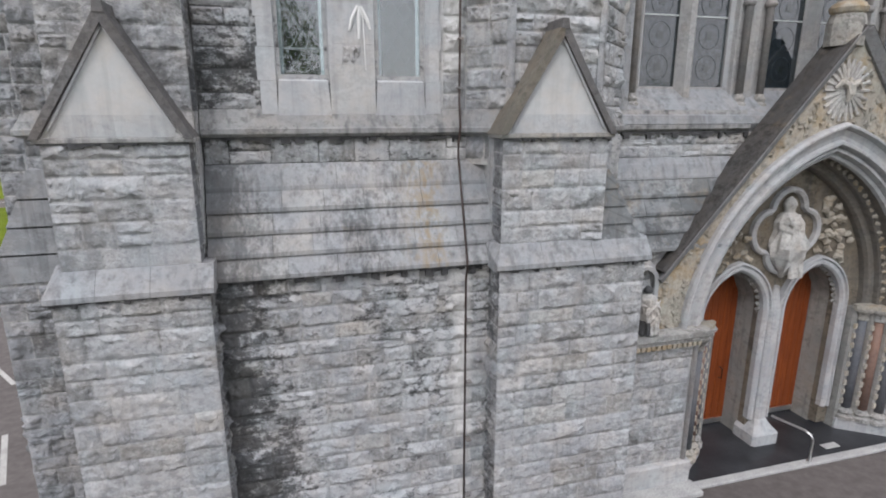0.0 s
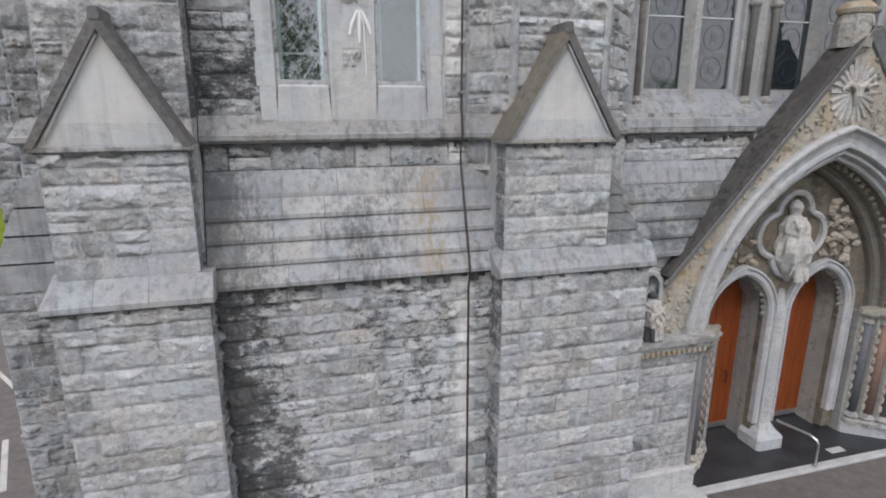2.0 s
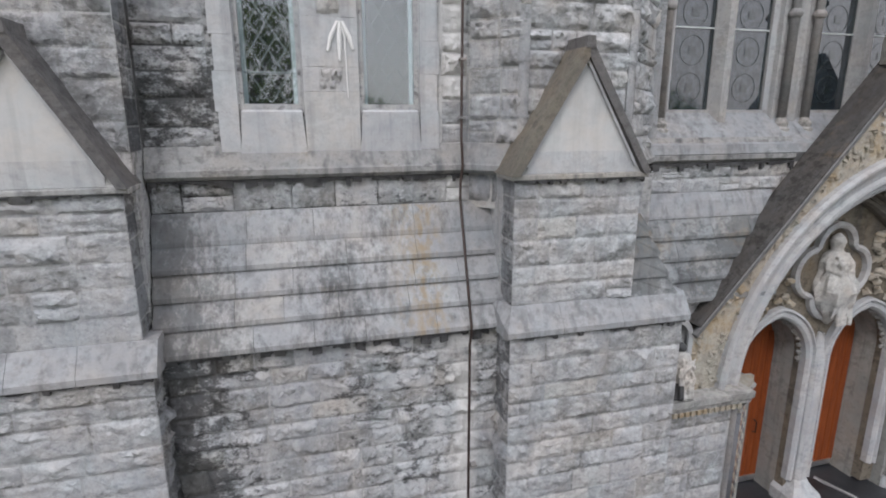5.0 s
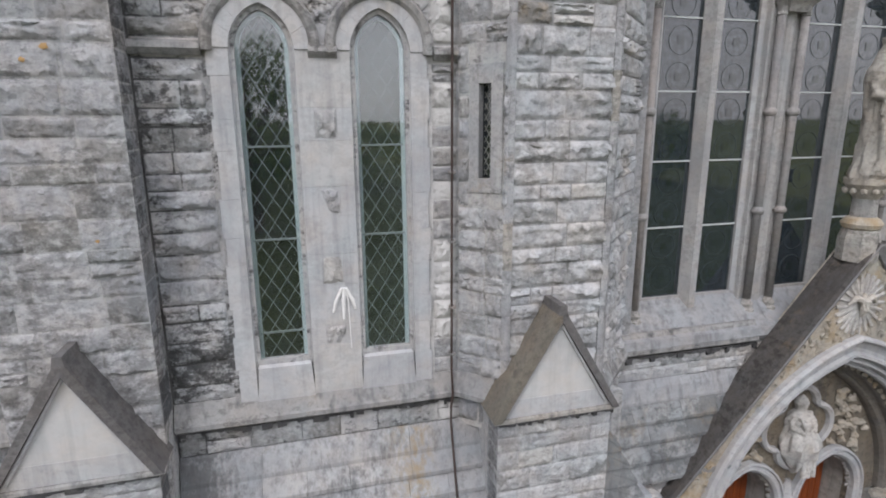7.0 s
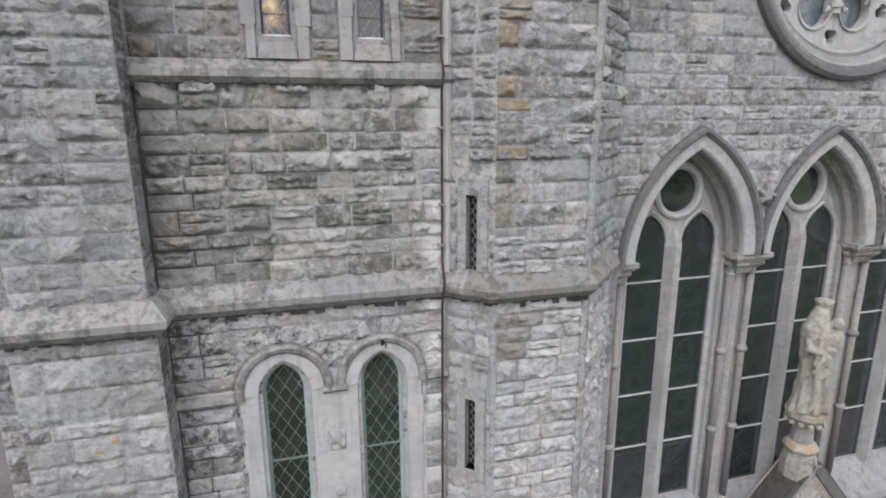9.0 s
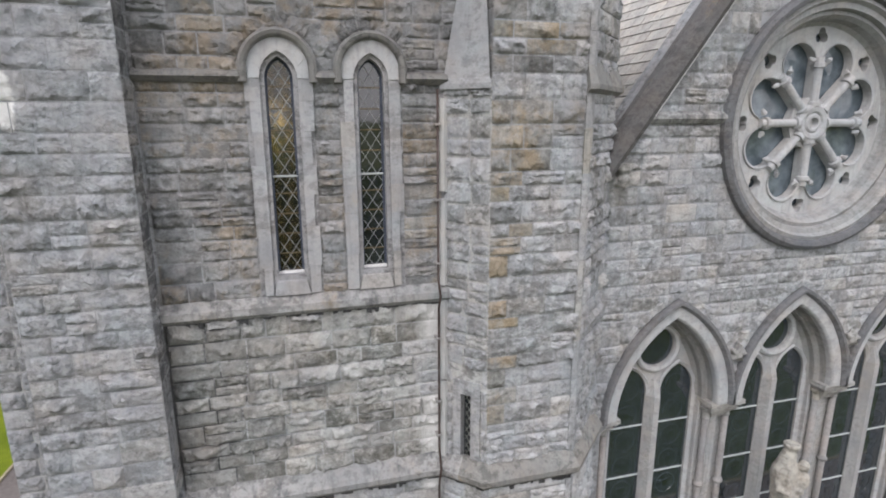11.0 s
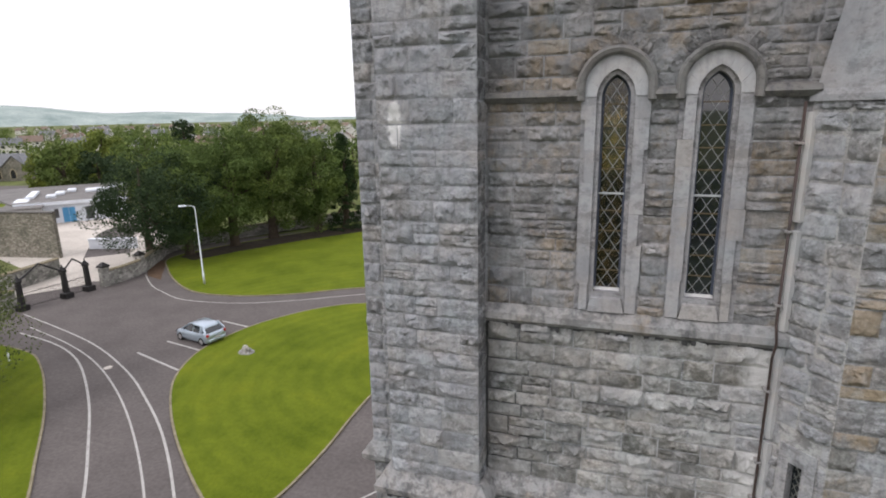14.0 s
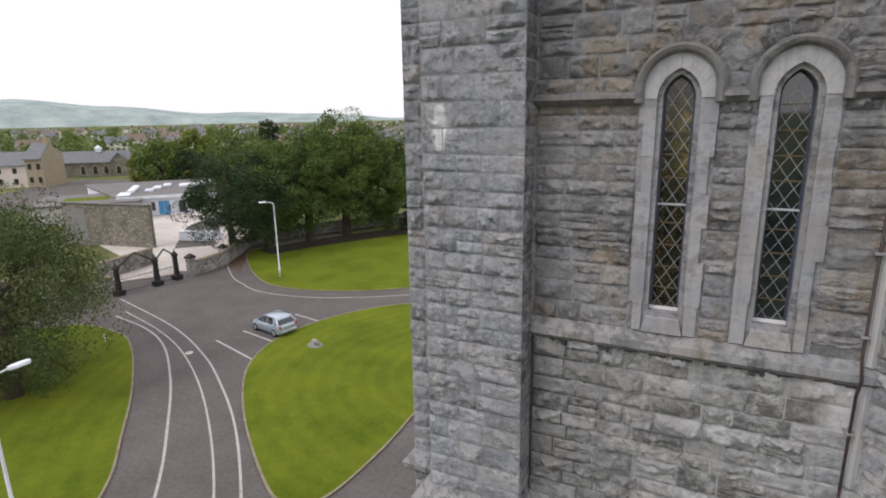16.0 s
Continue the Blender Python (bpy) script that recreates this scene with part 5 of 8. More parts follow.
masonry(front, (FX, 7.60), (AX + 3.2, 7.60), 11.2, 19.6, ROCK_FRONT, 71, front_keep, lo=0.2, hi=0.31, longest=0.58, proud=0.045, snecked=0.1)
rv = random.Random(6)
for cx in WX:
    voussoirs(front, "stone", ROCK_PALE, cx, WZ, WA, WH, 0.46, 0.62, 7.60, 9, rv, skip=3, proud=0.03)
lower = part("wall_nave_front_plinth", boxed(4.6, 7.3, 7.55, 7.65, 5.2, 6.0), MORTAR)
tagged(lower, "plinth wall under the nave windows", "wall", kind="structure")
masonry(lower, (4.6, 7.535), (7.4, 7.535), 5.6, 5.99, ROCK_PALE, 72, lo=0.19, hi=0.2, proud=0.045)
masonry(lower, (4.6, 7.20), (5.6, 7.20), 2.8, 4.15, ROCK_PALE, 73)
part("base", boxed(4.55, 5.75, 7.215, 7.6, 0, 4.2), MORTAR, lower)
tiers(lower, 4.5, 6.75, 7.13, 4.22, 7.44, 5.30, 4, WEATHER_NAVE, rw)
part("weathering_block", loft(bmesh.new(), [[(x, y, z) for y, z in ((7.41, 5.32), (7.405, 5.28), (7.6, 5.28), (7.6, 5.6), (7.53, 5.6), (7.47, 5.5))] for x in (4.5, 6.9)]), WEATHER, lower)


def shaft(parent, x, y, z0, z1, r, mat, rings=(), n=14):
    base = [(r * 2.1, z0), (r * 2.1, z0 + 0.07), (r * 1.5, z0 + 0.1), (r * 1.75, z0 + 0.15), (r * 1.2, z0 + 0.2), (r, z0 + 0.23)]
    part("shaft_base", lathe(bmesh.new(), x, y, base, n), CAPITAL, parent, smooth=False)
    part("shaft", lathe(bmesh.new(), x, y, [(r, z0 + 0.22), (r, z1 - 0.2)], n), mat, parent, smooth=True)
    capital = [(r, z1 - 0.24), (r * 1.35, z1 - 0.22), (r * 1.1, z1 - 0.19), (r * 1.2, z1 - 0.12), (r * 1.9, z1 - 0.06), (r * 2.1, z1 - 0.05), (r * 2.2, z1)]
    part("capital", lathe(bmesh.new(), x, y, capital, 8), CAPITAL, parent)
    for z in rings:
        part("annulet", lathe(bmesh.new(), x, y, [(r, z - 0.06), (r * 1.5, z - 0.035), (r * 1.65, z), (r * 1.4, z + 0.03), (r, z + 0.06)], n), GREY_SHAFT, parent)


def leadwork(bm, cx, z0, zs, a, y):
    """Ring and square patterns in the stained glass."""
    z = z0 + 0.30
    while z < zs + 0.2:
        if abs((z - 6.8) % 0.985) > 0.1:
            ring_sweep(bm, cx, z, [(0.2, y), (0.193, y), (0.193, y - 0.006), (0.2, y - 0.006)], 16)
        z += 0.4925
    for q in (-1, 1):
        box(bm, cx + q * (a - 0.03) - 0.008, cx + q * (a - 0.03) + 0.008, y - 0.006, y, z0, zs)
    return bm


DARK_LEAD = simple("dark_lead", (0.03, 0.038, 0.04), (0.05, 0.06, 0.06), 20, 0.06, 0.9)
for i, cx in enumerate(WX):
    w = thing("window_%d" % (7 + i), "tall two-light traceried window with dark stained glass", "window", group="nave windows", kind="structure")
    hood = arch_sweep(bmesh.new(), cx, WZ, WA, WH, [(0.36, 7.62), (0.36, 7.55), (0.40, 7.50), (0.45, 7.50), (0.47, 7.55), (0.47, 7.62)])
    part("hood_mould", hood, HOOD, w)
    order = [(0.36, 7.64), (0.36, 7.57), (0.20, 7.575), (0.17, 7.60), (0.16, 7.64), (0.16, 7.70), (0.36, 7.70)]
    part("arch_mouldings", arch_sweep(bmesh.new(), cx, WZ, WA, WH, order), NAVE_ASHLAR, w)
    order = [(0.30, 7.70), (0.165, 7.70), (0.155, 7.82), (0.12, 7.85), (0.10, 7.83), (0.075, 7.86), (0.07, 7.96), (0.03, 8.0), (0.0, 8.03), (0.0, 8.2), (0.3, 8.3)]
    part("inner_order", arch_sweep(bmesh.new(), cx, WZ, WA, WH, order), NAVE_ORDER, w, "inner arch order darkened for the reveal's shade")
    for q in (-1, 1):
        end = (i == 0 and q < 0) or (i == 2 and q > 0)
        jamb = [(0.50, 7.63), (0.445, 7.63), (0.435, 7.66), (0.43, 7.89), (0.37, 7.90), (0.29, 7.94)] if end else [(0.429, 7.895), (0.37, 7.90), (0.29, 7.94)]
        jamb += [(0.15, 7.95), (0.125, 7.92), (0.09, 7.93), (0.075, 7.99), (0.02, 8.02), (0.0, 8.05), (0.0, 8.2), (0.429, 8.3)]
        part("jamb", loft(bmesh.new(), [[(cx + q * (WA + d), y, z) for d, y in jamb] for z in (6.2, WZ)]), TRACERY, w)
        shaft(w, cx + q * (WA + 0.22), 7.87, 6.36, WZ - 0.17, 0.058, GREY_SHAFT, (8.0, 9.47))
        part("impost", loft(bmesh.new(), [[(cx + q * (WA + d), y, z) for d, y in ((0.427, 7.63 + e), (0.10 + e, 7.63 + e), (0.10 + e, 8.02), (0.427, 8.02))] for z, e in ((WZ - 0.36, 0.16), (WZ - 0.33, 0.15), (WZ - 0.28, 0.13), (WZ - 0.21, 0.06), (WZ - 0.17, 0.05), (WZ - 0.15, 0.07), (WZ - 0.12, 0.01), (WZ - 0.105, 0.02), (WZ - 0.08, -0.02), (WZ - 0.004, -0.02))]), PALE_CAPITAL, w)
    heads = [arch(cx + q * 0.465, WZ + 0.13, 0.33, 0.50, 0.0, 10, 6.70) for q in (-1, 1)]
    part("tracery", plate(bmesh.new(), arch(cx, WZ, WA, WH, 0.03, 14, 6.64), heads + [circle(cx, WZ + 0.99, 0.335, 28)], 8.02, 8.17), TRACERY, w)
    part("tracery_ring", ring_sweep(bmesh.new(), cx, WZ + 0.99, [(0.34, 8.03), (0.35, 7.98), (0.40, 7.96), (0.44, 7.98), (0.455, 8.03)], 32), NAVE_ASHLAR, w)
    part("mullion", loft(bmesh.new(), [[(cx - 0.145, 8.04, z), (cx - 0.055, 7.885, z), (cx + 0.055, 7.885, z), (cx + 0.145, 8.04, z)] for z in (6.44, WZ + 0.12)] + [[(cx - 0.13, 8.045, WZ + 0.42), (cx - 0.03, 8.0, WZ + 0.42), (cx + 0.03, 8.0, WZ + 0.42), (cx + 0.13, 8.045, WZ + 0.42)]]), TRACERY, w)
    for q in (-1, 1):
        lx = cx + q * 0.465
        pn = part("pane", plate(bmesh.new(), arch(lx, WZ + 0.13, 0.33, 0.50, 0.01, 10, 6.69), [], 8.065, 8.08), STAINED, w)
        part("leadwork", leadwork(bmesh.new(), lx, 6.7, WZ + 0.13, 0.33, 8.064), DARK_LEAD, pn)
        sq = bmesh.new()
        z = 7.0
        while z < WZ + 0.2:
            if abs((z - 6.8) % 0.985) > 0.1:
                box(sq, lx - 0.055, lx + 0.055, 8.057, 8.064, z - 0.055, z + 0.055)
            z += 0.4925
        part("square_panes", sq, TEAL_GLASS, pn)
        part("light_edge", arch_sweep(bmesh.new(), lx, WZ + 0.13, 0.33, 0.50, [(0.0, 8.02), (0.05, 7.985), (0.075, 8.03)], 6.70), NAVE_ASHLAR, w)
        for k in range(5):
            z = 7.785 + 0.985 * k
            if z < WZ + 0.4:
                part("glazing_bar", boxed(lx - 0.32, lx + 0.32, 8.04, 8.062, z - 0.010, z + 0.010), BAR, pn)
    part("oculus_pane", plate(bmesh.new(), circle(cx, WZ + 0.99, 0.345, 28), [], 8.065, 8.08), STAINED, w)
    part("sill", loft(bmesh.new(), [[(x, 8.2, 6.70), (x, 8.02, 6.66), (x, 7.68, 6.32), (x, 7.60, 6.28), (x, 7.50, 6.24), (x, 7.47, 6.12), (x, 7.53, 6.03), (x, 7.55, 5.98), (x, 8.2, 5.98)] for x in (cx - WPITCH / 2 + (0.002 if i else -0.16), cx + WPITCH / 2 - 0.002)]), WEATHER, w)
for x in (WX[0] + WPITCH / 2, WX[1] + WPITCH / 2):
    boss = bmesh.new()
    bmesh.ops.create_icosphere(boss, subdivisions=3, radius=0.13)
    for v in boss.verts:
        an, r = math.atan2(v.co.z, v.co.x), math.hypot(v.co.x, v.co.z)
        k = 1 + 0.30 * math.sin(5 * an + 9 * r) * min(1.0, r / 0.07) + 0.12 * math.sin(60 * v.co.y + 4 * an)
        v.co = Vector((x + v.co.x * k, 7.57 + v.co.y * 0.7 * k, 12.13 + v.co.z * k))
    tagged(part("hood_stop", boss, CAPITAL, smooth=True), "carved leafy stop where two hood mouldings meet", "carving")
st = sweep([(5.35, 7.60), (6.72, 7.60)], [(-0.03, 16.06), (0, 16.06), (0.08, 16.0), (0.09, 15.95), (0.03, 15.88), (-0.03, 15.88)])
tagged(part("trim_rose_string", st, STRING), "limestone string course beside the rose window", "string course", kind="structure")

# rose window
rose = thing("window_10", "round wheel window with eight spokes in pale stone", "rose window", kind="structure")
cx, cz = ROSE
part("hood_ring", ring_sweep(bmesh.new(), cx, cz, [(2.04, 7.63), (2.03, 7.53), (1.97, 7.49), (1.90, 7.51), (1.88, 7.57), (1.88, 7.63)], 72), HOOD, rose)
part("moulded_ring", ring_sweep(bmesh.new(), cx, cz, [(1.88, 7.66), (1.88, 7.58), (1.82, 7.56), (1.78, 7.62), (1.70, 7.63), (1.68, 7.72), (1.62, 7.70), (1.57, 7.78), (1.55, 7.90), (1.48, 7.96), (1.48, 8.1), (1.88, 8.1)], 72), ROSE_RING, rose)
petals = []
for k in range(8):
    th = math.pi / 8 + k * math.pi / 4
    line = []
    s = 0.065
    for r in (0.40, 0.95):
        line.append((r, -(r * math.tan(math.pi / 8) - s / math.cos(math.pi / 8))))
    rc, rho = 0.99, 0.315
    for j in range(13):
        an = -math.pi * 0.5 + math.pi * j / 12
        line.append((rc + rho * math.cos(an), rho * math.sin(an)))
    for r in (0.95, 0.40):
        line.append((r, r * math.tan(math.pi / 8) - s / math.cos(math.pi / 8)))
    petals.append([(cx + r * math.cos(th) - t * math.sin(th), cz + r * math.sin(th) + t * math.cos(th)) for r, t in line])
foils = []
for k in range(8):
    th = k * math.pi / 4
    line = []
    for j in range(18):
        an = 2 * math.pi * j / 18
        rr = 0.085 + 0.045 * abs(math.cos(1.5 * an))
        line.append((1.345 + rr * math.cos(an), rr * math.sin(an)))
    foils.append([(cx + r * math.cos(th) - t * math.sin(th), cz + r * math.sin(th) + t * math.cos(th)) for r, t in line])
part("tracery", plate(bmesh.new(), circle(cx, cz, 1.5, 64), petals + foils, 7.95, 8.09), ASHLAR, rose)
for k in range(8):
    th = k * math.pi / 4
    d, s = Vector((math.cos(th), 0, math.sin(th))), Vector((cx, 7.93, cz))
    part("spoke", tube(bmesh.new(), [s + d * r for r in (0.27, 0.33, 0.34, 0.86, 0.87, 0.93, 0.94, 1.02)], [0.1, 0.1, 0.065, 0.065, 0.1, 0.1, 0.07, 0.07], 12), ASHLAR, rose)
    petal = petals[k]
    part("foil_edge", loft(bmesh.new(), [[(px, 7.95, pz), (px + (cx - px) * 0.0, 7.93, pz), (cx + (px - cx) * 1.03, 7.92, cz + (pz - cz) * 1.03)] for px, pz in petal[1:-1]]), ASHLAR, rose)
for k in range(8):
    for q in (-1, 1):
        th = k * math.pi / 4 + q * 0.16
        px, pz = cx + 0.99 * math.cos(th), cz + 0.99 * math.sin(th)
        part("crocket", tube(bmesh.new(), [(px - 0.05 * math.cos(th), 7.95, pz - 0.05 * math.sin(th)), (px, 7.90, pz), (px + 0.07 * math.cos(th + q), 7.92, pz + 0.07 * math.sin(th + q))], [0.035, 0.045, 0.02], 7), ASHLAR, rose)
part("hub", ring_sweep(bmesh.new(), cx, cz, [(0.30, 8.09), (0.30, 7.88), (0.25, 7.85), (0.19, 7.86), (0.16, 7.89), (0.13, 7.86), (0.09, 7.86), (0.07, 7.96), (0.07, 8.09)], 28), ASHLAR, rose)
part("pane", plate(bmesh.new(), circle(cx, cz, 1.5, 40), [], 8.11, 8.125), glass_mat("rose_glass", (0.07, 0.092, 0.11), (0.20, 0.24, 0.275), 2.6, through=0.1, coat=0.3, coat_ior=1.5, spec=0.4), rose)
# added sheet behind the glass, near-black for the nave's indoor shade
tagged(part("wall_nave_inside", loft(bmesh.new(), [[(4.9, y, 5.0), (12.5, y, 5.0), (12.5, y, 14.6), (AX, y, 19.6), (4.9, y, 14.6)] for y in (9.6, 9.7)]), DARK), "added plain wall inside the nave, coloured near-black for indoor shade", "wall", kind="structure")

# gable coping and the slated roof behind it
for q, nm in ((1, "left"), (-1, "right")):
    lo, hi = Vector((4.72, 15.45 - 0.19 * COP_S)), Vector((AX, gable_z(AX)))
    d = (hi - lo).normalized()
    nr = Vector((-d.y, d.x))
    sec = [(-0.11, 7.56), (-0.11, 7.48), (-0.02, 7.42), (0.12, 7.45), (0.18, 7.62), (0.12, 7.86), (-0.11, 7.86)]
    rings = [[((p + nr * o).x if q > 0 else 2 * AX - (p + nr * o).x, y, (p + nr * o).y) for o, y in sec] for p in (lo, hi)]
    tagged(part("trim_gable_coping_" + nm, loft(bmesh.new(), rings), COPING), "lichened sloping gable coping", "coping", kind="structure")
    pa_, pb_ = lo.lerp(hi, 0.16), lo.lerp(hi, 0.95)
    fl_ = [[((p + nr * o).x if q > 0 else 2 * AX - (p + nr * o).x, y, (p + nr * o).y) for o, y in ((-0.135, 7.50), (-0.11, 7.50), (-0.11, 7.6), (-0.135, 7.6))] for p in (pa_, pb_)]
    part("flashing_" + nm, loft(bmesh.new(), fl_), CHALK, bpy.data.objects["trim_gable_coping_" + nm], "thin white lead flashing")
ks = lathe(bmesh.new(), 5.02, 7.50, [(0.02, 14.98), (0.07, 15.02), (0.09, 15.1), (0.06, 15.18), (0.11, 15.25), (0.12, 15.34)], 8)
tagged(part("trim_kneeler", ks, CAPITAL), "small carved kneeler under the gable coping", "kneeler", kind="structure")
roof = bmesh.new()
for q in (1, -1):
    pts = [(4.3, gable_z(4.3) - 0.18), (AX, gable_z(AX) - 0.18), (AX, gable_z(AX) - 0.40), (4.3, gable_z(4.3) - 0.40)]
    loft(roof, [[(x if q > 0 else 2 * AX - x, y, z) for x, z in pts] for y in (7.8, 34.0)])
    pts = [(2.6, gable_z(2.6) - 0.18), (4.4, gable_z(4.4) - 0.18), (4.4, gable_z(4.4) - 0.40), (2.6, gable_z(2.6) - 0.40)]
    loft(roof, [[(x if q > 0 else 2 * AX - x, y, z) for x, z in pts] for y in (12.8, 34.0)])
roof = tagged(part("roof", roof, PALE_SLATE), "steep nave roof of pale slates", "roof", kind="structure")
rr = random.Random(3)
sl = Vector((1.0, 0.0, COP_S)).normalized()
nr = Vector((-COP_S, 0.0, 1.0)).normalized()
slate_me = []
for i in range(6):
    b_ = bmesh.new()
    box(b_, -0.5, 0.5, -0.5, 0.5, 0, 1)
    for v in b_.verts:
        v.co.x += rr.uniform(-0.02, 0.02)
        v.co.y += rr.uniform(-0.02, 0.02)
    me = bpy.data.meshes.new("slate")
    b_.to_mesh(me)
    b_.free()
    me.materials.append(PALE_SLATE)
    slate_me.append(me)
for r in range(20):
    for c in range(15):
        s0 = 0.55 + 0.22 * r
        y = 7.98 + 0.27 * (c + 0.5 * (r % 2))
        p = Vector((4.72, y, gable_z(4.72) - 0.18)) + sl * (s0 - 0.2)
        ob = new("slate", rr.choice(slate_me))
        ob.parent = roof
        m = Matrix((sl * 0.218 + nr * -0.03, (0, 0.256, 0), nr * 0.02)).transposed().to_4x4()
        ob.matrix_local = Matrix.Translation(p + nr * (0.02 + rr.uniform(0, 0.003))) @ m
wallb = bmesh.new()
box(wallb, 2.9, 3.15, 12.8, 34, 0, 12.2)
box(wallb, 14.25, 14.5, 8.4, 34, 0, 12.2)
box(wallb, 12.8, 14.5, 8.2, 8.4, 0, 12.2)
box(wallb, 4.6, 12.8, 33.8, 34, 0, 15.2)
loft(wallb, [[(4.6, y, 15.2), (12.8, y, 15.2), (AX, y, gable_z(AX) - 0.4)] for y in (33.8, 34.0)])
tagged(part("wall_nave_sides", wallb, ROCK), "plain side walls of the nave", "wall", kind="structure")


# ---- gabled porch ----
PA, PH, PZ = 1.90, 2.722, 2.65
PC = 8.64
PY = 7.08
PS = 1.165
OA, OH = 2.04, 2.76


def porch_z(x):
    return 7.53 - PS * abs(x - AX)


porch = thing("wall_porch", "gabled limestone porch with carved cream spandrels and moulded arch", "porch", kind="structure")
XL, XR = 5.45, 2 * AX - 5.45
out_line = arch(PC, PZ, OA, OH, 0.60, 14)
gab = [(XL, PZ), (XL, porch_z(XL) - 0.04), (AX, porch_z(AX) - 0.04), (XR, porch_z(XR) - 0.04), (XR, PZ)] + out_line[::-1]
part("gable_wall", plate(bmesh.new(), gab, [], PY, 7.62), CARVED, porch)
# carved relief scattered over the spandrels
MX = 8.57
rc = random.Random(12)
rel = bmesh.new()
for k in range(1700):
    x = rc.uniform(XL, XR)
    z = rc.uniform(PZ + 0.1, 7.2)
    if z > porch_z(x) - 0.12 or abs(x - PC) < half_at(PZ, OA, OH, 0.70, z) or math.hypot(x - MX, z - 6.63) < 0.4:
        continue
    an, r = rc.uniform(0, 6.28), rc.uniform(0.035, 0.085)
    tube(rel, [(x, PY + 0.01, z), (x + r * math.cos(an), PY - 0.02, z + r * math.sin(an)), (x + 1.5 * r * math.cos(an + 0.7), PY - 0.01, z + 1.5 * r * math.sin(an + 0.7))], [0.026, 0.024, 0.010], 5)
part("carved_relief", rel, CARVED, porch, "cream carved foliage")
med = bmesh.new()
bmesh.ops.create_uvsphere(med, u_segments=24, v_segments=8, radius=0.45, matrix=Matrix.Translation((MX, PY + 0.03, 6.63)) @ Matrix.Diagonal((1, 0.14, 1.05, 1)))
for k in range(22):
    an = 2 * math.pi * k / 22
    tube(med, [(MX + 0.1 * math.cos(an), PY - 0.02, 6.63 + 0.1 * math.sin(an)), (MX + 0.46 * math.cos(an), PY - 0.012, 6.63 + 0.48 * math.sin(an))], [0.024, 0.03], 5)
part("ray_medallion", med, PALE_CARVED, porch, "pale carved medallion with rays")
bird = bmesh.new()
tube(bird, [(MX, PY - 0.05, 6.82), (MX, PY - 0.1, 6.7), (MX, PY - 0.1, 6.58), (MX, PY - 0.06, 6.45)], [0.03, 0.07, 0.06, 0.025], 8)
for q in (-1, 1):
    tube(bird, [(MX, PY - 0.08, 6.68), (MX + q * 0.15, PY - 0.07, 6.76), (MX + q * 0.27, PY - 0.05, 6.66)], [0.05, 0.05, 0.02], 6)
part("carved_bird", bird, PALE_CARVED, porch, "pale carved bird with spread wings")
order = [(0.70, 7.1), (0.70, 7.00), (0.67, 6.95), (0.64, 6.95), (0.615, 6.99), (0.60, 7.03), (0.50, 7.07), (0.44, 7.07), (0.41, 7.02), (0.365, 7.02), (0.345, 7.07), (0.335, 7.13), (0.315, 7.14), (0.30, 7.10), (0.26, 7.10),
         (0.24, 7.15), (0.23, 7.20), (0.21, 7.21), (0.195, 7.18), (0.16, 7.20), (0.145, 7.27), (0.2, 7.33), (0.66, 7.33)]
part("arch_mouldings", arch_sweep(bmesh.new(), PC, PZ, OA, OH, order, None, 20), NAVE_ASHLAR, porch)
inner = [(0.34, 7.26), (0.255, 7.26), (0.25, 7.42), (0.22, 7.44), (0.17, 7.44), (0.15, 7.47), (0.145, 7.56), (0.10, 7.58), (0.07, 7.55), (0.03, 7.57), (0.0, 7.64), (0.0, 7.9), (0.4, 7.9)]
part("inner_order", arch_sweep(bmesh.new(), PC, PZ, PA, PH, inner, None, 18), SHADED_ORDER, porch, "inner arch order in grimy stone darkened for shade")
# stone leaves along the inner order
leafy = bmesh.new()
for x, z in arch(PC, PZ, PA, PH, 0.20, 22)[1:-1]:
    for s_ in range(3):
        an = rc.uniform(0, 6.28)
        tube(leafy, [(x, 7.45, z), (x + 0.035 * math.cos(an), 7.40, z + 0.035 * math.sin(an)), (x + 0.06 * math.cos(an + 0.8), 7.42, z + 0.06 * math.sin(an + 0.8))], [0.03, 0.026, 0.01], 5)
part("carved_leaves", leafy, CARVED, porch, "band of cream stone leaves")
# coping of the porch gable with its sloping top
for q in (-1, 1):
    lo, hi = Vector((5.52, porch_z(5.52))), Vector((AX, porch_z(AX)))
    d = (hi - lo).normalized()
    nr = Vector((-d.y, d.x))
    sec = [(-0.03, PY + 0.05), (0.075, PY - 0.115), (0.10, PY - 0.125), (0.12, PY - 0.08), (0.10, 7.48), (-0.05, 7.6)]
    cp = part("coping", loft(bmesh.new(), [[(AX + q * ((p + nr * o).x - AX), y, (p + nr * o).y) for o, y in sec] for p in (lo, hi)]), COPING_DARK, porch)
    sec = [(-0.06, PY + 0.05), (-0.06, PY - 0.05), (0.072, PY - 0.14), (0.075, PY - 0.10), (0.0, PY + 0.05)]
    part("coping_edge", loft(bmesh.new(), [[(AX + q * ((p + nr * o).x - AX), y, (p + nr * o).y) for o, y in sec] for p in (lo - d * 0.12, hi)]), COPING_EDGE, cp, "grey chamfered edge")
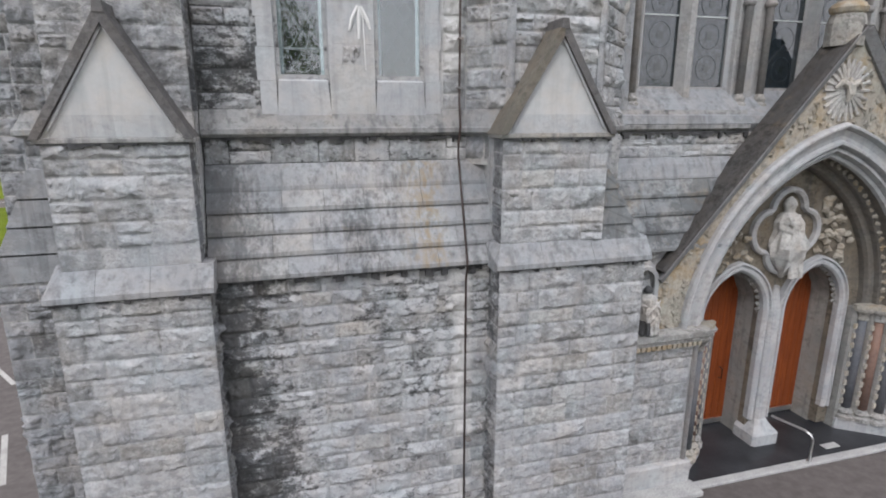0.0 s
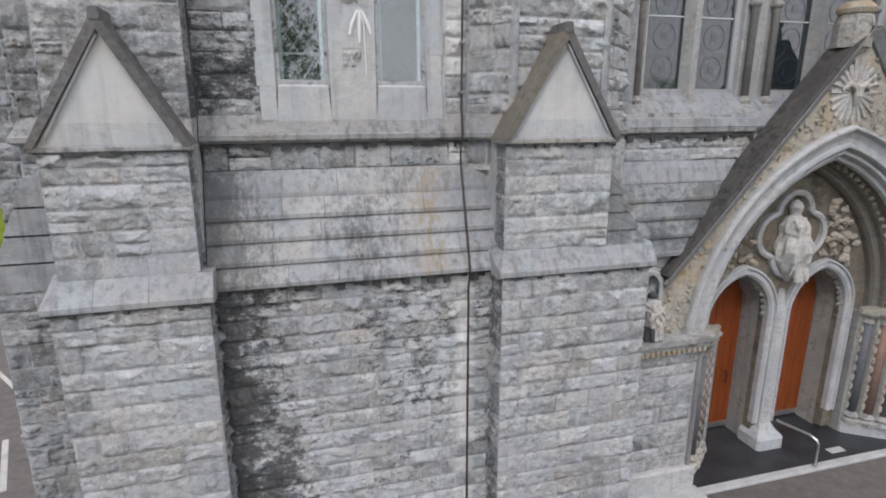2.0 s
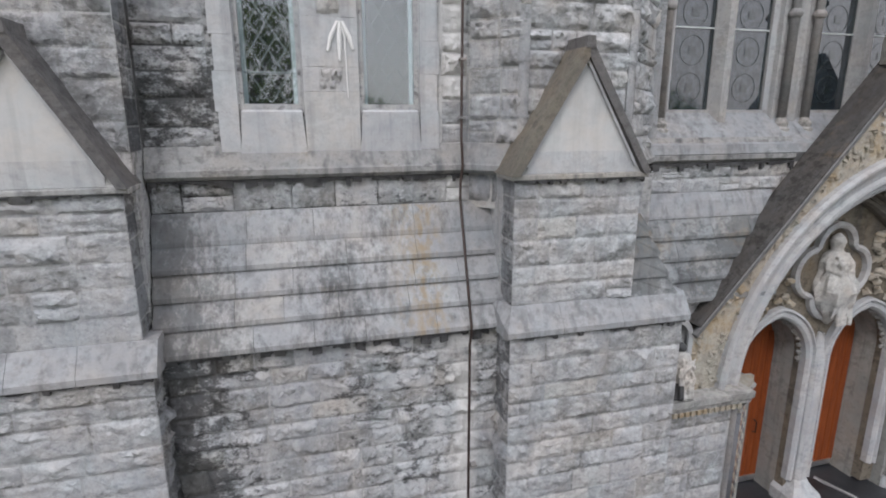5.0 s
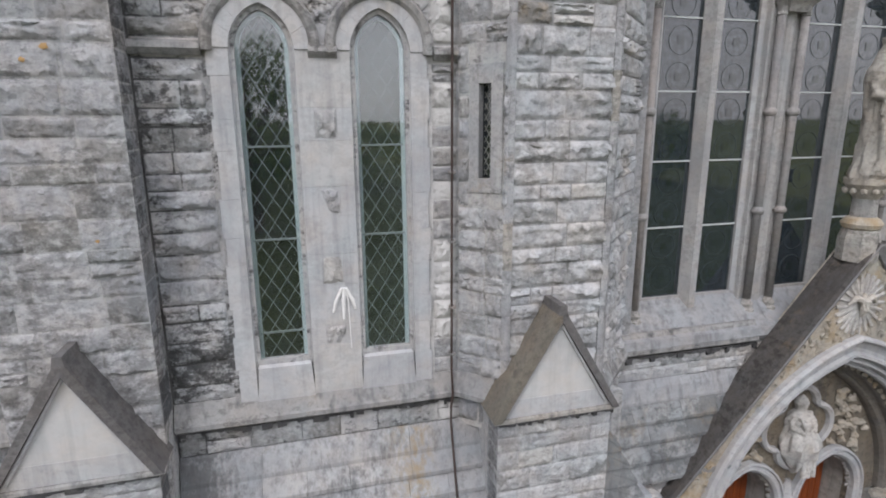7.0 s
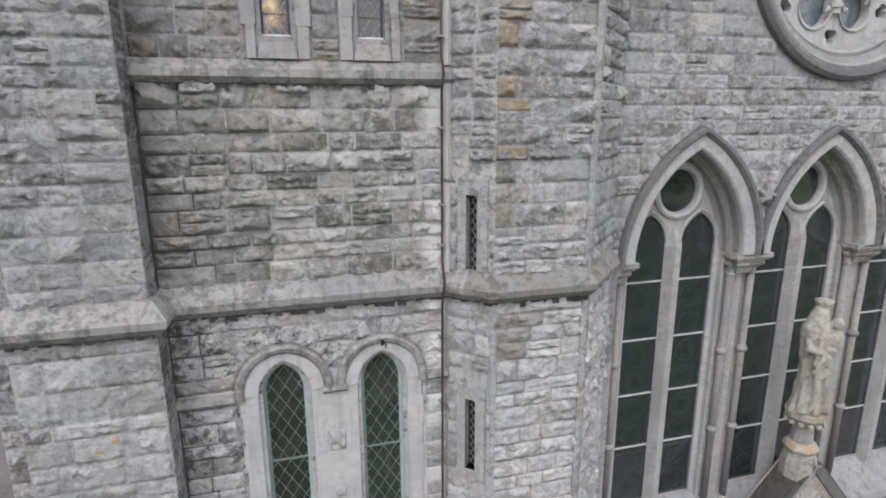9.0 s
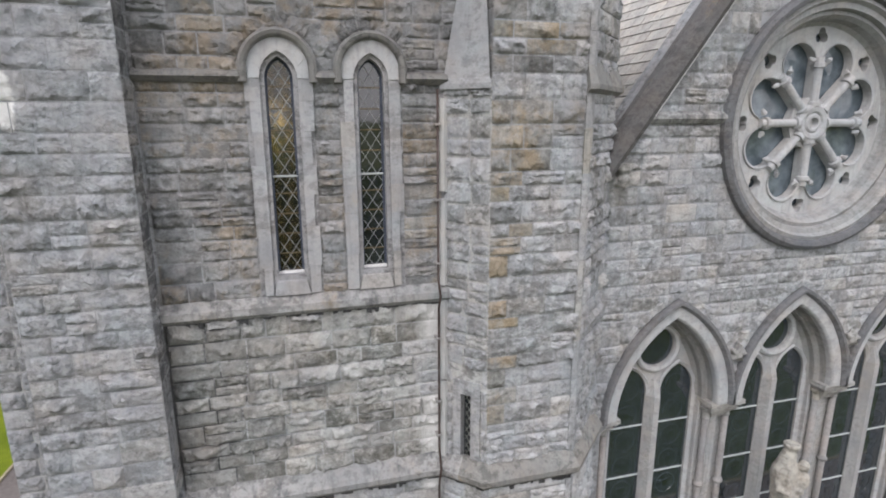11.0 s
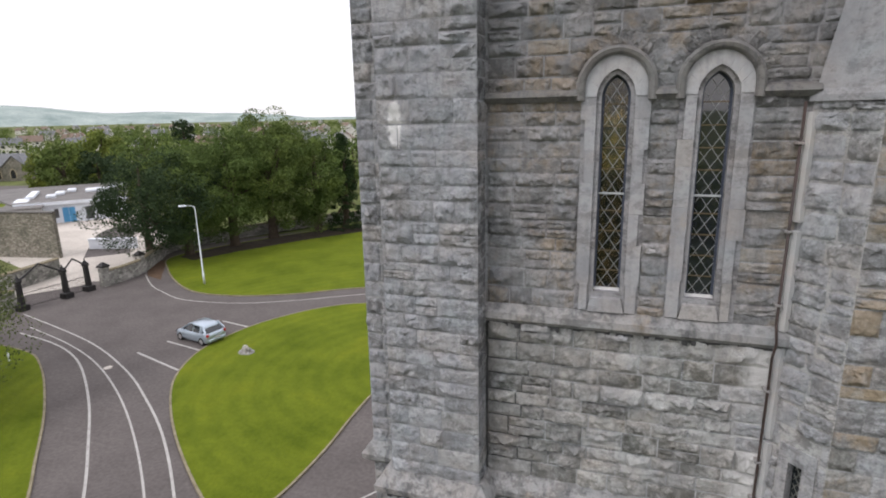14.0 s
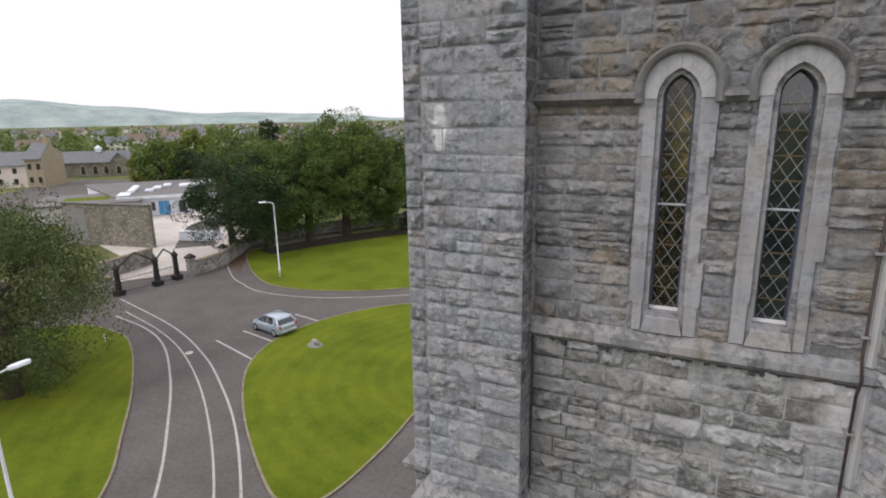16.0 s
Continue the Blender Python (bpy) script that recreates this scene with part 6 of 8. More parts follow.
# side piers with carved cornice
for q, nm in ((1, "left"), (-1, "right")):
    xa, xb = sorted((AX + q * (4.98 - AX), AX + q * (6.24 - AX)))
    pier = part("pier", boxed(xa + 0.02, xb - 0.02, 6.965, 7.62, 0, 2.67), MORTAR, porch)
    if q > 0:
        masonry(pier, (xa, 6.95), (xb - 0.12, 6.95), 0.55, 2.59, ROCK_PALE, 91, hi=0.3, proud=0.035)
        masonry(pier, (xa, 7.25), (xa, 6.96), 0.55, 2.59, ROCK_PALE, 92, hi=0.3, proud=0.035, longest=0.4)
        part("corner_shaft", lathe(bmesh.new(), xb - 0.05, 6.96, [(0.045, 0.5), (0.045, 2.62)], 12), GREY_SHAFT, pier)
    part("plinth", boxed(xa - 0.06, xb + 0.06, 6.86, 7.62, 0, 0.5, bevel=0.03), NAVE_ASHLAR, porch)
    part("cornice", sweep([(xa, 7.6), (xa, 6.96), (xb, 6.96), (xb, 7.6)], [(-0.1, 2.59), (0.02, 2.59), (0.04, 2.67), (0.09, 2.71), (0.10, 2.77), (0.14, 2.80), (0.14, 2.89), (-0.1, 2.91)]), CAPITAL, porch)
    dent = bmesh.new()
    for k in range(13):
        x = xa + 0.06 + k * (xb - xa - 0.12) / 12
        box(dent, x - 0.03, x + 0.03, 6.86, 6.96, 2.64, 2.71)
    part("cornice_bosses", dent, CARVED, porch)
    # recessed jamb with shafts
    for k, (dx, y, mt) in enumerate(((2.24, 7.20, JAMB_SHAFT), (2.03, 7.37, RED_SHAFT), (1.82, 7.54, JAMB_SHAFT))):
        sx = AX - q * dx
        shaft(porch, sx, y, 0.28, 2.62, 0.085, mt)
        jx = AX - q * (dx - 0.10)
        part("jamb_strip", boxed(jx - 0.05, jx + 0.05, y + 0.03, 7.95, 0.2, 2.6, bevel=0.012), REVEAL, porch)
        ball = bmesh.new()
        for z in np.arange(0.6, 2.4, 0.2):
            box(ball, jx - 0.045, jx + 0.045, y + 0.0, y + 0.05, z, z + 0.1)
        part("jamb_bosses", ball, CARVED, porch)
    xs = sorted((AX - q * 1.60, AX - q * 2.44))
    part("jamb_core", boxed(xs[0], xs[1], 7.58, 7.95, 0, 2.62), REVEAL, porch)
    splay = [(AX - q * dx, y) for dx, y in ((2.47, 7.02), (2.47, 7.6), (1.62, 7.62), (1.62, 7.54), (1.72, 7.46), (2.35, 7.02))]
    part("jamb_plinth", prism(bmesh.new(), splay, 0.0, 0.28), NAVE_ASHLAR, porch)
    part("impost", prism(bmesh.new(), splay, 2.58, 2.70), CARVED, porch)
# tympanum, trumeau and the two door arches
DX, DA, DH, DZ = 0.90, 0.66, 0.82, 2.72
PX = 8.49
TY = 7.74
doors = [arch(PX + q * DX, DZ, DA, DH, 0.0, 12, 0.1) for q in (-1, 1)]
outline = arch(PC, PZ, PA, PH, 0.07, 16, 0.1) + doors[1][::-1] + doors[0][::-1]
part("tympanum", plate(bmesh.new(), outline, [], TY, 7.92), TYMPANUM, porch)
for q in (-1, 1):
    part("door_arch", arch_sweep(bmesh.new(), PX + q * DX, DZ, DA, DH, [(-0.012, 7.80), (-0.012, TY - 0.05), (0.03, TY - 0.09), (0.07, TY - 0.09), (0.085, TY - 0.06), (0.115, TY - 0.06), (0.13, TY - 0.10), (0.165, TY - 0.09), (0.18, TY + 0.02)], 0.5), NAVE_ASHLAR, porch)
    cusp = bmesh.new()
    for x, z in arch(PX + q * DX, DZ, DA, DH, -0.03, 9, 0.62)[1:-1]:
        for s_ in range(3):
            an = rc.uniform(0, 6.28)
            tube(cusp, [(x, TY + 0.10, z), (x + 0.03 * math.cos(an), TY + 0.04, z + 0.03 * math.sin(an)), (x + 0.055 * math.cos(an + 0.9), TY + 0.06, z + 0.055 * math.sin(an + 0.9))], [0.03, 0.028, 0.012], 5)
    part("arch_bosses", cusp, CAPITAL, porch)
tru = bmesh.new()
loft(tru, [[(PX - w, y0, z), (PX - w + 0.05, y0 - 0.05, z), (PX + w - 0.05, y0 - 0.05, z), (PX + w, y0, z), (PX + w, 7.93, z), (PX - w, 7.93, z)] for w, y0, z in ((0.30, 7.47, 0.05), (0.30, 7.47, 0.26), (0.17, 7.58, 0.42), (0.13, 7.64, 0.52), (0.12, 7.66, 2.7), (0.10, 7.68, 2.9), (0.03, 7.71, 3.2))])
part("trumeau", tru, NAVE_ASHLAR, porch)
for q in (-1, 1):
    tb = bmesh.new()
    for z in np.arange(0.62, 2.5, 0.15):
        for s_ in range(2):
            an = rc.uniform(0, 6.28)
            tube(tb, [(PX + q * 0.2, 7.82, z), (PX + q * 0.2 + q * 0.03, 7.78, z + 0.04 * math.sin(an)), (PX + q * 0.2 + q * 0.05, 7.8, z + 0.06 * math.sin(an + 0.7))], [0.035, 0.03, 0.012], 5)
    part("trumeau_bosses", tb, CAPITAL, porch)
# quatrefoil with a seated figure
qf = bmesh.new()
lines = []
for k in range(4):
    an = k * math.pi / 2
    for q in range(13):
        t = an + radians(-84 + 14 * q)
        lines.append([(PX + 0.36 * math.cos(an) + (0.36 + d) * math.cos(t), y, 4.22 + 0.38 * math.sin(an) + (0.38 + d) * math.sin(t))
                      for d, y in ((0.05, TY + 0.02), (0.045, TY - 0.08), (0.0, TY - 0.11), (-0.05, TY - 0.08), (-0.06, TY + 0.01))])
loft(qf, lines + lines[:1], caps=False)
part("quatrefoil", qf, NAVE_ASHLAR, porch)
for q in (-1, 1):
    sc = bmesh.new()
    for k in range(60):
        x, z = PX + q * rc.uniform(0.7, 1.6), rc.uniform(3.4, 4.8)
        if abs(x - PC) < half_at(PZ, PA, PH, -0.1, z) and math.hypot(x - PX - q * 0.36, z - 4.22) > 0.46 and not any(abs(x - PX - s * DX) < half_at(DZ, DA, DH, 0.2, z) for s in (-1, 1)):
            an = rc.uniform(0, 6.28)
            tube(sc, [(x, TY, z), (x + 0.05 * math.cos(an), TY - 0.07, z + 0.05 * math.sin(an)), (x + 0.09 * math.cos(an + 1), TY - 0.04, z + 0.09 * math.sin(an + 1))], [0.06, 0.055, 0.02], 6)
    part("tympanum_relief", sc, CARVED, porch, "cream carved scrolls")
# deep door reveals, soffit
for q in (-1, 1):
    xa, xb = PX + q * DX - DA, PX + q * DX + DA
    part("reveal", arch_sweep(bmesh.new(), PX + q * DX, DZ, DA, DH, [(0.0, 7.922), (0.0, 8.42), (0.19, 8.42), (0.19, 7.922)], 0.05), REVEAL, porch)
    d = thing("door_%d" % (1 if q < 0 else 2), "varnished orange wooden church door in a pointed arch", "door", kind="structure")
    lf_ = part("leaf", plate(bmesh.new(), arch(PX + q * DX, DZ, DA, DH, -0.002, 12, 0.09), [], 8.34, 8.40), WOOD, d)
    for k in range(9):
        x = xa + 0.06 + k * 0.15
        zt = DZ + math.sqrt(max(0.0, 1 - ((x - PX - q * DX) / DA) ** 2)) * 0.7
        part("plank", boxed(x - 0.072, x + 0.072, 8.32, 8.35, 0.18, zt, bevel=0.006), WOOD, lf_)
    part("kick_plate", boxed(xa + 0.02, xb - 0.02, 8.305, 8.32, 0.09, 0.2), STEEL, lf_)
    part("handle", tube(bmesh.new(), [(PX + q * (DX - 0.45), 8.32, 1.1), (PX + q * (DX - 0.45), 8.25, 1.12), (PX + q * (DX - 0.45), 8.25, 1.32), (PX + q * (DX - 0.45), 8.32, 1.34)], 0.012, 6), IRON, lf_)
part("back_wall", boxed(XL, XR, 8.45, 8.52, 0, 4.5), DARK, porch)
fl = part("floor_porch", boxed(6.32, 2 * AX - 6.32, 6.86, 8.44, 0, 0.05), BLACK_TILE)
tagged(fl, "dark smooth porch paving", "floor", kind="structure")
tagged(part("trim_porch_step", boxed(6.2, 2 * AX - 6.2, 6.70, 6.86, 0, 0.07, bevel=0.015), STEP), "pale grey kerb of the porch step", "step", kind="structure")
tagged(part("trim_foot_kerb", boxed(4.4, 6.35, 6.55, 6.9, 0, 0.10, bevel=0.015), STEP), "pale concrete foot beside the porch", "step", kind="structure")
mat_ = part("door_mat", boxed(9.5, 9.85, 7.0, 7.15, 0.05, 0.062, bevel=0.004), STEP)
tagged(mat_, "small grey metal plate in the porch paving", "plate")
rail = thing("handrail", "bent stainless steel handrail before the doors", "handrail")
part("rail", tube(bmesh.new(), [(8.62, 7.50, 0.62), (8.64, 7.4, 0.62), (8.82, 6.95, 0.60), (8.83, 6.82, 0.58), (8.835, 6.78, 0.50), (8.835, 6.78, 0.07)], 0.024, 10), STEEL, rail, smooth=True)
part("foot_plate", lathe(bmesh.new(), 8.835, 6.78, [(0.05, 0.07), (0.05, 0.082), (0.03, 0.086)], 12), STEEL, rail)


SEATED = [(0, 0.02), (0.08, 0.08), (0.16, 0.15), (0.28, 0.21), (0.40, 0.235), (0.48, 0.21), (0.60, 0.165), (0.70, 0.175), (0.77, 0.13), (0.815, 0.06), (0.86, 0.07), (0.91, 0.085), (0.96, 0.06), (1.0, 0.012)]


def figure(name, label, x, y, z, hgt, mat, seed, child=False, wide=1.0, sooty=False, shape=None):
    """A draped standing statue as one mesh."""
    rnd = random.Random(seed)
    bm = bmesh.new()
    prof = [(0.0, 0.165), (0.04, 0.175), (0.12, 0.155), (0.25, 0.14), (0.42, 0.13), (0.55, 0.135), (0.66, 0.14), (0.74, 0.135), (0.80, 0.10), (0.835, 0.055), (0.86, 0.06), (0.90, 0.075), (0.94, 0.07), (0.975, 0.05), (1.0, 0.012)]
    if child:
        prof = prof[:7] + [(0.73, 0.15), (0.80, 0.135), (0.84, 0.11), (0.88, 0.10), (0.92, 0.092), (0.96, 0.075), (0.985, 0.055), (1.0, 0.012)]
    prof = shape or prof
    rings = []
    for t, r in prof:
        ring = []
        for k in range(26):
            an = 2 * math.pi * k / 26
            fold = (1 + 0.11 * math.sin(7 * an + 2.3 * t * 6) * (t < 0.7) + 0.07 * math.sin(13 * an + seed - 9 * t) * (t < 0.75))
            sway = 0.02 * math.sin(5 * t) + (0.05 * max(0.0, t - 0.8) / 0.2 if child else 0.0)
            ring.append((x + hgt * (wide * r * fold * math.cos(an) + sway), y + hgt * wide * r * fold * math.sin(an) * 0.9, z + hgt * t))
        rings.append(ring)
    loft(bm, rings)
    for q in (-1, 1):
        tube(bm, [(x + q * hgt * 0.11 * wide, y, z + hgt * 0.77), (x + q * hgt * 0.14 * wide, y - hgt * 0.05, z + hgt * 0.62), (x + q * hgt * 0.06, y - hgt * 0.14, z + hgt * 0.60)], [hgt * 0.045, hgt * 0.042, hgt * 0.028], 9)
    for k in range(9):
        xa, xb = x + hgt * wide * rnd.uniform(-0.15, 0.15), x + hgt * wide * rnd.uniform(-0.13, 0.13)
        za = z + hgt * rnd.uniform(0.35, 0.78)
        zb = za - hgt * rnd.uniform(0.15, 0.35)
        tube(bm, [(xa, y - hgt * 0.10 * wide, za), ((xa + xb) / 2, y - hgt * 0.15 * wide, (za + zb) / 2), (xb, y - hgt * 0.13 * wide, zb)], [hgt * 0.012, hgt * 0.026, hgt * 0.014], 6)
    for k in range(5):
        xx = x + hgt * wide * rnd.uniform(-0.1, 0.1)
        tube(bm, [(xx, y - hgt * 0.12 * wide, z + hgt * 0.58), (xx + hgt * 0.02, y - hgt * 0.14 * wide, z + hgt * 0.3), (xx + hgt * 0.04, y - hgt * 0.15 * wide, z + hgt * 0.03)], [hgt * 0.015, hgt * 0.028, hgt * 0.03], 7)
    if child:
        cx_, cz_ = x + hgt * 0.115, z + hgt * 0.66
        loft(bm, [[(cx_ + hgt * r * math.cos(2 * math.pi * k / 12), y - hgt * 0.08 + hgt * r * math.sin(2 * math.pi * k / 12), cz_ + hgt * t) for k in range(12)]
                  for t, r in ((-0.06, 0.03), (0.0, 0.065), (0.08, 0.06), (0.13, 0.03), (0.15, 0.045), (0.19, 0.05), (0.22, 0.03), (0.23, 0.005))])
        lathe(bm, x + hgt * 0.035, y, [(hgt * 0.055, z + hgt * 0.97), (hgt * 0.07, z + hgt * 1.0), (hgt * 0.075, z + hgt * 1.03), (hgt * 0.02, z + hgt * 1.03)], 10)
    ob = part(name, bm, mat, None, smooth=True)
    skin = ob.modifiers.new("skin", "REMESH")
    skin.mode, skin.voxel_size, skin.use_smooth_shade = "VOXEL", hgt * 0.011, True
    me = bpy.data.meshes.new_from_object(ob.evaluated_get(bpy.context.evaluated_depsgraph_get()))
    ob.modifiers.clear()
    ob.data = me
    if sooty:
        me.materials.append(ALGAE_SHADOW)
        for f in me.polygons:
            t = (f.center.z - z) / hgt
            f.material_index = 1 if 0.86 < t or (t < 0.3 and f.center.x < x - 0.03) else 0
    return tagged(ob, label, "statue")


ped = thing("statue_pedestal", "octagonal limestone pedestal with carved capital on the porch gable", "pedestal")
part("shaft", lathe(bmesh.new(), 8.53, 7.22, [(0.27, 7.30), (0.27, 7.64), (0.24, 7.76), (0.20, 7.80)], 8), CAPITAL, ped)
part("collar", lathe(bmesh.new(), 8.53, 7.22, [(0.2, 7.76), (0.25, 7.80), (0.27, 7.86), (0.23, 7.92), (0.17, 7.96)], 16), CARVED, ped)
part("neck", lathe(bmesh.new(), 8.53, 7.22, [(0.17, 7.94), (0.16, 8.24)], 14), CAPITAL, ped)
capb = lathe(bmesh.new(), 8.53, 7.22, [(0.16, 8.22), (0.2, 8.28), (0.26, 8.38), (0.31, 8.44), (0.31, 8.52)], 12)
for k in range(12):
    an = 2 * math.pi * k / 12
    bmesh.ops.create_icosphere(capb, subdivisions=1, radius=0.05, matrix=Matrix.Translation((8.53 + 0.27 * math.cos(an), 7.22 + 0.27 * math.sin(an), 8.34)))
part("capital", capb, CARVED, ped)
figure("statue", "pale weathered stone statue of a draped figure with a child", 8.48, 7.22, 8.50, 1.90, MARBLE, 3, True, 0.78)
figure("statue", "pale carved seated figure in the tympanum", 8.48, TY - 0.09, 3.36, 1.50, PALE_CARVED, 8, False, 0.98, False, SEATED)
figure("statue", "small pale stone figure with a blackened head on the porch pier", 5.22, 6.98, 2.91, 0.78, PALE_CARVED, 15, False, 1.3, True)
niche = bmesh.new()
plate(niche, [(4.98, 2.91), (5.44, 2.91), (5.44, 3.80), (5.37, 3.98), (5.24, 4.08), (5.10, 4.06), (5.02, 3.96), (4.98, 3.80)], [arch(5.215, 3.72, 0.165, 0.20, 0.0, 8, 2.93)], 7.10, 7.40)
arch_sweep(niche, 5.215, 3.72, 0.165, 0.20, [(0.0, 7.14), (0.0, 7.06), (0.06, 7.05), (0.08, 7.12)], 3.1, 8)
part("niche_back", boxed(4.99, 5.43, 7.40, 7.6, 2.91, 4.02), NAVE_ASHLAR, porch)
part("niche", niche, NAVE_ASHLAR, porch)
mark = bmesh.new()
for dx, w, zb in ((-0.125, 0.024, 7.25), (-0.01, 0.026, 7.16), (0.06, 0.010, 6.80), (0.125, 0.024, 7.27)):
    tube(mark, [(0.90 + dx, 7.117, zb), (0.90 + dx * 0.75, 7.116, 7.38), (0.90 + dx * 0.15, 7.117, 7.53)], [w * 0.6, w, w * 0.8], 6)
tagged(part("white_stain", mark, CHALK), "white splayed limewash mark on the pier", "stain")

LICHEN = simple("orange_lichen", (0.36, 0.22, 0.09), (0.44, 0.30, 0.15), 30, 0.9, 0.2, 0, 0.3)
rl = random.Random(21)
for lx_, lz_, r_ in ((-1.53, 10.0, 0.04), (-1.71, 9.89, 0.028), (-1.35, 8.3, 0.02)):
    lb_ = bmesh.new()
    bmesh.ops.create_icosphere(lb_, subdivisions=2, radius=r_)
    for v in lb_.verts:
        k = rl.uniform(0.6, 1.15)
        v.co = Vector((lx_ + v.co.x * k, 6.685 + v.co.y * 0.2, lz_ + v.co.z * k * 0.8))
    tagged(part("lichen_patch", lb_, LICHEN), "small orange lichen patch on the buttress stone", "lichen", group="lichen patches")
br_ = thing("hood_bracket", "small dark iron bracket on the lancet's hood", "bracket", (1.40, 7.05, 10.62))
part("plate", boxed(-0.02, 0.02, -0.012, 0.02, -0.035, 0.035, bevel=0.004), IRON, br_)
part("hook", tube(bmesh.new(), [(0.01, -0.01, 0.02), (0.03, -0.04, 0.01), (0.035, -0.05, -0.04), (0.03, -0.03, -0.05)], 0.009, 6), IRON, br_)

# ---- ground, drives, lawns ----
GRASS, gn, gl, gb = material("mown_lawn", 0.95, 0.1)
stripe = gn.new("ShaderNodeTexWave")
stripe.wave_type, stripe.rings_direction = "RINGS", "Z"
stripe.inputs["Scale"].default_value, stripe.inputs["Distortion"].default_value, stripe.inputs["Detail"].default_value = 0.26, 5.0, 3.0
stripe.inputs["Detail Scale"].default_value = 0.12
mow = gn.new("ShaderNodeMapping")
mow.inputs["Location"].default_value = (12.0, -31.0, 0.0)
gl.new(gn.new("ShaderNodeNewGeometry").outputs["Position"], mow.inputs[0])
gl.new(mow.outputs[0], stripe.inputs[0])
gr = ramp(gn, [(0.2, (0.114, 0.148, 0.012)), (0.8, (0.126, 0.160, 0.013))])
gl.new(stripe.outputs["Fac"], gr.inputs[0])
gv = ramp(gn, [(0.3, (0.66, 0.72, 0.6)), (0.55, (1, 1, 1)), (0.75, (1.25, 1.12, 1.0))])
gl.new(tex(gn, gl, 0.25, 6, 0.6), gv.inputs[0])
gf = ramp(gn, [(0.35, (0.82, 0.85, 0.8)), (0.65, (1.12, 1.1, 1.06))])
gl.new(tex(gn, gl, 6.0, 6, 0.7), gf.inputs[0])
gl.new(mix(gn, gl, 1.0, mix(gn, gl, 1.0, gr.outputs[0], gv.outputs[0], "MULTIPLY"), gf.outputs[0], "MULTIPLY"), gb.inputs["Base Color"])
bump(gn, gl, gb, tex(gn, gl, 30, 5, 0.7), 0.8, 0.05)
LAND = simple("far_farmland", (0.075, 0.10, 0.03), (0.14, 0.15, 0.06), 0.01, 0.95, 0.1, 0, 0, 0.3)
g = bmesh.new()
bmesh.ops.create_grid(g, x_segments=24, y_segments=24, size=4500)
tagged(part("ground", g, LAND), "green land reaching to the horizon", "ground", kind="structure")
bpy.data.objects["ground"].location.z = -0.06
road = bmesh.new()
prism(road, [(-62, -60), (45, -60), (45, 60), (-20, 92), (-52, 60), (-56, 50), (-53, 30), (-62, 18)], -0.3, 0.0)
tagged(part("road", road, ASPHALT), "worn dark asphalt church drive and parking", "road", kind="structure")


def spline(pts, n=8, closed=False):
    out = []
    k = len(pts)
    idx = range(k) if closed else range(k - 1)
    for i in idx:
        p = [Vector(pts[(i + j) % k] if closed else pts[max(0, min(k - 1, i + j))]) for j in (-1, 0, 1, 2)]
        for s in range(n):
            t = s / n
            out.append(0.5 * ((2 * p[1]) + (p[2] - p[0]) * t + (2 * p[0] - 5 * p[1] + 4 * p[2] - p[3]) * t * t + (3 * p[1] - p[0] - 3 * p[2] + p[3]) * t ** 3))
    if not closed:
        out.append(Vector(pts[-1]))
    return out


def ribbon(line, width, z, bm=None):
    bm = bm or bmesh.new()
    prev = None
    for i, p in enumerate(line):
        d = (line[min(i + 1, len(line) - 1)] - line[max(i - 1, 0)]).normalized()
        o = Vector((-d.y, d.x)) * width / 2
        cur = [bm.verts.new((*(p + o), z)), bm.verts.new((*(p - o), z))]
        if prev:
            bm.faces.new((prev[0], prev[1], cur[1], cur[0]))
        prev = cur
    return bm


def lawn(name, label, outline, mat=None):
    line = spline(outline, 6, True)
    bm = bmesh.new()
    vs = [bm.verts.new((p.x, p.y, 0.09)) for p in line]
    bmesh.ops.triangle_fill(bm, edges=[bm.edges.new((vs[i], vs[(i + 1) % len(vs)])) for i in range(len(vs))], use_beauty=True)
    g_ = tagged(part(name, bm, mat or GRASS), label, "lawn", kind="structure")
    rim = line + line[:1]
    kb = bmesh.new()
    prev = None
    for i, p in enumerate(rim):
        d = (rim[min(i + 1, len(rim) - 1)] - rim[max(i - 1, 0)]).normalized()
        o = Vector((-d.y, d.x))
        cur = [kb.verts.new((*(p + o * s), z)) for s, z in ((0.06, -0.05), (0.06, 0.10), (-0.06, 0.10), (-0.06, -0.05))]
        if prev:
            for j in range(3):
                kb.faces.new((prev[j], prev[j + 1], cur[j + 1], cur[j]))
        prev = cur
    tagged(part("trim_kerb_" + name, kb, KERB), "mossy stone kerb round a lawn", "kerb", kind="structure")
    return g_


ROUGH_GRASS = simple("dark_rough_grass", (0.03, 0.042, 0.013), (0.06, 0.075, 0.024), 0.5, 0.95, 0.1, 0, 0.4, 0.3)
lawn("lawn_front", "dark rough grass before the church front", [(-30, -5), (-10, -2), (20, -2), (48, -5), (58, -30), (50, -70), (0, -78), (-34, -70), (-40, -36)], ROUGH_GRASS)
lawn("lawn_island", "mown green lawn island with faint stripes", [(-13.3, 17.6), (-14.4, 16.6), (-15.8, 16.7), (-20.0, 19.6), (-23.5, 22.6), (-26.1, 25.5), (-27.5, 28.3), (-27.95, 30.8), (-27.6, 33.7), (-26.5, 36.7), (-24.2, 40.0), (-21.0, 42.2), (-15.5, 43.0), (-12.8, 38.0), (-13.2, 27.0), (-13.0, 21.6)])
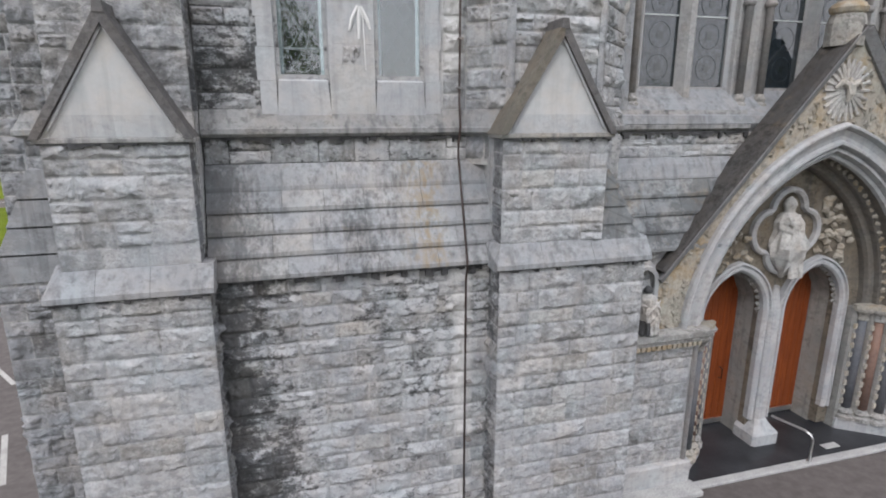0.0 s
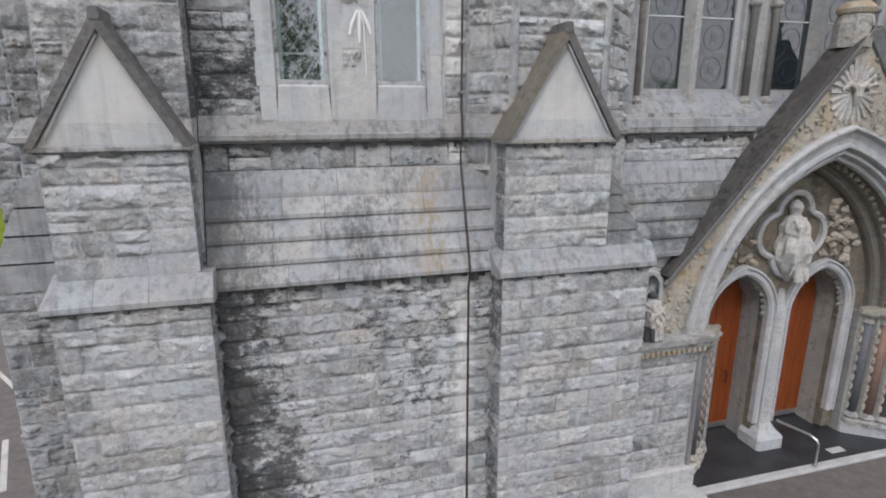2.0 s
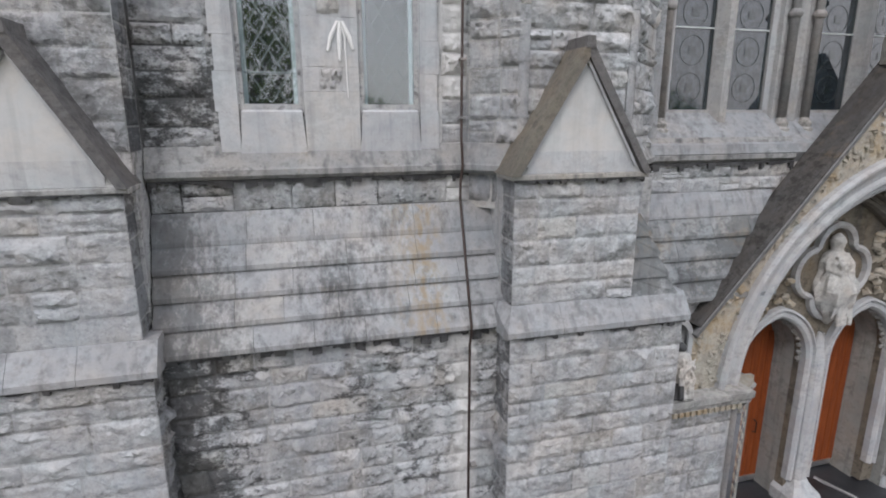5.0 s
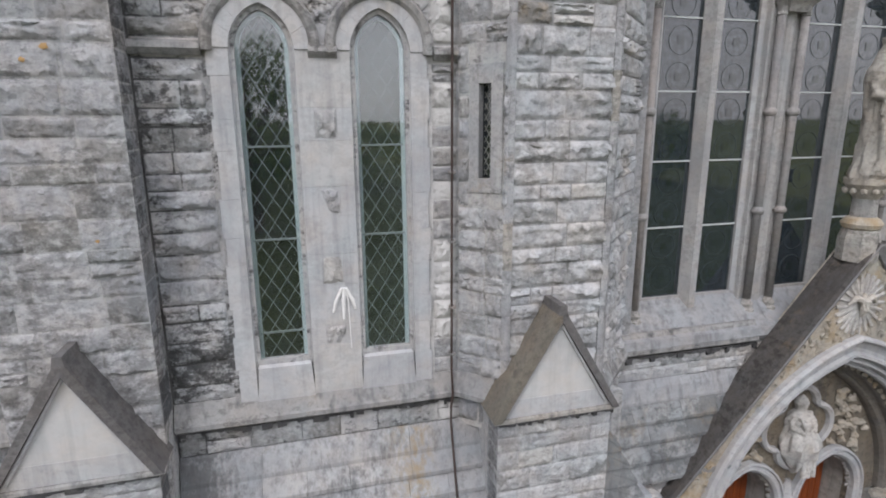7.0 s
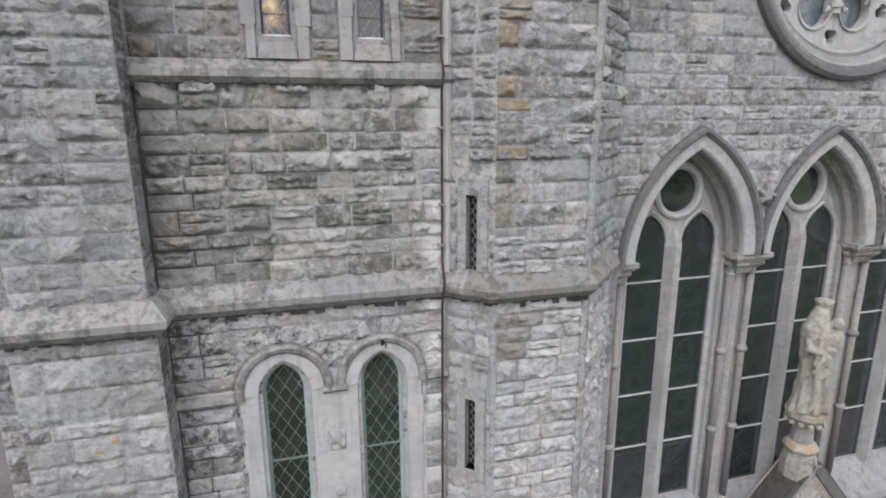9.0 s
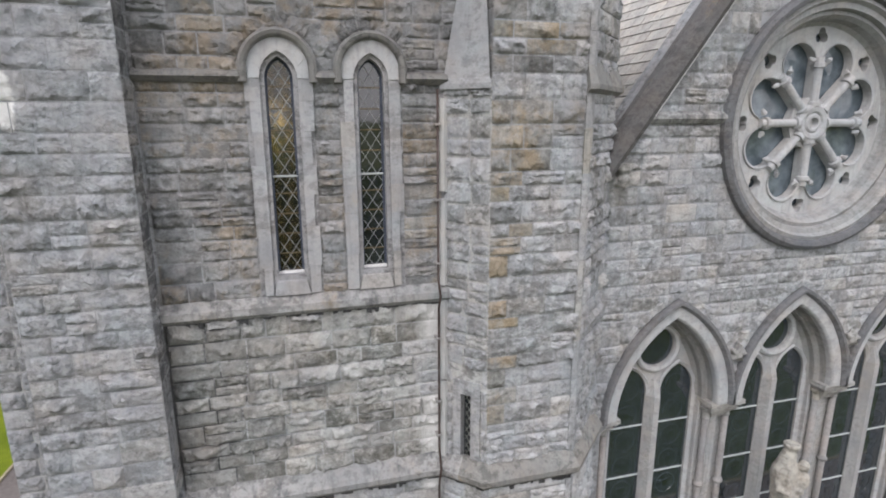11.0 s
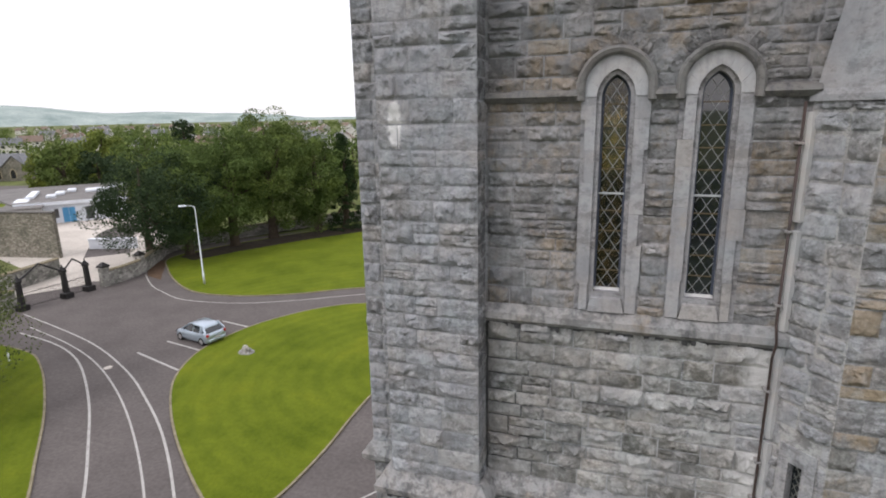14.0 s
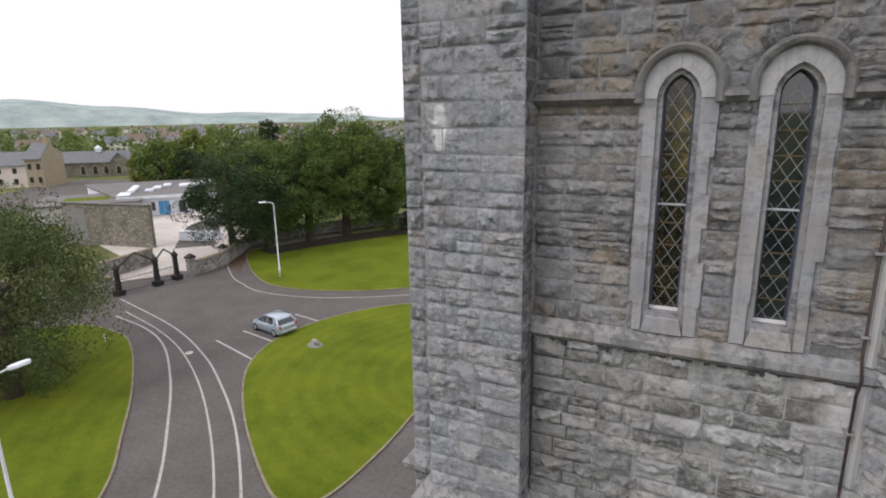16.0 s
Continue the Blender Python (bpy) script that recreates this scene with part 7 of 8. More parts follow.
lawn("lawn_far", "mown lawn under the far trees", [(-47.6, 47.0), (-42.5, 43.0), (-38.2, 40.9), (-33.5, 41.0), (-28.4, 43.0), (-23.6, 46.1), (-12, 52), (-10, 66), (-24, 80), (-38, 74.5), (-44, 66.5), (-49.2, 57.5), (-51.0, 51.0)])
lawn("lawn_left", "mown lawn beside the drive", [(-22.8, 13.6), (-26.5, 17.0), (-30.8, 20.6), (-36.4, 24.5), (-40.5, 26.2), (-46, 25.5), (-50, 18), (-44, 4), (-30, -2), (-22, 4), (-20.6, 9.5)])
for nm, w, pts in (("line_inner", 0.16, [(-15.6, 9.0), (-20.68, 14.68), (-25.16, 18.75), (-29.72, 22.5), (-34.98, 26.05), (-39.43, 27.82), (-44.5, 28.7)]),
                   ("line_middle", 0.13, [(-13.5, 11.0), (-18.16, 15.66), (-22.92, 19.6), (-28.0, 23.15), (-33.35, 26.13), (-38.56, 28.14), (-44.91, 29.82)]),
                   ("line_outer", 0.15, [(-12.6, 11.6), (-16.98, 16.12), (-21.55, 20.13), (-25.87, 23.17), (-30.8, 26.08), (-37.79, 29.03), (-48.6, 31.9)]),
                   ("line_far", 0.14, [(-48.3, 44.6), (-44.5, 41.7), (-41.66, 40.24), (-37.7, 38.85), (-32.16, 39.4), (-27.43, 41.5), (-22.74, 44.4), (-16, 48.2)]),
                   ("line_bay", 0.2, [(-27.13, 26.96), (-32.13, 28.39)]), ("line_bay", 0.2, [(-27.62, 29.9), (-31.66, 30.64)]), ("line_bay", 0.2, [(-26.82, 34.66), (-30.4, 35.29)]),
                   ("line_court", 0.12, [(-8.6, 20.6), (-11.2, 17.0)]), ("line_court", 0.12, [(-5.2, 10.0), (-5.9, 11.8)]), ("line_court", 0.12, [(-6.7, 14.2), (-7.6, 15.4)])):
    ln = part("road_" + nm, ribbon(spline([Vector(p) for p in pts], 8), w * 0.88, 0.004), PAINT)
    tagged(ln, "worn white painted road line", "road marking", kind="structure")


LITTER = simple("brown_leaf_litter", (0.085, 0.055, 0.038), (0.14, 0.095, 0.065), 0.8, 0.95, 0.1, 0, 0.3, 0.3)
lt_ = prism(bmesh.new(), [(-47.6, 44.2), (-45.0, 43.4), (-46.6, 45.2), (-48.6, 47.6), (-50.9, 50.4), (-51.2, 48.8), (-49.0, 45.6)], -0.02, 0.012)
tagged(part("pavement_litter", lt_, LITTER), "brown leaf litter on the asphalt under the trees", "leaf litter", kind="structure")


# the trees' shade on the earth is put into this dark colour
SHADED_EARTH = simple("tree_shaded_earth", (0.030, 0.024, 0.018), (0.055, 0.045, 0.032), 0.9, 0.95, 0.1, 0, 0.4, 0.3)
ea_ = prism(bmesh.new(), [(-50.4, 51.6), (-47.3, 50.6), (-44.9, 55.8), (-40.4, 63.2), (-35.4, 69.6), (-28, 73.6), (-30, 77.2), (-38, 74.0), (-43.8, 66.2), (-48.9, 57.3)], 0.0, 0.097)
tagged(part("ground_under_trees", ea_, SHADED_EARTH), "strip of bare earth darkened as shade under the row of trees", "bare earth", kind="structure")


# ---- trees: tapered trunk, limbs, and a crown of many small leaves in clumps ----
def leaf_mat(name, dark, light):
    m, n, l, b = material(name, 0.8, 0.15)
    mid = [0.5 * (p + q) for p, q in zip(dark, light)]
    r = ramp(n, [(0.0, [0.5 * (p + q) for p, q in zip(dark, mid)]), (0.8, mid), (1.0, light)])
    l.new(n.new("ShaderNodeNewGeometry").outputs["Random Per Island"], r.inputs[0])
    # broad noise paints lit and shaded clumps into the leaf colour
    v = ramp(n, [(0.3, (0.5, 0.56, 0.5)), (0.5, (0.95, 0.95, 0.95)), (0.7, (1.45, 1.32, 1.1))])
    l.new(tex(n, l, 0.32, 5, 0.6), v.inputs[0])
    l.new(mix(n, l, 1.0, r.outputs[0], v.outputs[0], "MULTIPLY"), b.inputs["Base Color"])
    return m


LEAF = leaf_mat("broad_leaves", (0.052, 0.088, 0.022), (0.145, 0.20, 0.055))
LEAF_B = leaf_mat("brighter_leaves", (0.055, 0.088, 0.020), (0.15, 0.198, 0.052))
LEAF_W = leaf_mat("silvery_willow_leaves", (0.048, 0.070, 0.024), (0.135, 0.162, 0.064))
LEAF_S = leaf_mat("dark_blue_green_leaves", (0.018, 0.036, 0.016), (0.055, 0.084, 0.036))
LEAF_Y = leaf_mat("yellow_green_leaves", (0.11, 0.15, 0.03), (0.22, 0.26, 0.06))
LEAF_D = leaf_mat("dark_evergreen_leaves", (0.015, 0.032, 0.012), (0.04, 0.07, 0.022))


def leaves(mesh_name, clumps, per, size, rnd, droop=0.0):
    """Many small leaf blades, grouped round clump centres (x, y, z, radius)."""
    gen = np.random.RandomState(rnd.randrange(10 ** 6))
    c = np.repeat(np.array(clumps), per, axis=0)
    k = len(c)
    d = gen.normal(size=(k, 3))
    d /= np.linalg.norm(d, axis=1)[:, None]
    p = c[:, :3] + d * (c[:, 3] * gen.uniform(0.55, 1.0, k) ** 0.6)[:, None] * np.array([1.0, 1.0, 0.75])
    a = gen.normal(size=(k, 3)) + np.array([0, 0, -droop])
    a /= np.linalg.norm(a, axis=1)[:, None]
    nrm = d + 0.7 * gen.normal(size=(k, 3)) + np.array([0, 0, 0.5])
    b = np.cross(a, nrm)
    b /= np.linalg.norm(b, axis=1)[:, None] + 1e-9
    s = size * gen.uniform(0.6, 1.3, k)[:, None]
    v = np.stack([p - a * s * 0.5, p + b * s * 0.32, p + a * s * 0.5, p - b * s * 0.32], axis=1).reshape(-1, 3)
    me = bpy.data.meshes.new(mesh_name)
    me.from_pydata(v.tolist(), [], np.arange(4 * k).reshape(-1, 4).tolist())
    return me


def tree(label, x, y, h, rx, low, seed, mat, nclump=120, per=55, size=0.34, bias=(0, 0), narrow=False, name="tree", droop=0.0):
    rnd = random.Random(seed)
    t = thing(name, label, "tree", (x, y, 0))
    bm = bmesh.new()
    tr = max(0.16, h * 0.034)
    fork = h * (0.32 if not narrow else 0.2)
    lean = rnd.uniform(-0.3, 0.3)
    tube(bm, [(0, 0, -0.1), (0.02, 0, 0.4), (lean * 0.4, 0.1, fork * 0.6), (lean, 0.1, fork), (lean * 1.2, 0.0, h * 0.6), (lean, 0.2, h * 0.85)], [tr * 1.5, tr * 1.1, tr * 0.95, tr * 0.85, tr * 0.5, tr * 0.12], 9)
    part("trunk", bm, BARK, t, smooth=True)
    low -= 0.12 * (h - low)
    mid = (low + h) / 2
    clumps = []
    for k in range(nclump):
        while True:
            d = Vector((rnd.gauss(0, 1), rnd.gauss(0, 1), rnd.gauss(0, 1)))
            if d.length > 0.1:
                break
        d.normalize()
        s = rnd.uniform(0.35, 1.0) ** 0.5
        lump = 0.86 + 0.26 * noise.noise(Vector((d.x * 1.7 + seed, d.y * 1.7, d.z * 1.7)))
        if narrow:
            zz = rnd.uniform(0, 1)
            rr = rx * (1 - zz) ** 0.6 * s + 0.15
            clumps.append((rr * math.cos(k * 2.4), rr * math.sin(k * 2.4), low + (h - low) * zz, 0.5))
        else:
            wide = 1.0 if d.z > -0.5 else 0.85
            clumps.append((bias[0] + d.x * rx * s * lump * wide, bias[1] + d.y * rx * s * lump * wide, mid + d.z * (h - low) / 2 * s * lump, rnd.uniform(0.7, 1.35) * rx / 6.0 + 0.25))
    for k in range(7):
        e = Vector(rnd.choice(clumps)[:3])
        f = Vector((lean, 0.1, fork * rnd.uniform(0.85, 1.5)))
        limb = tube(bmesh.new(), [f, f.lerp(e, 0.5) + Vector((0, 0, 0.4)), e], [tr * 0.42, tr * 0.26, tr * 0.07], 6)
        part("limb", limb, BARK, t, smooth=True)
    me = leaves("crown", clumps, per, size, rnd, droop)
    me.materials.append(mat)
    cr = new("crown", me)
    cr.parent = t
    return t


tree("broad dark-green roadside tree with a full crown", -51.6, 48.7, 13.2, 7.4, 2.4, 1, LEAF_S, 115, 330, 0.21, (1.2, 0.6))
tree("tall broad-leaved tree in the row behind the lawn", -50.0, 53.0, 14.2, 6.0, 2.2, 2, LEAF, 120, 330, 0.22)
tree("tall broad-leaved tree in the row behind the lawn", -47.6, 58.4, 16.4, 6.6, 2.2, 3, LEAF, 135, 350, 0.22)
tree("tall broad-leaved tree in the row behind the lawn", -45.5, 63.8, 17.8, 6.8, 2.2, 4, LEAF_B, 140, 350, 0.23)
tree("tall broad-leaved tree in the row behind the lawn", -41.8, 69.3, 15.8, 5.8, 2.0, 5, LEAF, 115, 330, 0.23)
tree("narrow dark evergreen tree behind the lawn", -38.4, 71.6, 13.6, 2.4, 1.2, 6, LEAF_D, 150, 110, 0.22, (0, 0), True)
tree("narrow dark evergreen tree behind the lawn", -35.4, 75.4, 13.0, 2.2, 1.2, 7, LEAF_D, 120, 110, 0.22, (0, 0), True)
tree("broad-leaved tree behind the lawn", -30.0, 80.0, 12.0, 5.5, 2.5, 8, LEAF, 110, 50, 0.4)
tree("silvery willow with fine drooping leaves", -36.6, 16.9, 13.6, 6.2, 0.4, 9, LEAF_W, 230, 200, 0.15, (-0.3, 0.4), name="willow", droop=1.4)
tree("silvery willow with fine drooping leaves", -43.5, 19.4, 12.6, 5.4, 0.4, 10, LEAF_W, 160, 170, 0.17, (0, 0), name="willow", droop=1.4)
for k, (x, y, h, r) in enumerate(((-96, 92, 14, 7), (-88, 100, 13, 7), (-104, 100, 15, 8), (-84, 88, 11, 6), (-120, 112, 14, 8), (-72, 92, 13, 6), (-62, 98, 14, 7), (-80, 116, 16, 8), (-58, 112, 13, 7))):
    tree("broad-leaved tree among the houses", x, y, h, r, 1.6, 30 + k, LEAF_B if k % 3 == 0 else LEAF, 75, 42, 0.55)
tree("tall bright-green tree among the houses", -121, 103, 15.4, 6.0, 1.5, 81, LEAF_Y, 120, 60, 0.55)
tree("bright-green broad-leaved tree beside the school", -115, 88, 13.0, 5.6, 0.8, 82, LEAF_B, 110, 60, 0.5)
tree("dark broad-leaved tree beside the school", -109, 91, 10.5, 4.6, 0.8, 84, LEAF_S, 90, 55, 0.5)
tree("yellow-green tree beside the school", -128, 91.5, 9.8, 3.0, 0.6, 83, LEAF_Y, 80, 50, 0.42)
tree("yellow-green tree among the houses", -140, 112, 11.5, 5.0, 0.6, 85, LEAF_Y, 80, 50, 0.5)
tree("round dark tree far among the houses", -187, 200, 17.5, 5.4, 5.0, 86, LEAF_S, 70, 50, 0.7)
tree("tall park tree before the church front", -3.0, -36.0, 17.0, 7.0, 3.0, 61, LEAF, 110, 45, 0.4)
for k in range(7):
    tree("park tree before the church front", -36 + 15 * k, -58 - 5 * (k % 2), 10.5, 7.5, 1.2, 70 + k, LEAF_B if k % 2 else LEAF, 60, 36, 0.6)

# woods and hedges between the far houses
rf = random.Random(40)
cl = []
for k in range(2300):
    an = radians(rf.uniform(88, 176))
    d = 215 + 1100 * rf.random() ** 1.3
    x, y = d * math.cos(an), d * math.sin(an)
    hh = rf.uniform(3, 9)
    for j in range(2):
        cl.append((x + rf.uniform(-3, 3), y + rf.uniform(-3, 3), rf.uniform(1.2, hh), rf.uniform(2.0, 4.2)))
me = leaves("far_trees", cl, 38, 1.15, rf)
me.materials.append(LEAF_B)
tagged(new("far_trees", me), "scattered woods and hedges among the far houses", "woods", kind="stuff")

# far houses
HOUSE_WALLS = [simple("pale_house_render", (0.55, 0.53, 0.48), (0.66, 0.64, 0.6), 0.4, 0.9), simple("grey_house_render", (0.36, 0.35, 0.34), (0.46, 0.45, 0.43), 0.4, 0.9)]
HOUSE_ROOFS = [SLATE, simple("brown_tiled_roof", (0.14, 0.10, 0.08), (0.21, 0.16, 0.13), 0.6, 0.85)]


def house(x, y, w, d, h, turn, wall, roofm, label):
    t = thing("house", label, "house", (x, y, 0), "far town houses")
    t.rotation_euler = (0, 0, turn)
    b_ = boxed(-w / 2, w / 2, -d / 2, d / 2, -0.1, h)
    loft(b_, [[(xx, -d / 2, h), (xx, d / 2, h), (xx, 0, h + d * 0.42)] for xx in (-w / 2, w / 2)])
    part("wall", b_, wall, t)
    for q in (-1, 1):
        part("roof", loft(bmesh.new(), [[(xx, q * (d / 2 + 0.3), h - 0.2), (xx, 0, h + d * 0.42 + 0.06), (xx, 0, h + d * 0.42 + 0.26), (xx, q * (d / 2 + 0.3), h + 0.0)] for xx in (-w / 2 - 0.3, w / 2 + 0.3)]), roofm, t)
    part("chimney", boxed(w * 0.3, w * 0.3 + 0.9, -0.4, 0.4, h, h + d * 0.42 + 1.2), HOUSE_WALLS[1], t)
    for q in (-1, 1):
        for k in range(2):
            part("window", boxed(q * w * 0.25 - 0.6, q * w * 0.25 + 0.6, -d / 2 - 0.03, -d / 2 + 0.1, 1.0 + 2.6 * k, 2.2 + 2.6 * k), GLASS, t)
    return t


first = [house(-210 - 40 * i, 170 + 30 * i, 11, 7.5, 5.2, 0.4 + i, HOUSE_WALLS[i % 2], HOUSE_ROOFS[i // 2], l_) for i, l_ in enumerate(("distant pale rendered house with slate roof", "distant grey house with slate roof", "distant pale house with brown tiled roof", "distant grey house with brown tiled roof"))]
for k in range(170):
    an = radians(rf.uniform(94, 172))
    d = 240 + 1000 * rf.random() ** 1.2
    copy_thing(first[k % 4], pose(d * math.cos(an), d * math.sin(an), 0, 0, 0, rf.uniform(0, 180)))

# hills on the horizon, distance haze mixed into their base colour
HILL = simple("haze_tinted_green_hills", (0.20, 0.255, 0.245), (0.37, 0.42, 0.40), 0.009, 1.0, 0.0, 0, 0, 0.1)
hb = bmesh.new()
rows = []
for k in range(90):
    an = radians(80 + k * 1.2)
    base = 2600
    px = k / 89
    hh = 6 + 205 * max(0, (px - 0.34)) ** 0.8 * (1 + 0.18 * math.sin(9 * px + 1) + 0.13 * math.sin(31 * px) + 0.06 * math.sin(73 * px + 2)) + 12 * noise.noise(Vector((px * 14, 3, 0))) + 5 * noise.noise(Vector((px * 45, 1, 0)))
    rows.append([(base * math.cos(an), base * math.sin(an), -5), (base * math.cos(an) * 1.08, base * math.sin(an) * 1.08, max(2, hh * 0.7)), (base * math.cos(an) * 1.2, base * math.sin(an) * 1.2, max(3, hh)), (base * math.cos(an) * 1.4, base * math.sin(an) * 1.4, -5)])
loft(hb, rows, closed=False, caps=False)
tagged(part("backdrop_hills", hb, HILL, smooth=True), "hills on the horizon tinted blue-green with haze", "hills", kind="structure")

# ---- buildings past the gate ----


def rubble_mat(name, dark, light, cells=2.2):
    """Rubble walling seen from far off: stones of mixed tone in pale joints."""
    m, n, l, b = material(name, 0.95, 0.15)
    pos = n.new("ShaderNodeNewGeometry").outputs["Position"]
    mp = n.new("ShaderNodeMapping")
    mp.inputs["Scale"].default_value = (1.0, 1.0, 1.7)
    l.new(pos, mp.inputs[0])
    v = n.new("ShaderNodeTexVoronoi")
    v.inputs["Scale"].default_value = cells
    l.new(mp.outputs[0], v.inputs["Vector"])
    r = ramp(n, [(0.1, dark), (0.6, light), (0.9, [1.5 * q for q in light])])
    l.new(v.outputs["Color"], r.inputs[0])
    w = ramp(n, [(0.3, (0.65, 0.68, 0.62)), (0.6, (1.1, 1.08, 1.05))])
    l.new(tex(n, l, 0.45, 6, 0.65), w.inputs[0])
    l.new(mix(n, l, 1.0, r.outputs[0], w.outputs[0], "MULTIPLY"), b.inputs["Base Color"])
    bump(n, l, b, v.outputs["Distance"], 0.5, 0.1)
    return m


BROWN_RUBBLE = rubble_mat("brown_rubble", (0.135, 0.125, 0.105), (0.205, 0.192, 0.165), 3.6)
WHITE_WALL = simple("white_painted_render", (0.62, 0.65, 0.70), (0.74, 0.77, 0.82), 0.7, 0.85)
BLUE_PAINT = simple("bright_blue_paint", (0.06, 0.22, 0.42), (0.10, 0.32, 0.54), 1.0, 0.5)
ROOF_FELT = simple("grey_roof_felt", (0.13, 0.125, 0.12), (0.20, 0.19, 0.185), 0.3, 0.9, 0.2, 0, 0, 0.2)
PALE_YARD = simple("pale_concrete_yard", (0.42, 0.38, 0.34), (0.55, 0.51, 0.46), 0.25, 0.9, 0.2, 0, 0, 0.12)
YELLOW_STONE = stone_mat("yellow_grey_stone", (0.36, 0.30, 0.20), (0.46, 0.40, 0.29), (0.42, 0.38, 0.30), 0.2, 0.2, 0.4, (2.0, 9.0), per_piece=False)

yard = bmesh.new()
prism(yard, [(-51.5, 39.5), (-52.5, 50), (-60, 66), (-84, 80), (-100, 70), (-92, 52), (-62, 42), (-56, 33)], -0.2, 0.02)
tagged(part("pavement_yard", yard, PALE_YARD), "pale concrete yard past the gate", "yard", kind="structure")
drive = ribbon(spline([Vector(p) for p in ((-60, 50), (-66, 56), (-72, 63), (-74, 74))], 6), 5.0, 0.03)
tagged(part("road_yard", drive, ASPHALT), "grey drive through the pale yard", "road", kind="structure")

sy_ = prism(bmesh.new(), [(-97, 58), (-126, 58), (-152, 72), (-168, 98), (-146, 104), (-124, 86), (-104, 84)], -0.2, 0.025)
tagged(part("pavement_school_yard", sy_, ASPHALT), "grey asphalt yard before the school", "yard", kind="structure")
RUBBLE_GREY = stone_mat("grey_rubble", (0.24, 0.235, 0.225), (0.33, 0.32, 0.31), (0.33, 0.31, 0.29), 0.4, 0.1, 0.6, (3.0, 12.0), per_piece=False)
shed = thing("stone_outbuilding", "brown rubble stone outbuilding past the gate", "building", (-64.7, 47.5, 0))
sm = Matrix.Rotation(math.atan2(45.4 - 47.5, -76.0 + 64.7), 4, "Z")
for nm, b_, mt in (("wall", boxed(0, 14.5, -0.5, 0, 0, 5.6), BROWN_RUBBLE), ("wall_top", boxed(-0.15, 14.6, -0.35, 0.15, 5.6, 5.8, bevel=0.04), ROOF_FELT), ("roof", loft(bmesh.new(), [[(x, -0.2, 5.7), (x, -0.55, 5.6), (x, -0.55, 5.4), (x, -0.2, 5.4)] for x in (0, 14.5)]), ROOF_FELT), ("render_panel", boxed(10.6, 14.3, 0.0, 0.06, 0, 5.0), RUBBLE_GREY)):
    o = part(nm, b_, mt, shed)
    o.matrix_local = sm

hall = thing("school_hall", "long low white hall with blue doors and flat roof", "building", (-83.0, 70.2, 0))
ang = math.atan2(61.6 - 70.2, -90.6 + 83.0)
hm = Matrix.Rotation(ang, 4, "Z")
plan_ = [(-3, 0), (12.2, 0), (21.5, -26), (-3, -26)]
parts = [("wall", prism(bmesh.new(), plan_, 0, 3.3), WHITE_WALL), ("roof", prism(bmesh.new(), [(-3.4, 0.5), (12.6, 0.5), (22, -26.4), (-3.4, -26.4)], 3.3, 3.6), ROOF_FELT), ("fascia", boxed(-3.4, 12.6, 0.46, 0.56, 3.1, 3.62), WHITE_WALL)]
for x, w in ((2.5, 0.55), (1.0, 0.42), (7.1, 0.3)):
    parts.append(("window", boxed(x - w, x + w, -0.02, 0.06, 0.3 if x == 2.5 else 0.9, 2.4), GLASS))
for x in (4.95, 5.85):
    parts.append(("door", boxed(x - 0.43, x + 0.43, -0.02, 0.08, 0.1, 2.5), BLUE_PAINT))
parts.append(("window", boxed(-1.6, -0.2, -0.02, 0.06, 0.9, 2.4), GLASS))
for k, (x, y, w, l) in enumerate(((11.0, -10, 1.2, 9), (8.0, -6, 1.4, 2.0), (7.0, -10, 1.4, 3.0), (5.5, -14, 1.4, 2.4), (1.0, -12, 4.5, 3.0), (-1.5, -16, 2.5, 3.0))):
    parts.append(("rooflight", boxed(x - w / 2, x + w / 2, y - l / 2, y + l / 2, 3.6, 4.1, bevel=0.1), WHITE_WALL))
for nm, b_, mt in parts:
    o = part(nm, b_, mt, hall)
    o.matrix_local = hm
annex = thing("low_annex", "low grey flat-roofed annex beside the hall", "building", (-97, 60, 0))
for nm, b_, mt in (("wall", boxed(-8, 8, -7, 7, 0, 3.0), HOUSE_WALLS[1]), ("roof", boxed(-8.3, 8.3, -7.3, 7.3, 3.0, 3.3), ROOF_FELT), ("moss_patch", boxed(-3, 4, -2, 3, 3.3, 3.32), GRASS), ("rooflight", boxed(-6, -4, -3, 2, 3.3, 3.7, bevel=0.1), WHITE_WALL)):
    o = part(nm, b_, mt, annex)
    o.matrix_local = hm

school = thing("stone_school", "grey stone hall with slate roof and arched windows", "building", (-171.0, 107.2, 0))
sc_ang = Matrix.Rotation(math.atan2(91.5 - 83.4, -132.7 + 144.5), 4, "Z")
parts = [("wall", boxed(-10, 10, 0, 8, 0, 4.2), BROWN_RUBBLE)]
parts.append(("gable", loft(bmesh.new(), [[(x, 0.0, 4.2), (x, 8.0, 4.2), (x, 4.0, 7.2)] for x in (-10, 10)]), BROWN_RUBBLE))
for q in (0, 1):
    ya = -0.4 if q == 0 else 8.4
    parts.append(("roof", loft(bmesh.new(), [[(x, ya, 4.0), (x, 4.0, 7.3), (x, 4.0, 7.55), (x, ya, 4.25)] for x in (-10.3, 10.3)]), SLATE))
parts.append(("wing_gable", loft(bmesh.new(), [[(4.9, y, 0), (10.1, y, 0), (10.1, y, 4.3), (7.5, y, 6.9), (4.9, y, 4.3)] for y in (-0.9, 3.0)]), BROWN_RUBBLE))
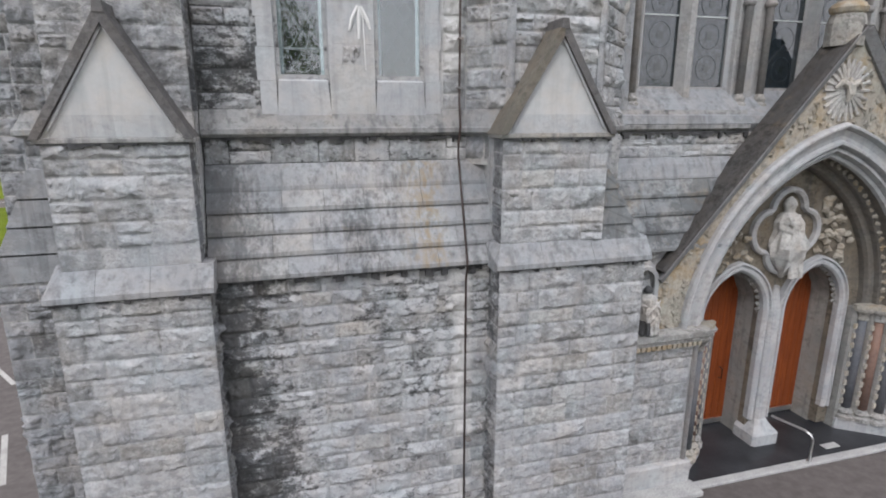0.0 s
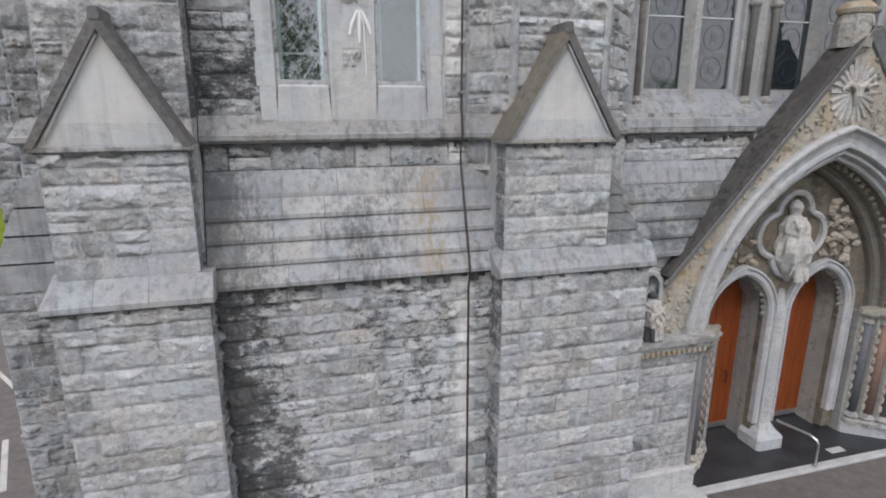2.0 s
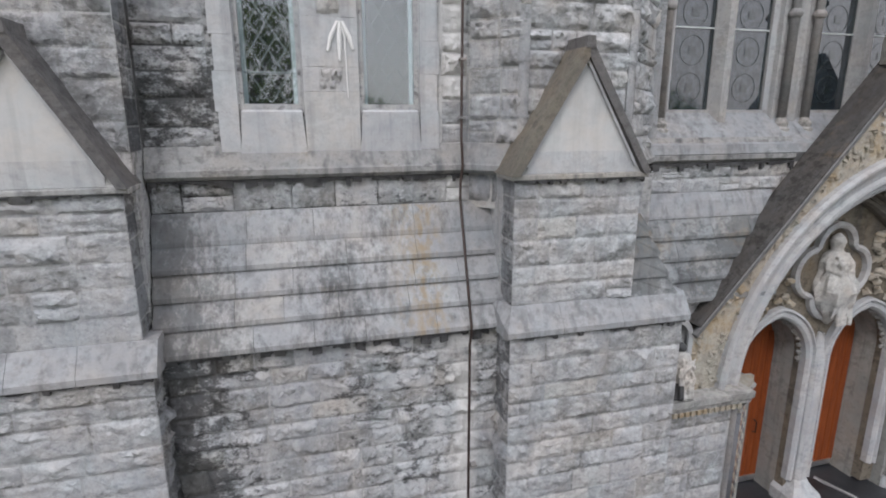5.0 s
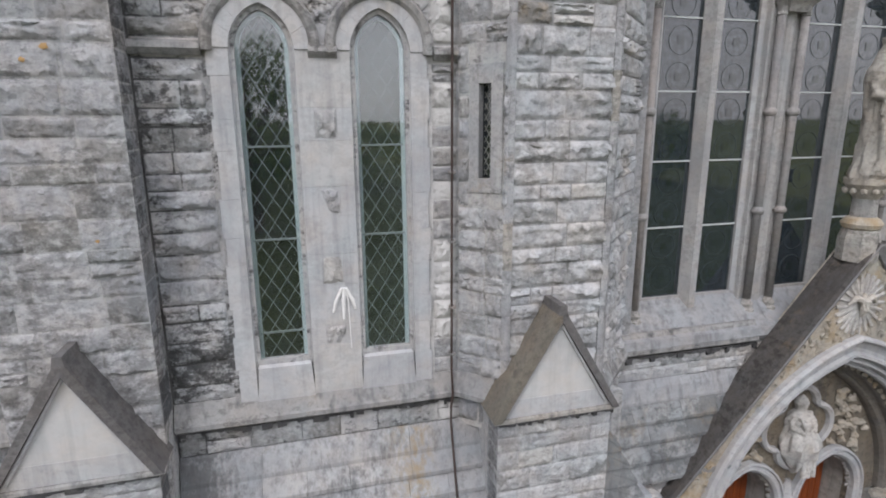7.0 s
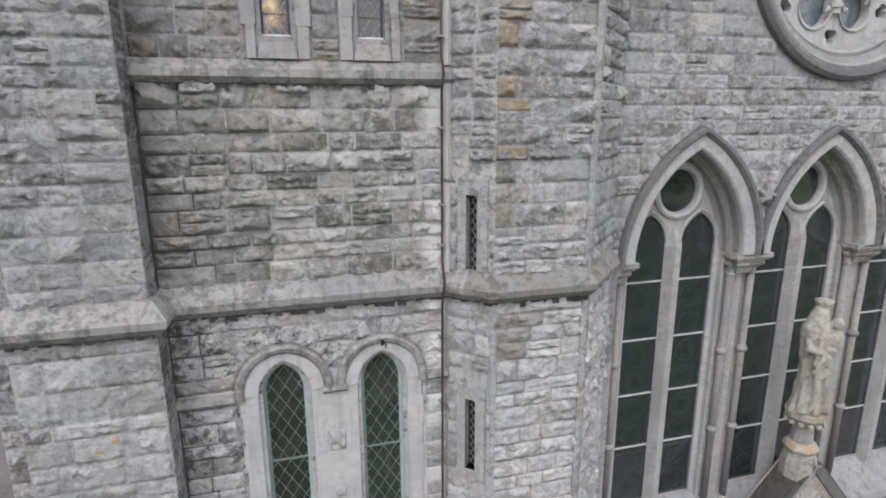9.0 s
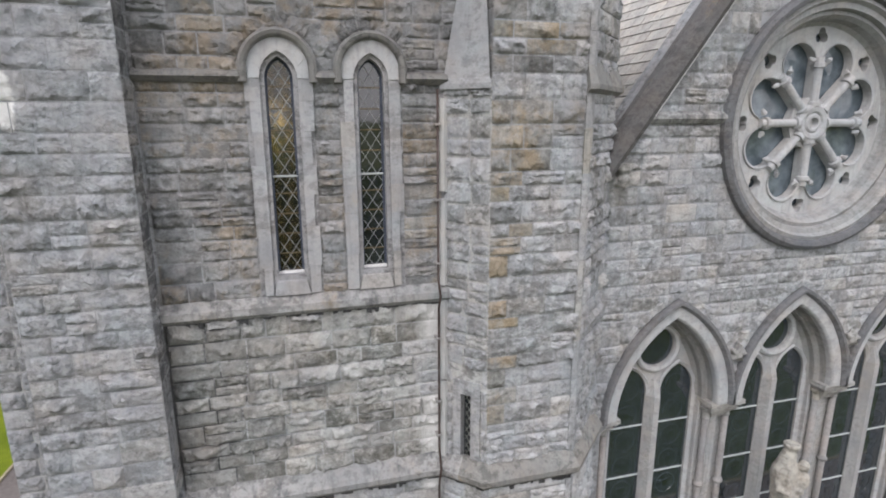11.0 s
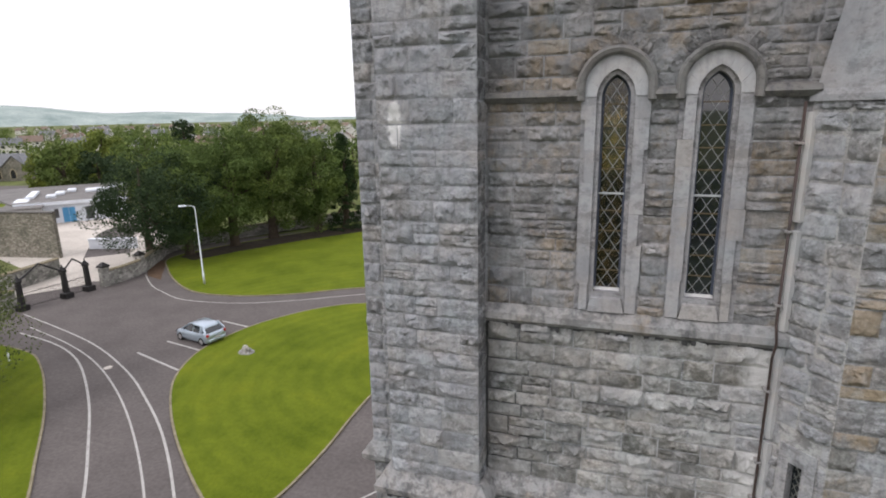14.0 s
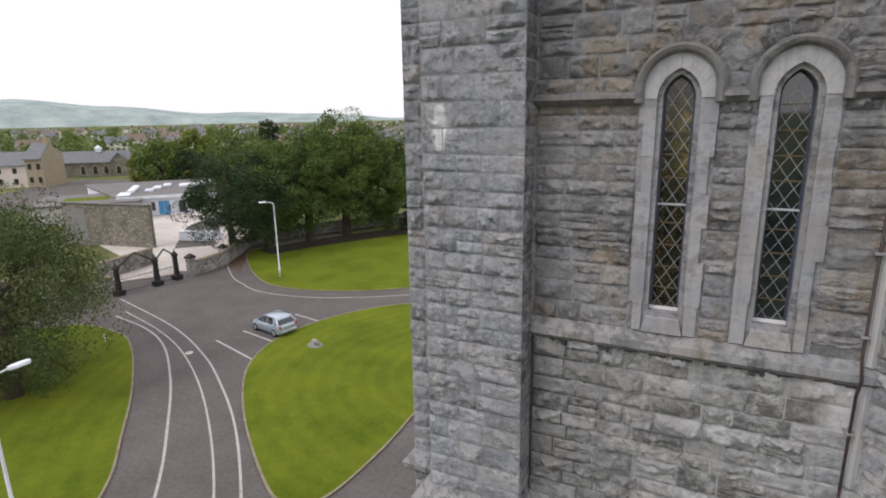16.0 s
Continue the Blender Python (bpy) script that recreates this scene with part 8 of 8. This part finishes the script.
for q in (-1, 1):
    parts.append(("wing_roof", loft(bmesh.new(), [[(7.5 + q * 2.9, y, 4.1), (7.5, y, 7.0), (7.5, y, 7.2), (7.5 + q * 2.9, y, 4.3)] for y in (-1.1, 4.0)]), SLATE))
parts.append(("roof_vent", loft(bmesh.new(), [[(a_ * s_, 4 + b2 * s_, z) for a_, b2 in ((-1, -1), (1, -1), (1, 1), (-1, 1))] for s_, z in ((0.7, 7.2), (0.7, 8.2), (0.9, 8.3), (0.1, 9.3))]), WHITE_WALL))
for cxk, yk in ((-3.5, 0.0), (0.0, 0.0), (3.2, 0.0), (7.2, -0.9)):
    parts.append(("window", plate(bmesh.new(), arch(cxk, 2.3, 0.62, 0.95, 0, 8, 0.8), [], yk - 0.06, yk + 0.05), GLASS))
    parts.append(("window_surround", arch_sweep(bmesh.new(), cxk, 2.3, 0.62, 0.95, [(0, yk - 0.08), (0.22, yk - 0.08), (0.22, yk + 0.02), (0, yk + 0.02)], 0.8, 8), YELLOW_STONE))
for nm, b_, mt in parts:
    o = part(nm, b_, mt, school)
    o.matrix_local = sc_ang
yel = thing("yellow_house", "two-storey yellowish stone house with slate roof", "house", (-162.7, 83.6, 0))
parts = [("wall", boxed(2.2, 6.6, -3, 6, 0, 7.4), YELLOW_STONE), ("gable", loft(bmesh.new(), [[(x, -3, 7.4), (x, 6, 7.4), (x, 1.5, 11)] for x in (2.2, 6.6)]), YELLOW_STONE), ("chimney", boxed(5.2, 6.4, 0.8, 2.2, 10, 12.6), YELLOW_STONE)]
for q in (-1, 1):
    parts.append(("roof", loft(bmesh.new(), [[(x, 1.5 + q * 5.0, 7.1), (x, 1.5, 11.05), (x, 1.5, 11.3), (x, 1.5 + q * 5.0, 7.35)] for x in (2.0, 6.5)]), SLATE))
for x in (3.3, 5.5):
    for z in (1.2, 4.6):
        parts.append(("window", boxed(x - 0.45, x + 0.45, -3.06, -2.9, z, z + 1.5), GLASS))
        parts.append(("window_sill", boxed(x - 0.6, x + 0.6, -3.2, -2.9, z - 0.15, z), STEP))
for nm, b_, mt in parts:
    o = part(nm, b_, mt, yel)
    o.matrix_local = Matrix.Rotation(0.5, 4, "Z")

pale_h = thing("rendered_house", "long pale pinkish rendered house with slate roof", "house", (-162.7, 83.6, 0))
PINK = simple("pale_pinkish_render", (0.50, 0.44, 0.40), (0.60, 0.54, 0.49), 0.5, 0.9)
parts = [("wall", boxed(-24, 2.2, -2.5, 5, 0, 5.8), PINK), ("gable", loft(bmesh.new(), [[(x, -2.5, 5.8), (x, 5, 5.8), (x, 1.25, 8.8)] for x in (-24, 2.2)]), PINK), ("chimney", boxed(-12, -10.8, 0.6, 1.9, 8, 10.4), PINK)]
for q in (-1, 1):
    parts.append(("roof", loft(bmesh.new(), [[(x, 1.25 + q * 4.1, 5.5), (x, 1.25, 8.85), (x, 1.25, 9.1), (x, 1.25 + q * 4.1, 5.75)] for x in (-24.3, 2.18)]), SLATE))
for x in (-21, -17, -13, -9, -5, -1):
    for z in (0.9, 3.6):
        parts.append(("window", boxed(x - 0.55, x + 0.55, -2.56, -2.4, z, z + 1.4), GLASS))
for nm, b_, mt in parts:
    o = part(nm, b_, mt, pale_h)
    o.matrix_local = Matrix.Rotation(0.5, 4, "Z")

# boundary wall with stone piers, and the iron gateway
BOUND = rubble_mat("grey_boundary_stone", (0.15, 0.145, 0.14), (0.27, 0.262, 0.25), 2.8)


def low_wall(pts, h, label, thick=0.45):
    line = spline([Vector(p) for p in pts], 6)
    bm = bmesh.new()
    loft(bm, [[(p.x - n_.x * thick / 2, p.y - n_.y * thick / 2, z) if s < 0 else (p.x + n_.x * thick / 2, p.y + n_.y * thick / 2, z) for s, z in ((-1, 0), (1, 0), (1, h), (-1, h))] for p, n_ in mitred([tuple(q) for q in line])])
    w_ = thing("boundary_wall", label, "wall")
    part("wall", bm, BOUND, w_)
    cpb = bmesh.new()
    loft(cpb, [[(p.x + n_.x * o, p.y + n_.y * o, z) for o, z in ((-0.3, h), (0.3, h), (0.3, h + 0.1), (0, h + 0.2), (-0.3, h + 0.1))] for p, n_ in mitred([tuple(q) for q in line])])
    part("coping", cpb, KERB, w_)
    return w_


low_wall([(-48.9, 40.0), (-48.7, 42.5), (-49.3, 45.2), (-51.5, 49.5), (-53.5, 54.0), (-51.5, 60.0), (-47.0, 68.0), (-42.0, 75.0), (-34, 84)], 1.5, "low grey stone boundary wall with pale coping")
out_ = ribbon(spline([Vector(p) for p in ((-53, 41), (-53.5, 46), (-56, 52), (-56, 60), (-50.5, 69), (-45, 77), (-36, 87))], 6), 4.0, 0.03)
tagged(part("pavement_outer", out_, PALE_YARD), "pale street pavement outside the wall", "pavement", kind="structure")
low_wall([(-50.4, 32.6), (-54.0, 29.5), (-60.0, 27.0)], 1.7, "low grey stone boundary wall beside the gateway")
low_wall([(-56.5, 35.0), (-57.0, 38.5), (-57.5, 42.0)], 1.8, "grey stone wall behind the gateway")
gate = thing("gateway", "black iron gateway with gabled overthrows", "gate", (-49.3, 36.0, 0))
pil = [(-0.4, -3.4), (0.2, 0.3), (0.2, 2.6)]
for (x, y) in pil:
    pb = bmesh.new()
    loft(pb, [[(x + a_ * s, y + b2 * s, z) for a_, b2 in ((-1, -1), (1, -1), (1, 1), (-1, 1))] for s, z in ((0.40, 0), (0.40, 0.5), (0.2, 0.58), (0.17, 2.5), (0.24, 2.55), (0.24, 2.68), (0.05, 3.1), (0.02, 3.3))])
    part("post", pb, IRON, gate)
for (a0, b0, hh) in ((0, 1, 1.25), (1, 2, 0.95)):
    p, q = Vector((*pil[a0], 2.6)), Vector((*pil[b0], 2.6))
    m_ = p.lerp(q, 0.5) + Vector((0, 0, hh))
    part("overthrow", tube(bmesh.new(), [p, m_, q], 0.09, 6), IRON, gate)
    lf = bmesh.new()
    for k in range(int((q - p).length / 0.16)):
        s = p.lerp(q, (k + 0.5) * 0.16 / (q - p).length)
        tube(lf, [(s.x, s.y, 0.15), (s.x, s.y, 1.7)], 0.015, 5)
    for z in (0.25, 1.5):
        tube(lf, [(p.x, p.y, z), (q.x, q.y, z)], 0.025, 5)
    part("leaf", lf, IRON, gate)
for (x, y) in ((-48.8, 40.2), (-49.2, 45.0)):
    t_ = thing("wall_pier", "dark stone pier in the boundary wall", "pier", (x, y, 0), "boundary piers")
    part("body", boxed(-0.35, 0.35, -0.35, 0.35, 0, 2.0, bevel=0.03), BOUND, t_)
    part("cap", loft(bmesh.new(), [[(a_ * s, b2 * s, z) for a_, b2 in ((-1, -1), (1, -1), (1, 1), (-1, 1))] for s, z in ((0.42, 2.0), (0.42, 2.15), (0.05, 2.5))]), IRON, t_)
cn = thing("white_yard_wall", "low white painted wall in the yard", "wall", (-62.5, 53.2, 0))
part("body", boxed(-3.0, 3.0, -0.3, 0.3, 0, 1.3, bevel=0.05), WHITE_WALL, cn)
part("top", boxed(-3.0, 3.0, -0.4, 0.4, 1.3, 1.4, bevel=0.04), WHITE_WALL, cn)
cn.rotation_euler = (0, 0, 0.35)


def street_lamp(x, y, turn, h=8.0):
    t = thing("street_lamp", "tall pale steel street lamp with one arm", "street lamp", (x, y, 0), "street lamps")
    t.rotation_euler = (0, 0, turn)
    part("pole", tube(bmesh.new(), [(0, 0, 0), (0, 0, 1.2), (0, 0, 1.21), (0, 0, h - 0.3), (0.05, 0, h - 0.08), (0.25, 0, h)], [0.1, 0.1, 0.065, 0.055, 0.05, 0.045], 10), GALV, t, smooth=True)
    am = part("arm", tube(bmesh.new(), [(0.2, 0, h), (0.8, 0, h + 0.06)], 0.035, 8), GALV, t)
    part("lantern", loft(bmesh.new(), [[(xx, yy * w_, h + 0.06 + zz) for yy, zz in ((-1, -0.02), (-0.7, 0.07), (0.7, 0.07), (1, -0.02), (0.6, -0.08), (-0.6, -0.08))] for xx, w_ in ((0.75, 0.09), (0.95, 0.15), (1.3, 0.15), (1.45, 0.07))]), WHITE_WALL, am)
    return t


street_lamp(-39.3, 43.3, radians(215))
street_lamp(-20.5, 9.35, radians(92))


# ---- parked hatchback ----
SILVER, sn, sl_, sb = material("silver_blue_car_paint", 0.28, 0.5, 0.55)
sb.inputs["Base Color"].default_value = (0.40, 0.47, 0.54, 1)
sb.inputs["Coat Weight"].default_value = 0.6
RUBBER = simple("tyre_rubber", (0.015, 0.015, 0.015), (0.03, 0.03, 0.03), 20, 0.85)
CAR_GLASS, cgn, cgl, cgb = material("dark_car_glass", 0.05, 0.6)
cgb.inputs["Base Color"].default_value = (0.02, 0.025, 0.03, 1)
TAIL, tn, tl_, tb_ = material("red_tail_lamp", 0.2, 0.5)
tb_.inputs["Base Color"].default_value = (0.35, 0.02, 0.02, 1)
car = thing("car", "silver-blue hatchback parked in a marked bay", "car", (-29.45, 31.75, 0))
car.scale = (0.95, 1.04, 1.0)
car.rotation_euler = (0, 0, math.atan2(0.2, -1.0))


def section(x, hw, z0, z1, r=0.12):
    return [(x, -hw + r * 0.5, z0), (x, hw - r * 0.5, z0), (x, hw, z0 + r), (x, hw * 0.985, (z0 + z1) / 2), (x, hw * 0.95, z1 - 0.05), (x, hw * 0.86, z1), (x, -hw * 0.86, z1), (x, -hw * 0.95, z1 - 0.05), (x, -hw * 0.985, (z0 + z1) / 2), (x, -hw, z0 + r)]


part("body", loft(bmesh.new(), [section(*s) for s in ((-1.96, 0.66, 0.40, 0.78), (-1.90, 0.80, 0.26, 0.98), (-1.5, 0.86, 0.20, 1.0), (-0.6, 0.87, 0.20, 0.97), (0.5, 0.87, 0.20, 0.95), (1.05, 0.86, 0.20, 0.92), (1.55, 0.83, 0.22, 0.82), (1.86, 0.76, 0.26, 0.68), (1.98, 0.62, 0.32, 0.56))]), SILVER, car, smooth=True)
cab = [[(x, -w_, z), (x, w_, z), (x, w2, z2), (x, -w2, z2)] for x, w_, w2, z, z2 in ((-1.90, 0.70, 0.66, 0.95, 0.99), (-1.60, 0.78, 0.62, 0.95, 1.21), (-1.2, 0.81, 0.62, 0.95, 1.42), (-0.1, 0.81, 0.63, 0.93, 1.49), (0.28, 0.80, 0.62, 0.92, 1.42), (1.12, 0.76, 0.70, 0.90, 0.95))]
part("cabin_glass", loft(bmesh.new(), cab), CAR_GLASS, car)
part("roof", loft(bmesh.new(), [[(x, -w_, z - 0.05), (x, w_, z - 0.05), (x, w_ * 0.8, z + 0.03), (x, -w_ * 0.8, z + 0.03)] for x, w_, z in ((-1.50, 0.64, 1.30), (-1.1, 0.70, 1.455), (-0.1, 0.71, 1.50), (0.36, 0.68, 1.41))]), SILVER, car, smooth=True)
for q in (-1, 1):
    for x0, z0, x1, z1, r_ in ((1.12, 0.93, 0.26, 1.42, 0.045), (-0.3, 0.95, -0.35, 1.46, 0.04), (-1.30, 0.95, -1.24, 1.40, 0.13), (-1.80, 0.97, -1.40, 1.36, 0.075)):
        part("pillar", tube(bmesh.new(), [(x0, q * 0.80, z0), (x1, q * 0.64, z1)], r_, 6), SILVER, car)
    part("mirror", lathe(bmesh.new(), 0.75, q * 0.93, [(0.02, 0.9), (0.09, 0.94), (0.09, 1.02), (0.03, 1.06)], 8), SILVER, car)
    part("tail_light", boxed(-1.97, -1.84, q * 0.70 - 0.1, q * 0.70 + 0.1, 0.72, 0.94, bevel=0.03), TAIL, car)
    part("headlight", boxed(1.72, 1.94, q * 0.62 - 0.13, q * 0.62 + 0.13, 0.55, 0.69, bevel=0.04), CAR_GLASS, car)
    for x in (-1.25, 1.28):
        wh = bmesh.new()
        loft(wh, [[(x + r * math.cos(2 * math.pi * k / 20), q * yy, 0.31 + r * math.sin(2 * math.pi * k / 20)) for k in range(20)] for r, yy in ((0.20, 0.87), (0.29, 0.87), (0.31, 0.84), (0.31, 0.68), (0.2, 0.68))])
        ty = part("wheel", wh, RUBBER, car)
        rim = bmesh.new()
        loft(rim, [[(x + r * math.cos(2 * math.pi * k / 20), q * yy, 0.31 + r * math.sin(2 * math.pi * k / 20)) for k in range(20)] for r, yy in ((0.2, 0.875), (0.17, 0.86), (0.05, 0.88), (0.02, 0.88))])
        part("rim", rim, STEEL, ty)
part("bumper", boxed(-2.03, -1.85, -0.72, 0.72, 0.30, 0.52, bevel=0.05), SILVER, car)
part("number_plate", boxed(-2.04, -2.0, -0.26, 0.26, 0.55, 0.66), PAINT, car)

# odds and ends on the drive and the lawns
st_ = thing("stone_marker", "small pale memorial stone on a gravel bed", "stone", (-24.4, 30.5, 0.09))
part("stone", loft(bmesh.new(), [[(a_ * s - 0.05, b2 * s * 0.6, z) for a_, b2 in ((-1, -1), (1, -1), (1.1, 1), (-0.9, 1))] for s, z in ((0.26, 0), (0.25, 0.2), (0.12, 0.5))]), MARBLE, st_)
part("plaque", loft(bmesh.new(), [[(a_ * s + 0.22, b2 * s * 0.5 - 0.1, z) for a_, b2 in ((-1, -1), (1, -1), (1.1, 1), (-0.9, 1))] for s, z in ((0.16, 0), (0.16, 0.34), (0.10, 0.40))]), BOUND, st_, "dark stone plaque")
rk = random.Random(88)
for k in range(9):
    an = k * 0.7
    part("pebble", loft(bmesh.new(), [[(0.45 * math.cos(an) + r * math.cos(q * 1.05), 0.36 * math.sin(an) + r * math.sin(q * 1.05), z) for q in range(6)] for r, z in ((0.09, 0.0), (0.10, 0.06), (0.05, 0.12 + rk.uniform(0, 0.04)))]), STEP if k % 3 else BOUND, st_)
part("gravel_bed", prism(bmesh.new(), [(0.62 * math.cos(k * 0.524), 0.5 * math.sin(k * 0.524)) for k in range(12)], 0, 0.02), BOUND, st_)
tagged(part("manhole_cover", prism(bmesh.new(), [(-32.07 + 0.28 * math.cos(k * 0.393), 25.9 + 0.28 * math.sin(k * 0.393)) for k in range(16)], -0.02, 0.012), PALE_YARD), "pale round manhole patch in the asphalt", "manhole")
po = thing("white_post", "small white post at the lawn's edge", "post", (-39.6, 24.6, 0.09))
part("post", lathe(bmesh.new(), 0, 0, [(0.06, 0), (0.06, 0.55), (0.02, 0.62)], 10), WHITE_WALL, po)
